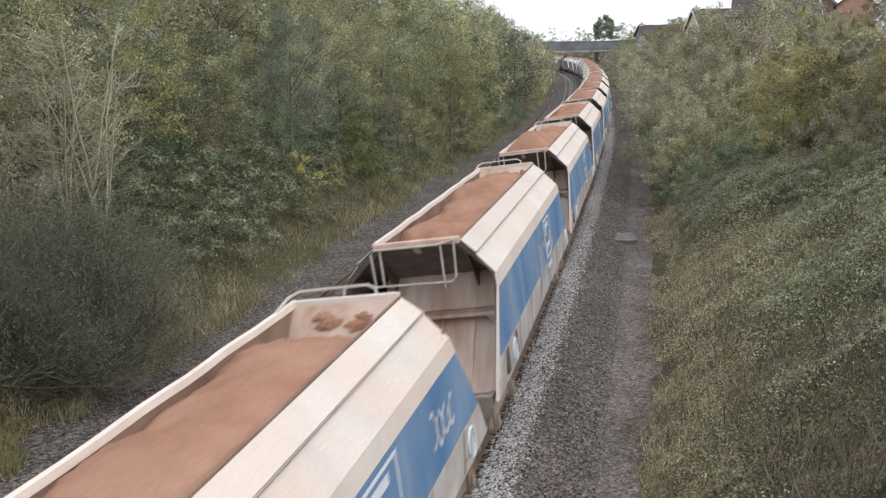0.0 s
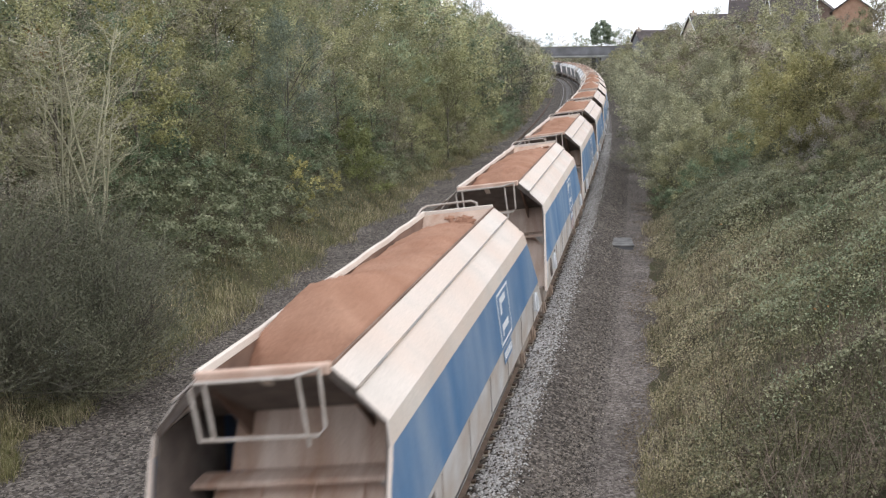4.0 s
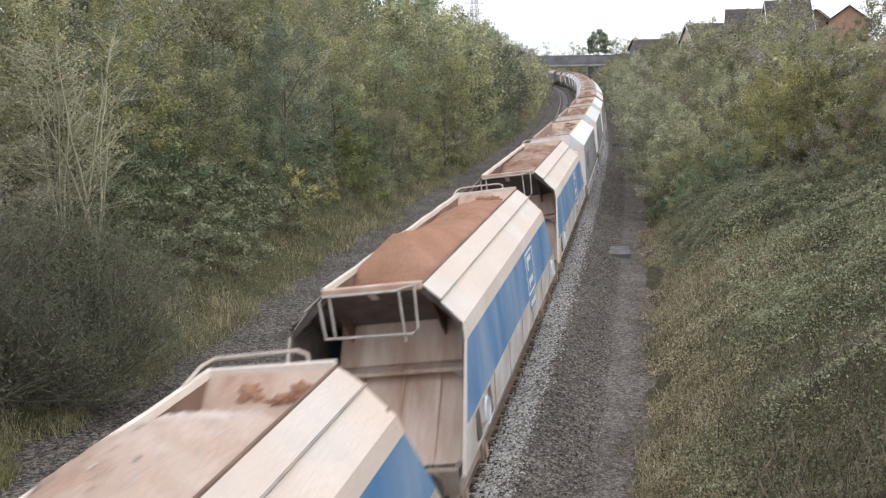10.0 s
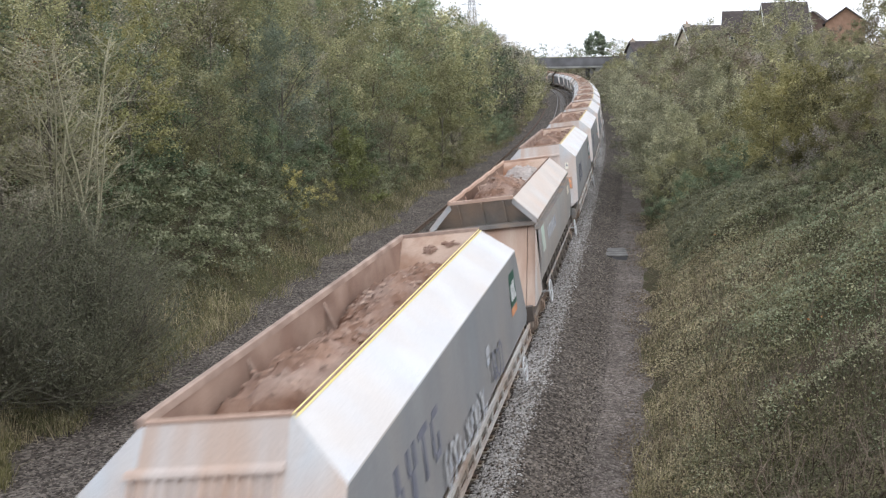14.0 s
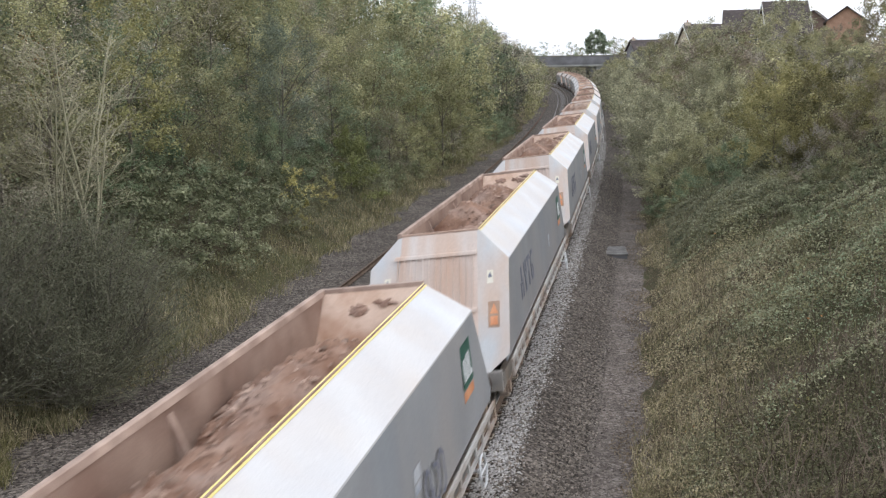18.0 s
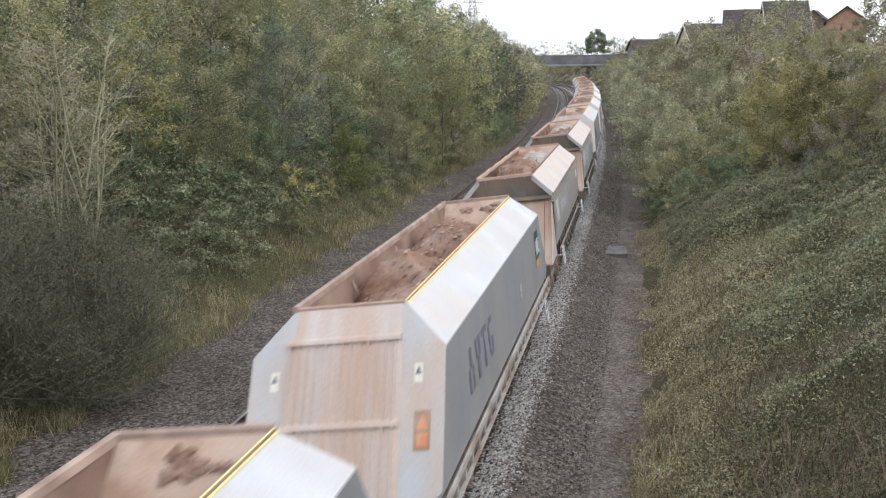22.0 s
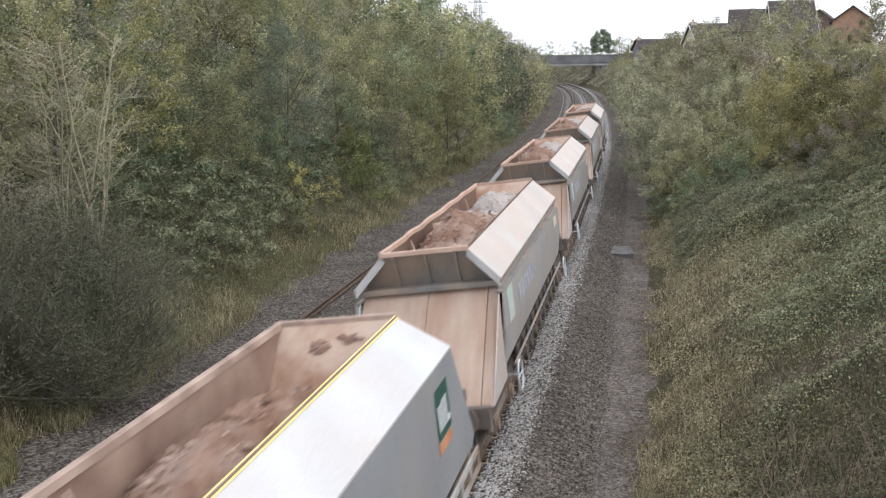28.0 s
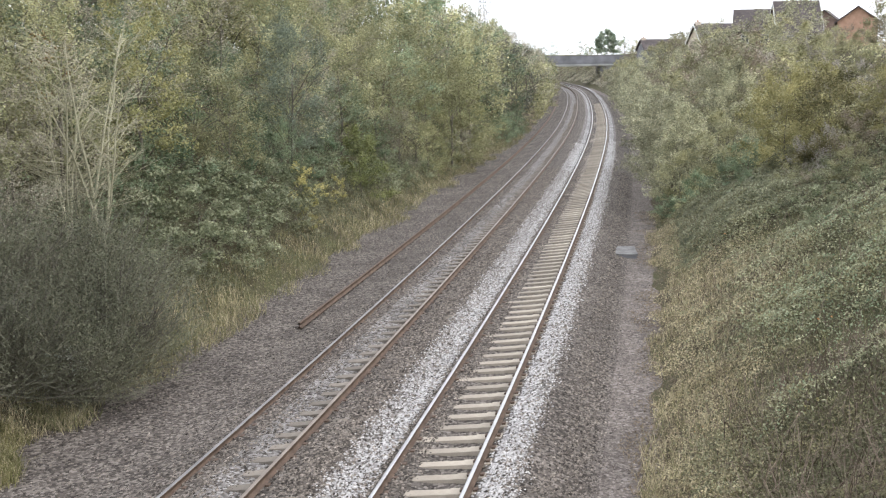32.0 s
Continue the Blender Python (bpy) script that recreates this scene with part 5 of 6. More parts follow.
cover("verge_clump", "straw", 3500, 10.4, 15.0, -9.2, -6.7, 0.005, 85, "dry straw tufts at the edge of the ballast", 0.4, blade=True, arch=0.2)
cover("verge_clump", "straw_leaf", 3000, 10.6, 15.5, -9.2, -6.7, 0.022, 83, "brown withered weeds at the edge of the ballast", 0.5)
cover("bank_scrub", "leaf_dark", 20000, 20, 120, -24, -10.5, 0.07, 67, "dark scrub leaves under the trees of the far bank", 0.7, quad=False)
cover("bank_scrub", "leaf_twig", 13000, 12, 60, -20, -8.6, 0.04, 69, "grey scrub and shoots under the trees of the far bank", 0.8, quad=False)
cover("bank_scrub", "leaf_brown", 16000, 225, 400, 4.7, 13, 0.14, 88, "low scrub on the bank round the bridge", 1.2, quad=False, near=1.0)
cover("bank_scrub", "leaf_olive", 20000, 42, 130, 4.6, 17, 0.06, 68, "scrub leaves under the bushes of the near bank", 0.9, quad=False)


# ---------------------------------------------------------------- wagons
# local frame: x to the right, y away from the leading end, z = 0 at rail level, origin at mid-length
AX, AZ = 0.785, 3.45          # edge of the top opening
SX, SZ = 1.38, 2.90           # shoulder


def plates(name, mat, parent, items, label=""):
    """One part out of plates (points, push)."""
    bm = bmesh.new()
    for pts, push in items:
        slab(bm, pts, push)
    return part(name, bm, mat, parent, label)


def bogie_meshes():
    bm = bmesh.new()
    disc(bm, (0, 0, 0), (1, 0, 0), 0.46, 0.1, 20)
    disc(bm, (-0.06, 0, 0), (1, 0, 0), 0.49, 0.03, 20)
    disc(bm, (0.07, 0, 0), (1, 0, 0), 0.2, 0.06, 12)
    w = part("wheel", bm, "bogie")
    bm = bmesh.new()
    slab(bm, [(0, -1.25, 0.52), (0, -0.75, 0.42), (0, 0.75, 0.42), (0, 1.25, 0.52), (0, 1.2, 0.68), (0, 0.5, 0.8), (0, -0.5, 0.8), (0, -1.2, 0.68)], (0.1, 0, 0))
    for y in (-0.9, 0.9):
        box(bm, -0.02, 0.16, y - 0.16, y + 0.16, 0.32, 0.6)
        disc(bm, (0.17, y, 0.46), (1, 0, 0), 0.12, 0.06, 10)
        for d in (-0.26, 0.26):
            tube(bm, [(0.07, y + d, 0.42), (0.07, y + d, 0.68)], 0.065, 8)
    f = part("side_frame", bm, "frame")
    out = (w.data, f.data)
    for o in (w, f):
        bpy.data.objects.remove(o)
    return out


WHEEL, SIDE_FRAME = bogie_meshes()


def running_gear(t, ys, end0, end1, sill_x=1.1, frame_mat="frame"):
    for yc in ys:
        bm = bmesh.new()
        box(bm, -0.95, 0.95, yc - 0.2, yc + 0.2, 0.5, 0.72)
        for y in (-0.9, 0.9):
            tube(bm, [(-0.75, yc + y, 0.46), (0.75, yc + y, 0.46)], 0.08, 8)
        b = part("bogie", bm, "bogie", t)
        for sx in (-1, 1):
            for y in (-0.9, 0.9):
                shared("wheel", WHEEL, b, pose(sx * 0.76, yc + y, 0.46, 0, 0, 0 if sx > 0 else 180))
            shared("side_frame", SIDE_FRAME, b, pose(sx * 0.98, yc, 0, 0, 0, 0 if sx > 0 else 180))
    for sx in (-1, 1):
        bm = bmesh.new()
        box(bm, sx * sill_x - 0.05, sx * sill_x + 0.05, end0 + 0.1, end1 - 0.1, 0.74, 1.0)
        part("solebar", bm, frame_mat, t)
    for y, d in ((end0, -1), (end1, 1)):
        bm = bmesh.new()
        box(bm, -1.22, 1.22, y - 0.08, y + 0.08, 0.72, 1.08)
        part("headstock", bm, frame_mat, t)
        for sx in (-0.87, 0.87):
            bm = bmesh.new()
            tube(bm, [(sx, y, 0.98), (sx, y + d * 0.4, 0.98)], 0.1, 10)
            disc(bm, (sx, y + d * 0.43, 0.98), (0, 1, 0), 0.23, 0.05, 14)
            part("buffer", bm, "shade", t)
        bm = bmesh.new()
        tube(bm, [(0, y, 0.9), (0, y + d * 0.5, 0.85)], 0.06, 6)
        tube(bm, [(0.35, y, 0.85), (0.3, y + d * 0.3, 0.6), (0.12, y + d * 0.5, 0.75)], 0.03, 5)
        part("coupling", bm, "bogie", t)


def load_mesh(L, seed, crest, rough, ends=1.6, side=0.22, lumps=3, front=1.0):
    """A heap that fills the opening, with a bumpy crest."""
    r = np.random.RandomState(seed)
    ny, nx = 110, 22
    y = np.linspace(0.75, L - 0.75, ny)
    x = np.linspace(-AX - 0.02, AX + 0.02, nx)
    Yg, Xg = np.meshgrid(y, x, indexing="ij")
    e = np.minimum((Yg - 0.5) * front, L - 0.5 - Yg)
    z = crest - side * (Xg / AX - 0.2) ** 2
    z = z - 0.95 * np.clip(1 - e / ends, 0, 1) ** 1.6
    for _ in range(lumps):
        c, w, h = r.uniform(1.5, L - 1.5), r.uniform(0.5, 1.3), min(0.1 + 2.0 * rough, 0.2) * r.uniform(0.5, 1.3) * (1 if r.rand() < 0.6 else -1)
        z = z + h * np.exp(-((Yg - c) / w) ** 2 - (Xg / 1.1) ** 2)
    z = z + rough * (0.6 * waves(Xg, Yg, seed + 1, 1.0) + 0.35 * waves(Xg, Yg, seed + 2, 0.4)) + rough * 0.3 * r.normal(size=z.shape)
    V = np.stack([Xg, Yg - L / 2, z], -1).reshape(-1, 3)
    i, j = np.meshgrid(np.arange(ny - 1), np.arange(nx - 1), indexing="ij")
    a = (i * nx + j).ravel()
    F = np.stack([a, a + 1, a + nx + 1, a + nx], -1)
    return V, F


def opening(t, L, lining, end_mat, rim, rim_left=0.045, braces=(), zt=AZ, front_run=1.7, dent=0.0, left=AX):
    """Walls inside the top opening, its rims and braces."""
    h = L / 2
    for sx, ax in ((-1, left), (1, AX)):
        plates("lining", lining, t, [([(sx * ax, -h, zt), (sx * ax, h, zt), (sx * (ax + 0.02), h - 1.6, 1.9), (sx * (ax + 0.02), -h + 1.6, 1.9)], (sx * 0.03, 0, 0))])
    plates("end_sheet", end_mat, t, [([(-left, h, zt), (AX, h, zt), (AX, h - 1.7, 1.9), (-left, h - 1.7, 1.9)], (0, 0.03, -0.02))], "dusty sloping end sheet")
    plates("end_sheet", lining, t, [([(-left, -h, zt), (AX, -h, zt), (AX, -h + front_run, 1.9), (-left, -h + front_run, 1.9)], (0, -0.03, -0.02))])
    for x0, x1 in ((-left - rim_left, -left + 0.02),):
        bm = bmesh.new()
        loops = []
        for i in range(25):
            y = -h - 0.03 + (L + 0.06) * i / 24
            dx, dz = dent * math.sin(i * 1.9) * (0.5 + 0.5 * math.sin(i * 0.37)), dent * 0.6 * math.sin(i * 1.3 + 1)
            loops.append([bm.verts.new((x + dx, y, z + dz)) for x, z in ((x0, zt - 0.05), (x1, zt - 0.05), (x1, zt + 0.035), (x1 - 0.015, zt + 0.05), (x0 + 0.015, zt + 0.05), (x0, zt + 0.035))])
        for u, v in zip(loops, loops[1:]):
            for j in range(6):
                bm.faces.new((u[j], u[j - 1], v[j - 1], v[j]))
        bm.faces.new(loops[0])
        bm.faces.new(loops[-1][::-1])
        part("rim", bm, rim, t)
    bm = bmesh.new()
    box(bm, -left, AX, h - 0.03, h + 0.06, zt - 0.06, zt + 0.04)
    part("rim", bm, rim, t)
    for y in braces:
        for sx in (-1, 1):
            plates("brace", rim, t, [([(sx * AX, y - h, zt - 0.12), (sx * 0.58, y - h, zt - 0.75), (sx * AX, y - h, zt - 0.95)], (0, 0.06, 0))])


def spill(t, L, zt, seed, mat, count=7, size=0.17):
    """Patches of the load sticking to the sloping end sheet, ragged in outline."""
    r = random.Random(seed)
    run = 1.7 / (zt - 1.9)
    for _ in range(count):
        bm = bmesh.new()
        xc, zc = r.uniform(-0.25, 0.55), zt - r.uniform(0.14, 0.3)
        w, hh = size * r.uniform(0.7, 1.2), size * r.uniform(0.28, 0.5)
        ring_ = []
        for i in range(18):
            a = i / 18 * 2 * math.pi
            q = r.uniform(0.45, 1.25)
            x, z = max(-0.66, min(0.74, xc + math.cos(a) * w * q)), min(zt - 0.05, zc + math.sin(a) * hh * q)
            ring_.append(bm.verts.new((x, L / 2 - (zt - z) * run - 0.012, z + 0.012)))
        c = bm.verts.new((xc, L / 2 - (zt - zc) * run - 0.05, zc + 0.03))
        for i in range(18):
            bm.faces.new((c, ring_[i - 1], ring_[i]))
        part("spilt_sand", bm, mat, t)


def lettering(t, sx, y0, z0, mat, widths, h, name="lettering", lean=0.0, gap=0.12):
    """Plain bars in the place of a painted name."""
    y = y0
    for w in widths:
        bm = bmesh.new()
        box(bm, min(sx * (SX + 0.002), sx * (SX + 0.006)), max(sx * (SX + 0.002), sx * (SX + 0.006)), y, y + w, z0, z0 + h)
        part(name, bm, mat, t)
        y += w + gap


def scrawl(t, y0, y1, z0, z1, mat, seed, x=SX + 0.007):
    """Spray-painted loops as thin flat strokes."""
    r = random.Random(seed)
    n = max(3, int((y1 - y0) / 0.32))
    for i in range(n):
        bm = bmesh.new()
        yc = y0 + (i + 0.5) * (y1 - y0) / n
        w, h = (y1 - y0) / n * r.uniform(0.35, 0.5), (z1 - z0) / 2 * r.uniform(0.7, 1)
        zc = (z0 + z1) / 2 + r.uniform(-0.05, 0.05)
        a0, a1 = r.uniform(0, 6), r.uniform(3.5, 6)
        pts = [(yc + w * math.cos(a0 + a1 * k / 9) + 0.25 * w * math.sin(3 * k), zc + h * math.sin(a0 + a1 * k / 9)) for k in range(10)]
        edge = []
        for k in range(10):
            a, c = pts[max(k - 1, 0)], pts[min(k + 1, 9)]
            d = math.hypot(c[0] - a[0], c[1] - a[1]) + 1e-6
            ny, nz = -(c[1] - a[1]) / d * 0.035, (c[0] - a[0]) / d * 0.035
            edge.append((bm.verts.new((x, pts[k][0] - ny, pts[k][1] - nz)), bm.verts.new((x, pts[k][0] + ny, pts[k][1] + nz))))
        for (a, b), (c, d) in zip(edge, edge[1:]):
            bm.faces.new((a, c, d, b))
        part("graffiti", bm, mat, t)


def rubble(t, V, n, size, seed, mat):
    """Broken rocks lying on a heap."""
    r = np.random.RandomState(seed)
    p = V[r.randint(0, len(V), n)] + r.normal(0, 0.03, (n, 3)) * np.array([1, 1, 0.2])
    p[:, 0] = np.clip(p[:, 0], -AX + 0.08, AX - 0.08)
    base = np.array([(1, 0, 0), (-1, 0, 0), (0, 1, 0), (0, -1, 0), (0, 0, 1), (0, 0, -1)], float)
    k = size * np.exp(r.normal(0, 0.45, n))
    W = base[None] * r.uniform(0.5, 1.0, (n, 6, 1)) * k[:, None, None] * np.array([1, 1, 0.55])
    a = r.uniform(0, 6.28, n)
    c, q = np.cos(a)[:, None], np.sin(a)[:, None]
    W = np.stack([W[..., 0] * c - W[..., 1] * q + 0.4 * W[..., 2], W[..., 0] * q + W[..., 1] * c, W[..., 2]], -1) + p[:, None]
    F = np.array([(0, 2, 4), (2, 1, 4), (1, 3, 4), (3, 0, 4)])
    F = (np.arange(n)[:, None, None] * 6 + F[None]).reshape(-1, 3)
    ob = shared("rubble", np_mesh("rubble", W.reshape(-1, 3), F, [mat]), t)
    ob["label"] = "broken rock on top of the load"
    ob["kind"] = "stuff"
    return ob


def wagon_a(seed, paint=None, load="sand"):
    L = BODY["A"]
    h = L / 2
    zt = 3.54
    t = tagged(new("hopper_wagon"), "blue and off-white bogie hopper wagon heaped with orange sand", "hopper wagon", "wagons of the train")

    def P(x, y, z):
        return (x, y - h, z)
    for sx in (-1, 1):
        p = (0, 0, -0.025)
        ax = AX if sx > 0 else 0.69
        c = plates("cover", "cream", t, [([P(sx * ax, 0, zt), P(sx * ax, L, zt), P(sx * 1.06, L + 0.08, 3.27), P(sx * 1.06, 0, 3.27)], p)], "dusty cream sloping cover")
        plates("lower_cover", "cream", c, [([P(sx * 1.05, -0.02, 3.235), P(sx * 1.05, L + 0.1, 3.235), P(sx * 1.35, L + 0.1, 2.9), P(sx * 1.35, -0.05, 2.9)], p)])
        bm = bmesh.new()
        tube(bm, [P(sx * 1.06, 0, 3.268), P(sx * 1.06, L + 0.08, 3.268)], 0.018, 5)
        part("seam", bm, "steel_grey", c)
        q = (-sx * 0.025, 0, 0)
        plates("upper_side", "cream", t, [([P(sx * 1.352, -0.05, 2.905), P(sx * 1.352, L + 0.1, 2.905), P(sx * SX, L + 0.22, 2.66), P(sx * SX, -0.15, 2.66)], q)])
        plates("blue_panel", "blue", t, [([P(sx * SX, -0.15, 2.656), P(sx * SX, L + 0.22, 2.656), P(sx * SX, L + 1.15, 1.62), P(sx * SX, -0.71, 1.62)], q)], "faded blue painted side panel")
        lo = plates("lower_side", "white_side", t, [([P(sx * SX, -0.71, 1.616), P(sx * SX, L + 1.15, 1.616), P(sx * 1.33, L + 1.75, 0.98), P(sx * 1.33, -1.12, 0.98)], q)], "grimy white lower side panel")
        for k in range(1, 7):
            bm = bmesh.new()
            y = -0.2 + k * 1.85
            slab(bm, [P(sx * (SX + 0.002), y, 1.6), P(sx * (SX + 0.002), y + 0.03, 1.6), P(sx * 1.337, y + 0.03, 1.0), P(sx * 1.337, y, 1.0)], (sx * 0.006, 0, 0))
            part("seam", bm, "steel_grey", lo)
        # step openings, their shade drawn as dark blocks, and the brake wheel
        for y in (-0.15, 0.95):
            bm = bmesh.new()
            box(bm, *sorted((sx * 1.35, sx * 1.376)), y - h, y + 0.3 - h, 1.12, 1.55)
            part("step_recess", bm, "shade", t)
        for y in (0.5, L + 0.25):
            bm = bmesh.new()
            ring(bm, (sx * 1.43, y - h, 1.38), (1, 0, 0), 0.2, 0.02)
            box(bm, *sorted((sx * 1.33, sx * 1.45)), y - h - 0.02, y - h + 0.02, 1.18, 1.58)
            part("brake_wheel", bm, "white_mark" if sx > 0 else "shade", t)
        # painted emblem: two frames with hooked bars
        x0, x1 = sorted((sx * (SX + 0.002), sx * (SX + 0.007)))
        for shape in (((6.75, 6.8, 1.68, 2.58), (6.8, 7.95, 2.535, 2.58)), ((7.9, 7.95, 1.72, 2.53), (6.8, 7.9, 1.68, 1.72)), ((7.0, 7.16, 2.18, 2.47), (7.16, 7.6, 2.35, 2.47)), ((7.0, 7.65, 1.88, 2.0), (7.0, 7.1, 1.8, 1.88))):
            bm = bmesh.new()
            for y0, y1, z0, z1 in shape:
                box(bm, x0, x1, y0 - h, y1 - h, z0, z1)
            part("emblem", bm, "white_mark", t, "white painted emblem stroke")
        lettering(t, sx, 6.8 - h, 1.36, "blue", (0.9,), 0.24)
        lettering(t, sx * 1.003, 6.88 - h, 1.42, "white_mark", (0.16, 0.16, 0.16, 0.16), 0.12, gap=0.04)
        # end posts
        plates("end_post", "cream", t, [([P(sx * (SX - 0.03), -0.16, 2.66), P(sx * (SX + 0.008), -0.16, 2.66), P(sx * (1.34), -1.14, 1.0), P(sx * 1.28, -1.14, 1.0)], (0, 0.06, 0.01))])
        plates("end_post", "shade", t, [([P(sx * ax, -0.02, zt), P(sx * 1.355, -0.06, 2.9), P(sx * 1.35, 0.0, 2.82), P(sx * (ax - 0.05), 0.03, zt - 0.12)], (0, 0.05, -0.02))])
        plates("wing", "shade", t, [([P(sx * 1.33, 0.0, 2.86), P(sx * 1.33, 1.7, 2.86), P(sx * 1.3, 1.2, 1.0), P(sx * 1.3, -1.0, 1.0)], (-sx * 0.02, 0, 0))])
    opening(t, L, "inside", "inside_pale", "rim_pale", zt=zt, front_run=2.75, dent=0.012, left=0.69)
    if load != "rough":
        spill(t, L, zt, seed, "sand_load")
    bm = bmesh.new()
    box(bm, -0.73, AX + 0.02, -h - 0.06, -h + 0.05, zt - 0.09, zt + 0.03)
    bmesh.ops.bevel(bm, geom=bm.edges[:], offset=0.015, segments=1, affect="EDGES")
    part("rim", bm, "rim", t)
    # leading end: plate coloured dark for the recess shade, pale sloping plates, ledge
    plates("recess_plate", "shade", t, [([P(-AX, 0.05, 3.42), P(AX, 0.05, 3.42), P(1.3, 0.9, 2.86), P(1.3, 1.38, 2.6), P(-1.3, 1.38, 2.6), P(-1.3, 0.9, 2.86)], (0, 0.03, 0.02))], "recessed hopper end coloured dark as shade")
    plates("strut", "rim_pale", t, [([P(-0.06, 0.03, 3.42), P(0.06, 0.03, 3.42), P(0.06, 1.2, 2.72), P(-0.06, 1.2, 2.72)], (0, -0.02, 0.02))])
    plates("end_plate", "pale_end", t, [([P(-0.92, 1.25, 2.7), P(1.28, 1.25, 2.7), P(1.28, 0.78, 2.12), P(-0.92, 0.78, 2.12)], (0, 0.03, -0.02))], "sand-dusted upper end plate")
    plates("end_plate", "pale_end", t, [([P(-1.1, 0.82, 2.06), P(1.28, 0.82, 2.06), P(1.28, -0.62, 0.98), P(-1.1, -0.62, 0.98)], (0, 0.03, -0.02))], "sand-dusted sloping end plate")
    for x in (-0.5, 0.15, 0.75):
        plates("seam", "rim", t, [([P(x, 0.8, 2.07), P(x + 0.02, 0.8, 2.07), P(x + 0.02, -0.6, 1.0), P(x, -0.6, 1.0)], (0, -0.006, 0.012))])
    bm = bmesh.new()
    box(bm, -1.28, 1.28, 0.45 - h, 0.8 - h, 2.04, 2.1)
    part("ledge", bm, "pale_end", t)
    plates("bracket", "steel_grey", t, [([P(1.0, 0.45, 2.04), P(1.28, 0.45, 2.04), P(1.28, 0.3, 1.75)], (0, 0.3, 0))])
    # handrails
    bm = bmesh.new()
    r_ = 0.022
    tube(bm, [P(-0.74, -0.14, 2.84), P(-0.76, -0.14, 3.4), P(-0.7, -0.14, 3.48), P(0.42, -0.14, 3.48), P(0.7, -0.08, zt - 0.01)], r_, 6)
    tube(bm, [P(-0.74, -0.14, 2.84), P(0.6, -0.12, 2.82), P(0.68, -0.1, 2.9), P(0.7, -0.08, zt - 0.02)], r_, 6)
    for x, z0, z1 in ((-0.6, 2.84, 3.46), (0.47, 2.7, 3.46)):
        tube(bm, [P(x, -0.1, z0), P(x, -0.12, z1)], r_, 6)
    part("handrail", bm, "handrail", t)
    bm = bmesh.new()
    tube(bm, [P(-0.71, L - 0.62, zt + 0.03), P(-0.69, L - 0.16, zt + 0.13), P(-0.6, L + 0.02, zt + 0.16), P(0.34, L + 0.1, zt + 0.16), P(0.44, L + 0.12, zt + 0.1), P(0.46, L + 0.12, zt - 0.3)], r_, 6)
    part("handrail", bm, "handrail", t)
    plates("rear_plate", "steel_grey", t, [([P(-1.3, L + 0.06, 3.0), P(1.3, L + 0.06, 3.0), P(1.28, L + 1.0, 1.1), P(-1.28, L + 1.0, 1.1)], (0, -0.03, 0))])
    bm = bmesh.new()
    for y in (2.2, 5.4, 8.6):
        slab(bm, [P(-0.9, y - 1.3, 1.2), P(-0.9, y + 1.3, 1.2), P(-0.9, y + 0.5, 0.5), P(-0.9, y - 0.5, 0.5)], (1.8, 0, 0))
    part("hopper_chute", bm, "frame", t)
    V, F = load_mesh(L, seed, 3.56, 0.05, 1.35, 0.16, 5)
    V[:, 2] = np.minimum(V[:, 2], zt - 0.12 + (AX - np.abs(V[:, 0])) * 0.9)
    V[:, 2] = np.maximum(V[:, 2], 3.5 - 0.62 * (V[:, 1] + h))
    if load == "sand":
        shared("sand_load", np_mesh("sand_load", V, F, ["sand_load"], True), t)["label"] = "heap of orange brown sand"
    else:
        back = V[:, 1] > 0.0 * L + 0.25 * np.sin(V[:, 0] * 5 + 1)
        if load == "mixed":
            V[:, 2] += np.where(back, 0.07, 0.0)
        mi = np.where(back[F[:, 0]], 1, 0) if load == "mixed" else None
        shared("sand_load", np_mesh("sand_load", V, F, ["sand_load", "pale_heap"] if load == "mixed" else ["rock_load"], True, mi), t)["label"] = "orange sand with pale stone behind it" if load == "mixed" else "rough brown and pinkish load"
        rubble(t, V[back] if load == "mixed" else V, 300, 0.026, seed, "load_rock_pale" if load == "mixed" else "load_rock")
    if paint == 1:
        scrawl(t, 3.0 - h, 6.2 - h, 1.1, 1.75, "graffiti", seed)
        scrawl(t, 9.3 - h, 10.6 - h, 1.9, 2.4, "graffiti", seed + 1)
    elif paint == 2:
        scrawl(t, 5.2 - h, 8.2 - h, 1.15, 2.35, "graffiti", seed)
    elif paint == 3:
        scrawl(t, 6.6 - h, 7.9 - h, 1.1, 1.6, "graffiti_red", seed)
    running_gear(t, (0.35 - h, L + 0.2 - h), -1.05 - h, L + 1.55 - h, 1.15, "frame")
    return t


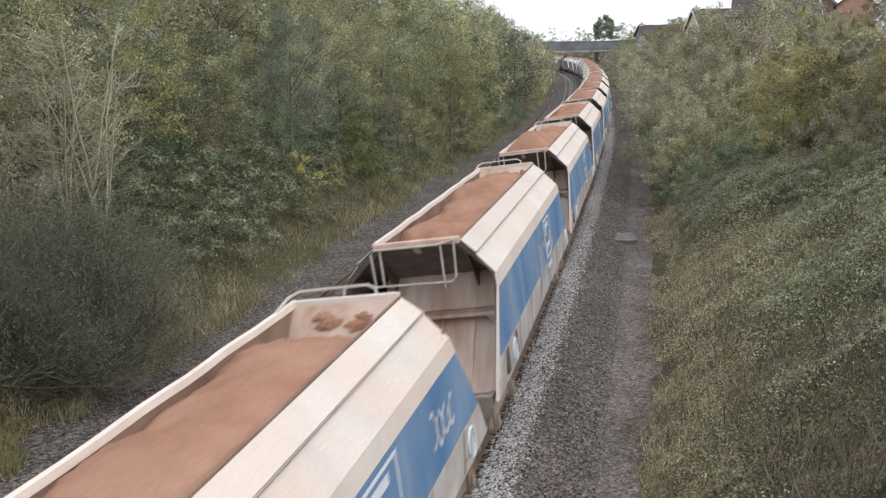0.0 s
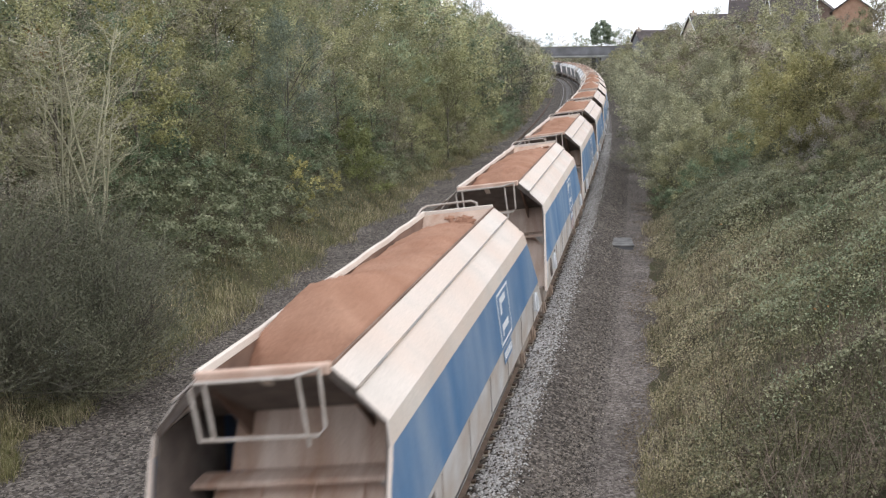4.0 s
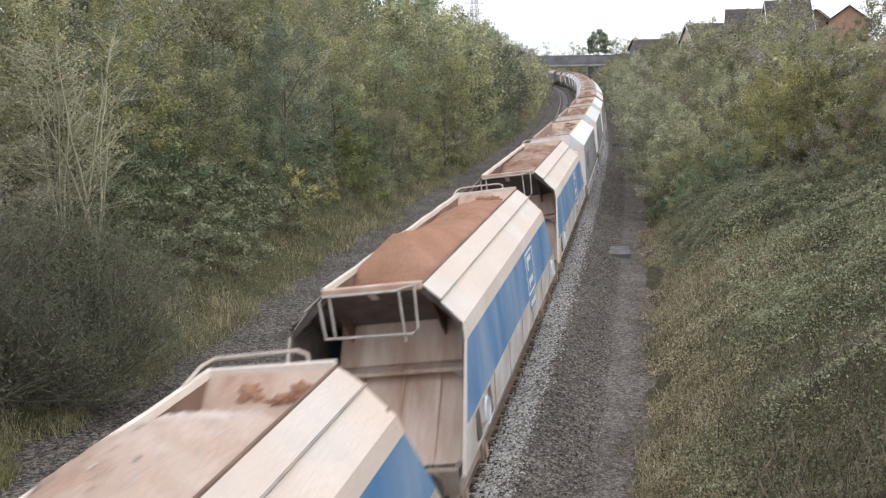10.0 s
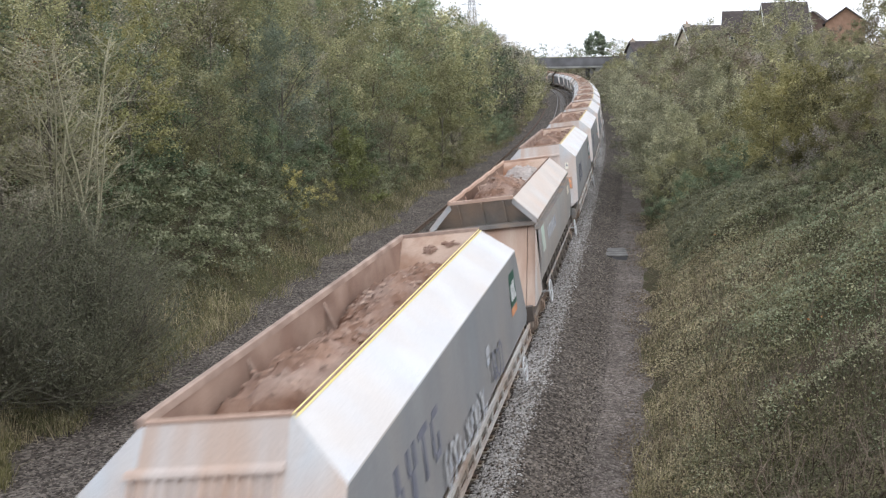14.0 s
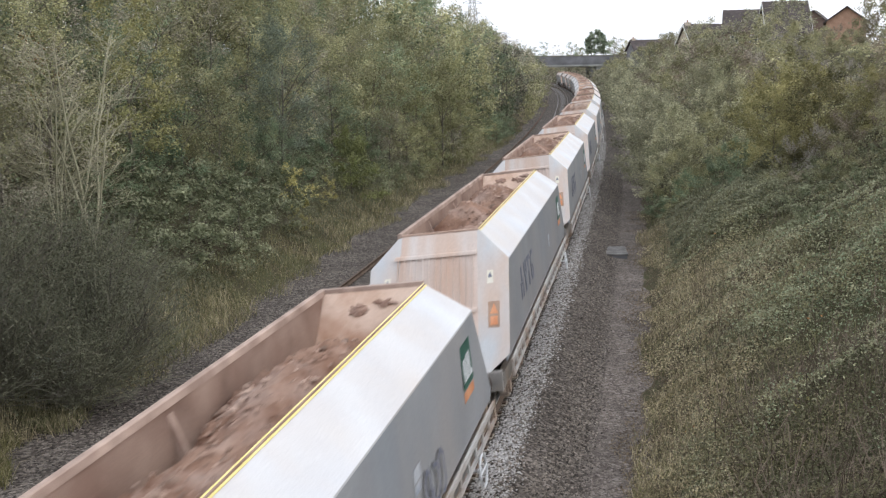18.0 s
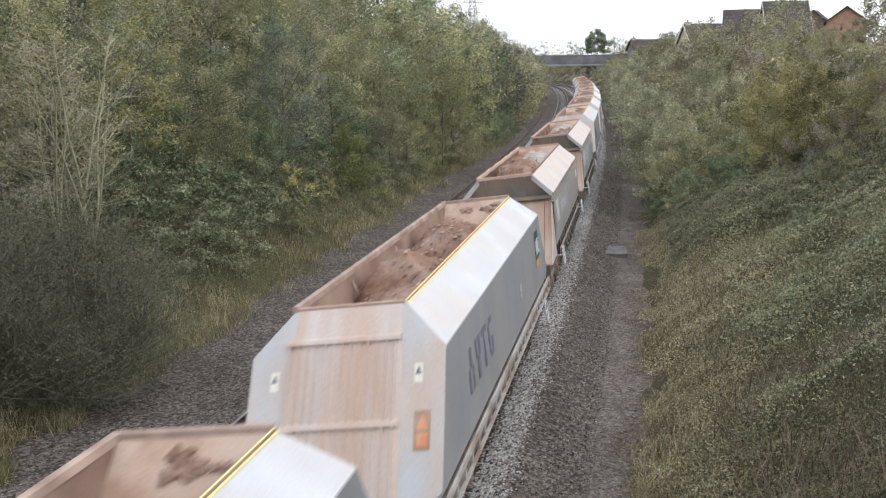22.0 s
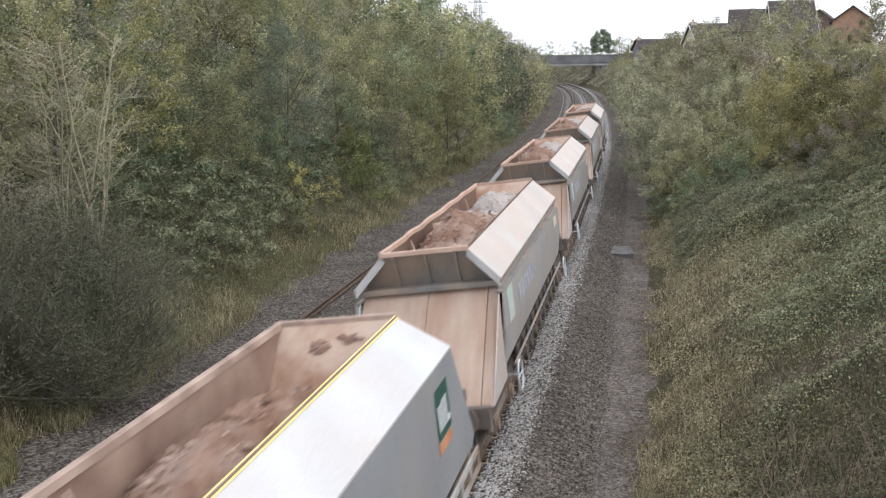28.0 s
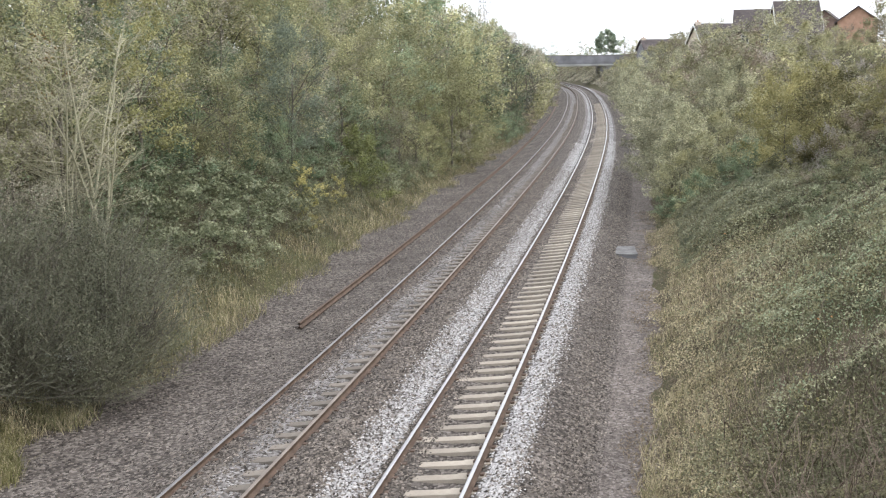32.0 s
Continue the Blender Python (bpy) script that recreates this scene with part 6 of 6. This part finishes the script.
def wagon_b(seed, load, paint=None):
    L = BODY["B"]
    h = L / 2
    k = 0.8

    def P(x, y, z):
        return (x, y - h, z)

    def E(x, z, out=0.0):
        return (x, -(AZ - z) * k - out - h, z)
    t = tagged(new("box_hopper_wagon"), "silver grey bogie hopper wagon with ribbed ends and crushed stone", "hopper wagon", "wagons of the train")
    for sx in (-1, 1):
        plates("cover", "silver", t, [([P(sx * AX, 0, AZ), P(sx * AX, L, AZ), P(sx * SX, L + 0.38, SZ), P(sx * SX, -0.44, SZ)], (0, 0, -0.03))], "bright silver sloping cover")
        sd = plates("side", "grey_side", t, [([P(sx * SX, -0.44, SZ - 0.03), P(sx * SX, L + 0.38, SZ - 0.03), P(sx * 1.34, L + 1.3, 1.36), P(sx * 1.33, L + 1.15, 1.22), P(sx * 1.33, -1.7, 1.22)], (-sx * 0.03, 0, 0))], "slate grey side sheet")
        bm = bmesh.new()
        box(bm, *sorted((sx * 1.36, sx * 1.4)), -1.5 - h, L + 1.2 - h, 1.1, 1.18)
        box(bm, *sorted((sx * 1.36, sx * 1.4)), -1.5 - h, L + 1.2 - h, 0.86, 0.92)
        for i in range(24):
            y = -1.45 + i * (L + 2.6) / 23 - h
            box(bm, *sorted((sx * 1.365, sx * 1.395)), y - 0.05, y + 0.05, 0.918, 1.102)
        part("side_sill", bm, "sill", t, "light grey slotted side sill")
        x0, x1 = sorted((sx * (SX + 0.001), sx * (SX + 0.006)))

        def mark(name, mat, boxes, label=""):
            for y0, y1, z0, z1 in boxes:
                bm_ = bmesh.new()
                xa = SX - (SZ - (z0 + z1) / 2) * 0.025 + 0.004
                box(bm_, *sorted((sx * xa, sx * (xa + 0.005))), y0 - h, y1 - h, z0, z1)
                part(name, bm_, mat, t, label)
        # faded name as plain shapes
        mark("name_mark", "navy_mark", [(0.9, 1.02, 1.75, 2.1), (1.02, 1.2, 2.1, 2.4), (1.2, 1.32, 1.75, 2.1), (1.55, 1.67, 2.1, 2.4), (1.67, 1.85, 1.75, 2.1), (1.85, 1.97, 2.1, 2.4), (2.15, 2.6, 2.3, 2.4), (2.32, 2.44, 1.75, 2.3), (2.8, 2.9, 1.85, 2.3), (2.9, 3.2, 2.3, 2.4), (2.9, 3.2, 1.75, 1.85), (3.1, 3.2, 1.85, 2.05)], "faded navy painted name")
        mark("logo_panel", "green_mark", [(L - 0.75, L - 0.05, 1.98, 2.62)], "dark green logo panel")
        bm = bmesh.new()
        for y0, y1, z0, z1 in ((L - 0.68, L - 0.6, 2.08, 2.4), (L - 0.56, L - 0.5, 2.08, 2.4), (L - 0.46, L - 0.4, 2.08, 2.44), (L - 0.36, L - 0.3, 2.08, 2.44), (L - 0.26, L - 0.2, 2.08, 2.44), (L - 0.2, L - 0.1, 2.08, 2.15)):
            box(bm, *sorted((sx * (SX - 0.004), sx * (SX + 0.001))), y0 - h, y1 - h, z0, z1)
        part("logo_bar", bm, "white_mark", t)
        mark("logo_stripe", "orange_mark", [(L - 0.75, L - 0.05, 1.8, 1.94)], "orange stripe")
        mark("data_panel", "graffiti", [(6.9, 7.2, 1.9, 2.05), (6.9, 7.15, 1.75, 1.86)])
        bm = bmesh.new()
        ring(bm, (sx * 1.46, L - 0.6 - h, 0.72), (1, 0, 0), 0.24, 0.018)
        tube(bm, [(sx * 1.2, L - 0.6 - h, 0.72), (sx * 1.46, L - 0.6 - h, 0.72)], 0.02, 5)
        tube(bm, [(sx * 1.46, L - 0.82 - h, 0.72), (sx * 1.46, L - 0.38 - h, 0.72)], 0.014, 5)
        part("brake_wheel", bm, "white_mark", t, "white hand brake wheel")
    bm = bmesh.new()
    slab(bm, [P(AX - 0.005, 0, AZ + 0.004), P(AX - 0.005, L, AZ + 0.004), P(AX + 0.045, L + 0.02, AZ - 0.037), P(AX + 0.045, -0.02, AZ - 0.037)], (0.003, 0, 0.006))
    part("edge_strip", bm, "yellow", t, "yellow edge strip")
    # ribbed leading end
    for d, name in ((0, "end_face"),):
        plates(name, "grey_end", t, [([E(-AX, AZ), E(AX, AZ), E(SX, SZ), E(SX, 1.35), E(0.98, 1.05), E(-0.98, 1.05), E(-SX, 1.35), E(-SX, SZ)], (0, 0.03, 0.0))], "light grey ribbed end sheet")
    plates("end_stain", "dusty_light", t, [([E(-0.76, AZ - 0.02, 0.004), E(0.76, AZ - 0.02, 0.004), E(0.8, 1.3, 0.004), E(-0.86, 1.3, 0.004)], (0, -0.003, 0.0))], "sand-coloured streaks down the end")
    for i in range(13):
        x = -0.82 + i * 0.125
        plates("rib", "dusty_light", t, [([E(x - 0.012, 3.05, 0.005), E(x + 0.012, 3.05, 0.005), E(x + 0.012, 1.15, 0.005), E(x - 0.012, 1.15, 0.005)], (0, -0.035, 0.014))])
    for z in (3.06, 2.1):
        plates("cross_rail", "dusty_light", t, [([E(-0.88, z + 0.025, 0.005), E(0.76, z + 0.025, 0.005), E(0.76, z - 0.025, 0.005), E(-0.88, z - 0.025, 0.005)], (0, -0.07, -0.01))])

    def face_mark(name, mat, pts, out, label=""):
        return plates(name, mat, t, [([E(x, z, out) for x, z in pts], (0, -0.004, 0))], label)
    for sx in (-1, 1):
        face_mark("data_plate", "label_cream", [(sx * 1.02 - 0.06, 2.72), (sx * 1.02 + 0.06, 2.72), (sx * 1.02 + 0.06, 2.5), (sx * 1.02 - 0.06, 2.5)], 0.006, "small cream warning label")
        face_mark("data_triangle", "navy_mark", [(sx * 1.02, 2.69), (sx * 1.02 + 0.045, 2.6), (sx * 1.02 - 0.045, 2.6)], 0.012)
    face_mark("warning_plate", "sign_dark", [(0.98, 2.2), (1.2, 2.2), (1.2, 1.78), (0.98, 1.78)], 0.006, "rust brown plate with orange triangle")
    face_mark("warning_triangle", "orange_mark", [(1.09, 2.17), (1.17, 2.0), (1.01, 2.0)], 0.012)
    face_mark("warning_text", "orange_mark", [(1.02, 1.96), (1.16, 1.96), (1.16, 1.82), (1.02, 1.82)], 0.012)
    plates("rear_plate", "grey_end", t, [([P(-AX, L + 0.02, AZ - 0.08), P(AX, L + 0.02, AZ - 0.08), P(SX - 0.03, L + 0.38, SZ), P(1.3, L + 1.3, 1.1), P(-1.3, L + 1.3, 1.1), P(-SX + 0.03, L + 0.38, SZ)], (0, -0.03, 0))])
    opening(t, L, "inside_rust", "inside_pale", "rim_worn", 0.07, (2.6, 5.6))
    spill(t, L, AZ, seed, "rock_load", 6, 0.16)
    bm = bmesh.new()
    box(bm, -AX, AX, -h - 0.01, -h + 0.05, AZ - 0.08, AZ + 0.012)
    part("rim", bm, "rim", t)
    bm = bmesh.new()
    for y in (1.8, 5.3, 8.8):
        slab(bm, [P(-0.95, y - 1.4, 1.15), P(-0.95, y + 1.4, 1.15), P(-0.95, y + 0.5, 0.45), P(-0.95, y - 0.5, 0.45)], (1.9, 0, 0))
    part("hopper_chute", bm, "frame", t)
    V, F = load_mesh(L, seed, 3.22, 0.12, 2.0, 0.3, 9, 2.6)
    V[:, 2] = np.minimum(V[:, 2], AZ - 0.36 + (AX - np.abs(V[:, 0])) * 0.8)
    shared("stone_load", np_mesh("stone_load", V, F, [load]), t)["label"] = "heap of crushed brown and grey stone"
    rubble(t, V, 1500, 0.04, seed, "load_rock" if load == "rock_load" else "load_rock_mixed")
    if paint == 1:
        scrawl(t, 4.4 - h, 6.2 - h, 1.35, 2.35, "graffiti_blue", seed)
    elif paint == 2:
        scrawl(t, 3.2 - h, 6.4 - h, 1.2, 1.7, "graffiti", seed)
        scrawl(t, 7.2 - h, 8.3 - h, 1.3, 1.9, "navy_mark", seed + 3)
    elif paint == 3:
        scrawl(t, 1.4 - h, 3.4 - h, 1.2, 1.7, "graffiti_red", seed)
        scrawl(t, 7.6 - h, 8.6 - h, 1.3, 1.8, "navy_mark", seed + 3)
    running_gear(t, (0.1 - h, L - 0.3 - h), -1.85 - h, L + 1.35 - h, 1.18, "steel_grey")
    return t


def wagon_c(seed, turn_y, paint=None):
    L = BODY["C"]
    h = L / 2
    zt = 3.42

    def P(x, y, z):
        return (x, y - h, z)
    t = tagged(new("open_hopper_wagon"), "dusty grey bogie hopper wagon with sloping end sheet and crushed stone", "hopper wagon", "wagons of the train")
    for sx in (-1, 1):
        plates("cover", "silver_dusty", t, [([P(sx * AX, 0, zt), P(sx * AX, L, zt), P(sx * 1.37, L + 0.1, 2.83), P(sx * 1.37, -0.12, 2.83)], (0, 0, -0.03))], "dusty silver sloping cover")
        plates("cover_lip", "steel_grey", t, [([P(sx * 1.37, -0.12, 2.83), P(sx * 1.37, L + 0.1, 2.83), P(sx * 1.37, L + 0.1, 2.74), P(sx * 1.37, -0.12, 2.74)], (-sx * 0.03, 0, 0))])
        plates("cover_end", "grey_end", t, [([P(sx * AX, 0.0, zt - 0.035), P(sx * 1.37, -0.12, 2.795), P(sx * 1.34, -0.11, 2.68), P(sx * (AX - 0.02), 0.02, zt - 0.17)], (0, 0.03, 0))])
        plates("side_top", "grey_mid", t, [([P(sx * 1.27, 0.1, 2.82), P(sx * 1.27, L, 2.82), P(sx * 1.27, L, 2.6), P(sx * 1.27, 0.1, 2.6)], (-sx * 0.03, 0, 0))])
        plates("ledge", "steel_grey", t, [([P(sx * 1.25, -0.1, 2.6), P(sx * 1.38, -0.1, 2.58), P(sx * 1.38, L + 0.1, 2.58), P(sx * 1.25, L + 0.1, 2.6)], (0, 0, -0.03))])
        plates("side", "grey_mid", t, [([P(sx * 1.38, -0.12, 2.55), P(sx * 1.38, L + 0.1, 2.55), P(sx * 1.38, L + 0.3, 1.95), P(sx * 1.3, L - 0.15, 1.3), P(sx * 1.3, -0.3, 1.3), P(sx * 1.38, -0.25, 1.9)], (-sx * 0.03, 0, 0))], "dull grey side sheet")

        def mark(name, mat, boxes, label=""):
            for y0, y1, z0, z1 in boxes:
                bm_ = bmesh.new()
                xa = 1.384 if z0 > 1.9 else 1.384 - (1.95 - (z0 + z1) / 2) * 0.08
                box(bm_, *sorted((sx * xa, sx * (xa + 0.005))), y0 - h, y1 - h, z0, z1)
                part(name, bm_, mat, t, label)
        mark("panel_mark", "mint_mark", [(0.2, 0.85, 1.92, 2.54)], "mint green painted panel")
        mark("name_mark", "graffiti", [(1.7 + 0.42 * i, 2.0 + 0.42 * i, 1.98, 2.3) for i in range(6)], "faded pale painted name")
        mark("data_panel", "label_cream", [(L - 1.25, L - 0.55, 2.2, 2.45)], "pale data panel")
        for y in (0.3, L - 0.2):
            bm = bmesh.new()
            ring(bm, (sx * 1.44, y - h, 0.92), (1, 0, 0), 0.27, 0.022)
            tube(bm, [(sx * 1.1, y - h, 0.92), (sx * 1.44, y - h, 0.92)], 0.02, 5)
            tube(bm, [(sx * 1.44, y - h - 0.26, 0.92), (sx * 1.44, y - h + 0.26, 0.92)], 0.014, 5)
            part("brake_wheel", bm, "white_mark", t, "pale hand brake wheel")
        for i in range(10):
            bm = bmesh.new()
            y = 1.2 + i * 0.85
            tube(bm, [P(sx * 1.26, y, 1.24), P(sx * 1.32, y, 0.82)], 0.035, 6)
            disc(bm, P(sx * 1.32, y, 0.8), (1, 0, 0), 0.11, 0.08, 10)
            slab(bm, [P(sx * 1.3, y + 0.1, 1.2), P(sx * 1.3, y + 0.4, 1.2), P(sx * 1.22, y + 0.3, 0.74), P(sx * 1.22, y + 0.12, 0.74)], (-sx * 0.05, 0, 0))
            part("door_gear", bm, "bogie", t)
        bm = bmesh.new()
        tube(bm, [P(sx * 1.34, 0.4, 1.08), P(sx * 1.34, L - 0.4, 1.08)], 0.03, 6)
        part("air_pipe", bm, "steel_grey", t)
    # leading end
    bm = bmesh.new()
    box(bm, -AX - 0.03, AX + 0.03, -h - 0.05, -h + 0.05, zt - 0.05, zt + 0.03)
    part("rim", bm, "rim", t)
    w = plates("end_wall", "steel_grey", t, [([P(-AX, 0.0, zt - 0.05), P(AX, 0.0, zt - 0.05), P(1.3, 0.28, 2.8), P(1.3, 0.3, 2.76), P(-1.3, 0.3, 2.76), P(-1.3, 0.28, 2.8)], (0, 0.03, 0.01))], "grey recessed end wall")
    for x in (-0.6, 0.0, 0.55):
        plates("rib", "steel_grey", w, [([P(x, -0.01, zt - 0.06), P(x + 0.03, -0.01, zt - 0.06), P(x + 0.03, 0.3, 2.76), P(x, 0.3, 2.76)], (0, -0.08, -0.02))])
    bm = bmesh.new()
    box(bm, -1.28, 1.28, 0.05 - h, 0.36 - h, 2.66, 2.76)
    part("end_beam", bm, "steel_grey", t)
    for k_, (x0, x1) in enumerate(((-1.27, -0.04), (-0.03, 1.06), (1.075, 1.27))):
        plates("end_sheet", "dusty_end", t, [([P(x0, 0.22, 2.66), P(x1, 0.22, 2.66), P(x1, -1.86, 1.06), P(x0, -1.86, 1.06)], (0, 0.03, -0.03 + 0.004 * k_))], "sand-stained sloping end sheet")
    plates("wing", "grey_end", t, [([P(1.28, -0.12, 2.55), P(1.28, -1.86, 1.06), P(1.28, -0.3, 1.06)], (0.02, 0, 0))])
    plates("wing", "grey_end", t, [([P(-1.28, -0.12, 2.55), P(-1.28, -1.86, 1.06), P(-1.28, -0.3, 1.06)], (-0.02, 0, 0))])
    plates("rear_plate", "grey_end", t, [([P(-1.3, L + 0.06, 2.8), P(1.3, L + 0.06, 2.8), P(1.28, L + 1.6, 1.1), P(-1.28, L + 1.6, 1.1)], (0, -0.03, 0))])
    bm = bmesh.new()
    box(bm, 0.75, 0.82, -1.75 - h, -1.7 - h, 1.1, 1.35)
    part("end_stop", bm, "frame", t)
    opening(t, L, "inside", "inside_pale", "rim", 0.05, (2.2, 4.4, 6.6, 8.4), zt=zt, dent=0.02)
    bm = bmesh.new()
    for y in (2.2, 5.1, 8.0):
        slab(bm, [P(-0.9, y - 1.4, 1.2), P(-0.9, y + 1.4, 1.2), P(-0.9, y + 0.5, 0.45), P(-0.9, y - 0.5, 0.45)], (1.8, 0, 0))
    part("hopper_chute", bm, "frame", t)
    V, F = load_mesh(L, seed, 3.27, 0.1, 1.7, 0.34, 8, 2.2)
    V[:, 2] = np.minimum(V[:, 2], zt - 0.32 + (AX - np.abs(V[:, 0])) * 0.85)
    edge = turn_y + 0.5 * np.sin(V[:, 0] * 5 + seed) + 0.35 * np.sin(V[:, 0] * 13 + 2)
    rear = V[:, 1] > edge
    shared("stone_load", np_mesh("stone_load", V, F, ["rock_load", "pale_load"], False, np.where(rear[F[:, 0]], 1, 0)), t)["label"] = "crushed brown stone with pale grey stone behind it"
    rubble(t, V[~rear], 800, 0.04, seed, "load_rock")
    rubble(t, V[rear], 900, 0.036, seed + 1, "load_rock_pale")
    if paint == 1:
        scrawl(t, 2.0 - h, 4.6 - h, 1.5, 2.1, "graffiti", seed, 1.39)
        scrawl(t, 6.6 - h, 8.4 - h, 1.7, 2.2, "graffiti_blue", seed + 2, 1.39)
    running_gear(t, (-0.1 - h, L + 0.1 - h), -1.9 - h, L + 1.6 - h, 1.12, "shade")
    return t


MODELS = {
    "A": [wagon_a(101), wagon_a(102, 1), wagon_a(103, 2), wagon_a(104, 3), wagon_a(105, None, "mixed"), wagon_a(106, 3, "rough")],
    "B": [wagon_b(201, "rock_load"), wagon_b(202, "pink_load", 1), wagon_b(203, "rock_load", 2), wagon_b(204, "pink_load", 3)],
    "C": [wagon_c(301, -0.9), wagon_c(302, 1.2, 1)],
}
PICK = {"A": [1, 2, 0, 2, 0, 0, 3, 2, 0, 1, 4, 4, 0, 5], "B": [3, 0, 2, 0, 0, 2, 0, 0, 0, 1, 0, 3, 0, 0, 2], "C": [0, 0, 1, 0, 0, 0, 1]}
WAGONS = []
seen_model, count = set(), {"A": 0, "B": 0, "C": 0}
for kind in KINDS:
    model = MODELS[kind][PICK[kind][count[kind]]]
    count[kind] += 1
    if model.name in seen_model:
        WAGONS.append(copy_thing(model, Matrix()))
    else:
        seen_model.add(model.name)
        WAGONS.append(model)


def motions():
    run_t = np.arange(0, 32.01, 0.05)
    v = np.interp(run_t, SPEED_AT, SPEED)
    run = np.concatenate([[0], np.cumsum((v[1:] + v[:-1]) / 2 * 0.05)])
    nose = NOSE_1 - (BODY["A"] + GAP_REAR["A"] + GAP_FRONT["A"])
    lean = math.degrees(math.atan(CANT))
    for i, (kind, ob) in enumerate(zip(KINDS, WAGONS)):
        if i:
            nose += BODY[KINDS[i - 1]] + GAP_REAR[KINDS[i - 1]] + GAP_FRONT[kind]
        mid = nose + BODY[kind] / 2
        rows = []
        for t in np.arange(0, 32.01, 1.0):
            s = mid - float(np.interp(t, run_t, run))
            a, b = spot(s - 5.2, 0.0), spot(s + 5.2, 0.0)
            turn = math.degrees(math.atan2(float(b[0] - a[0]), float(b[1] - a[1])))
            rows.append((float(t), pose(float(a[0] + b[0]) / 2, float(a[1] + b[1]) / 2, 0.0, 0, -lean, -turn)))
        walk(ob, rows)


motions()
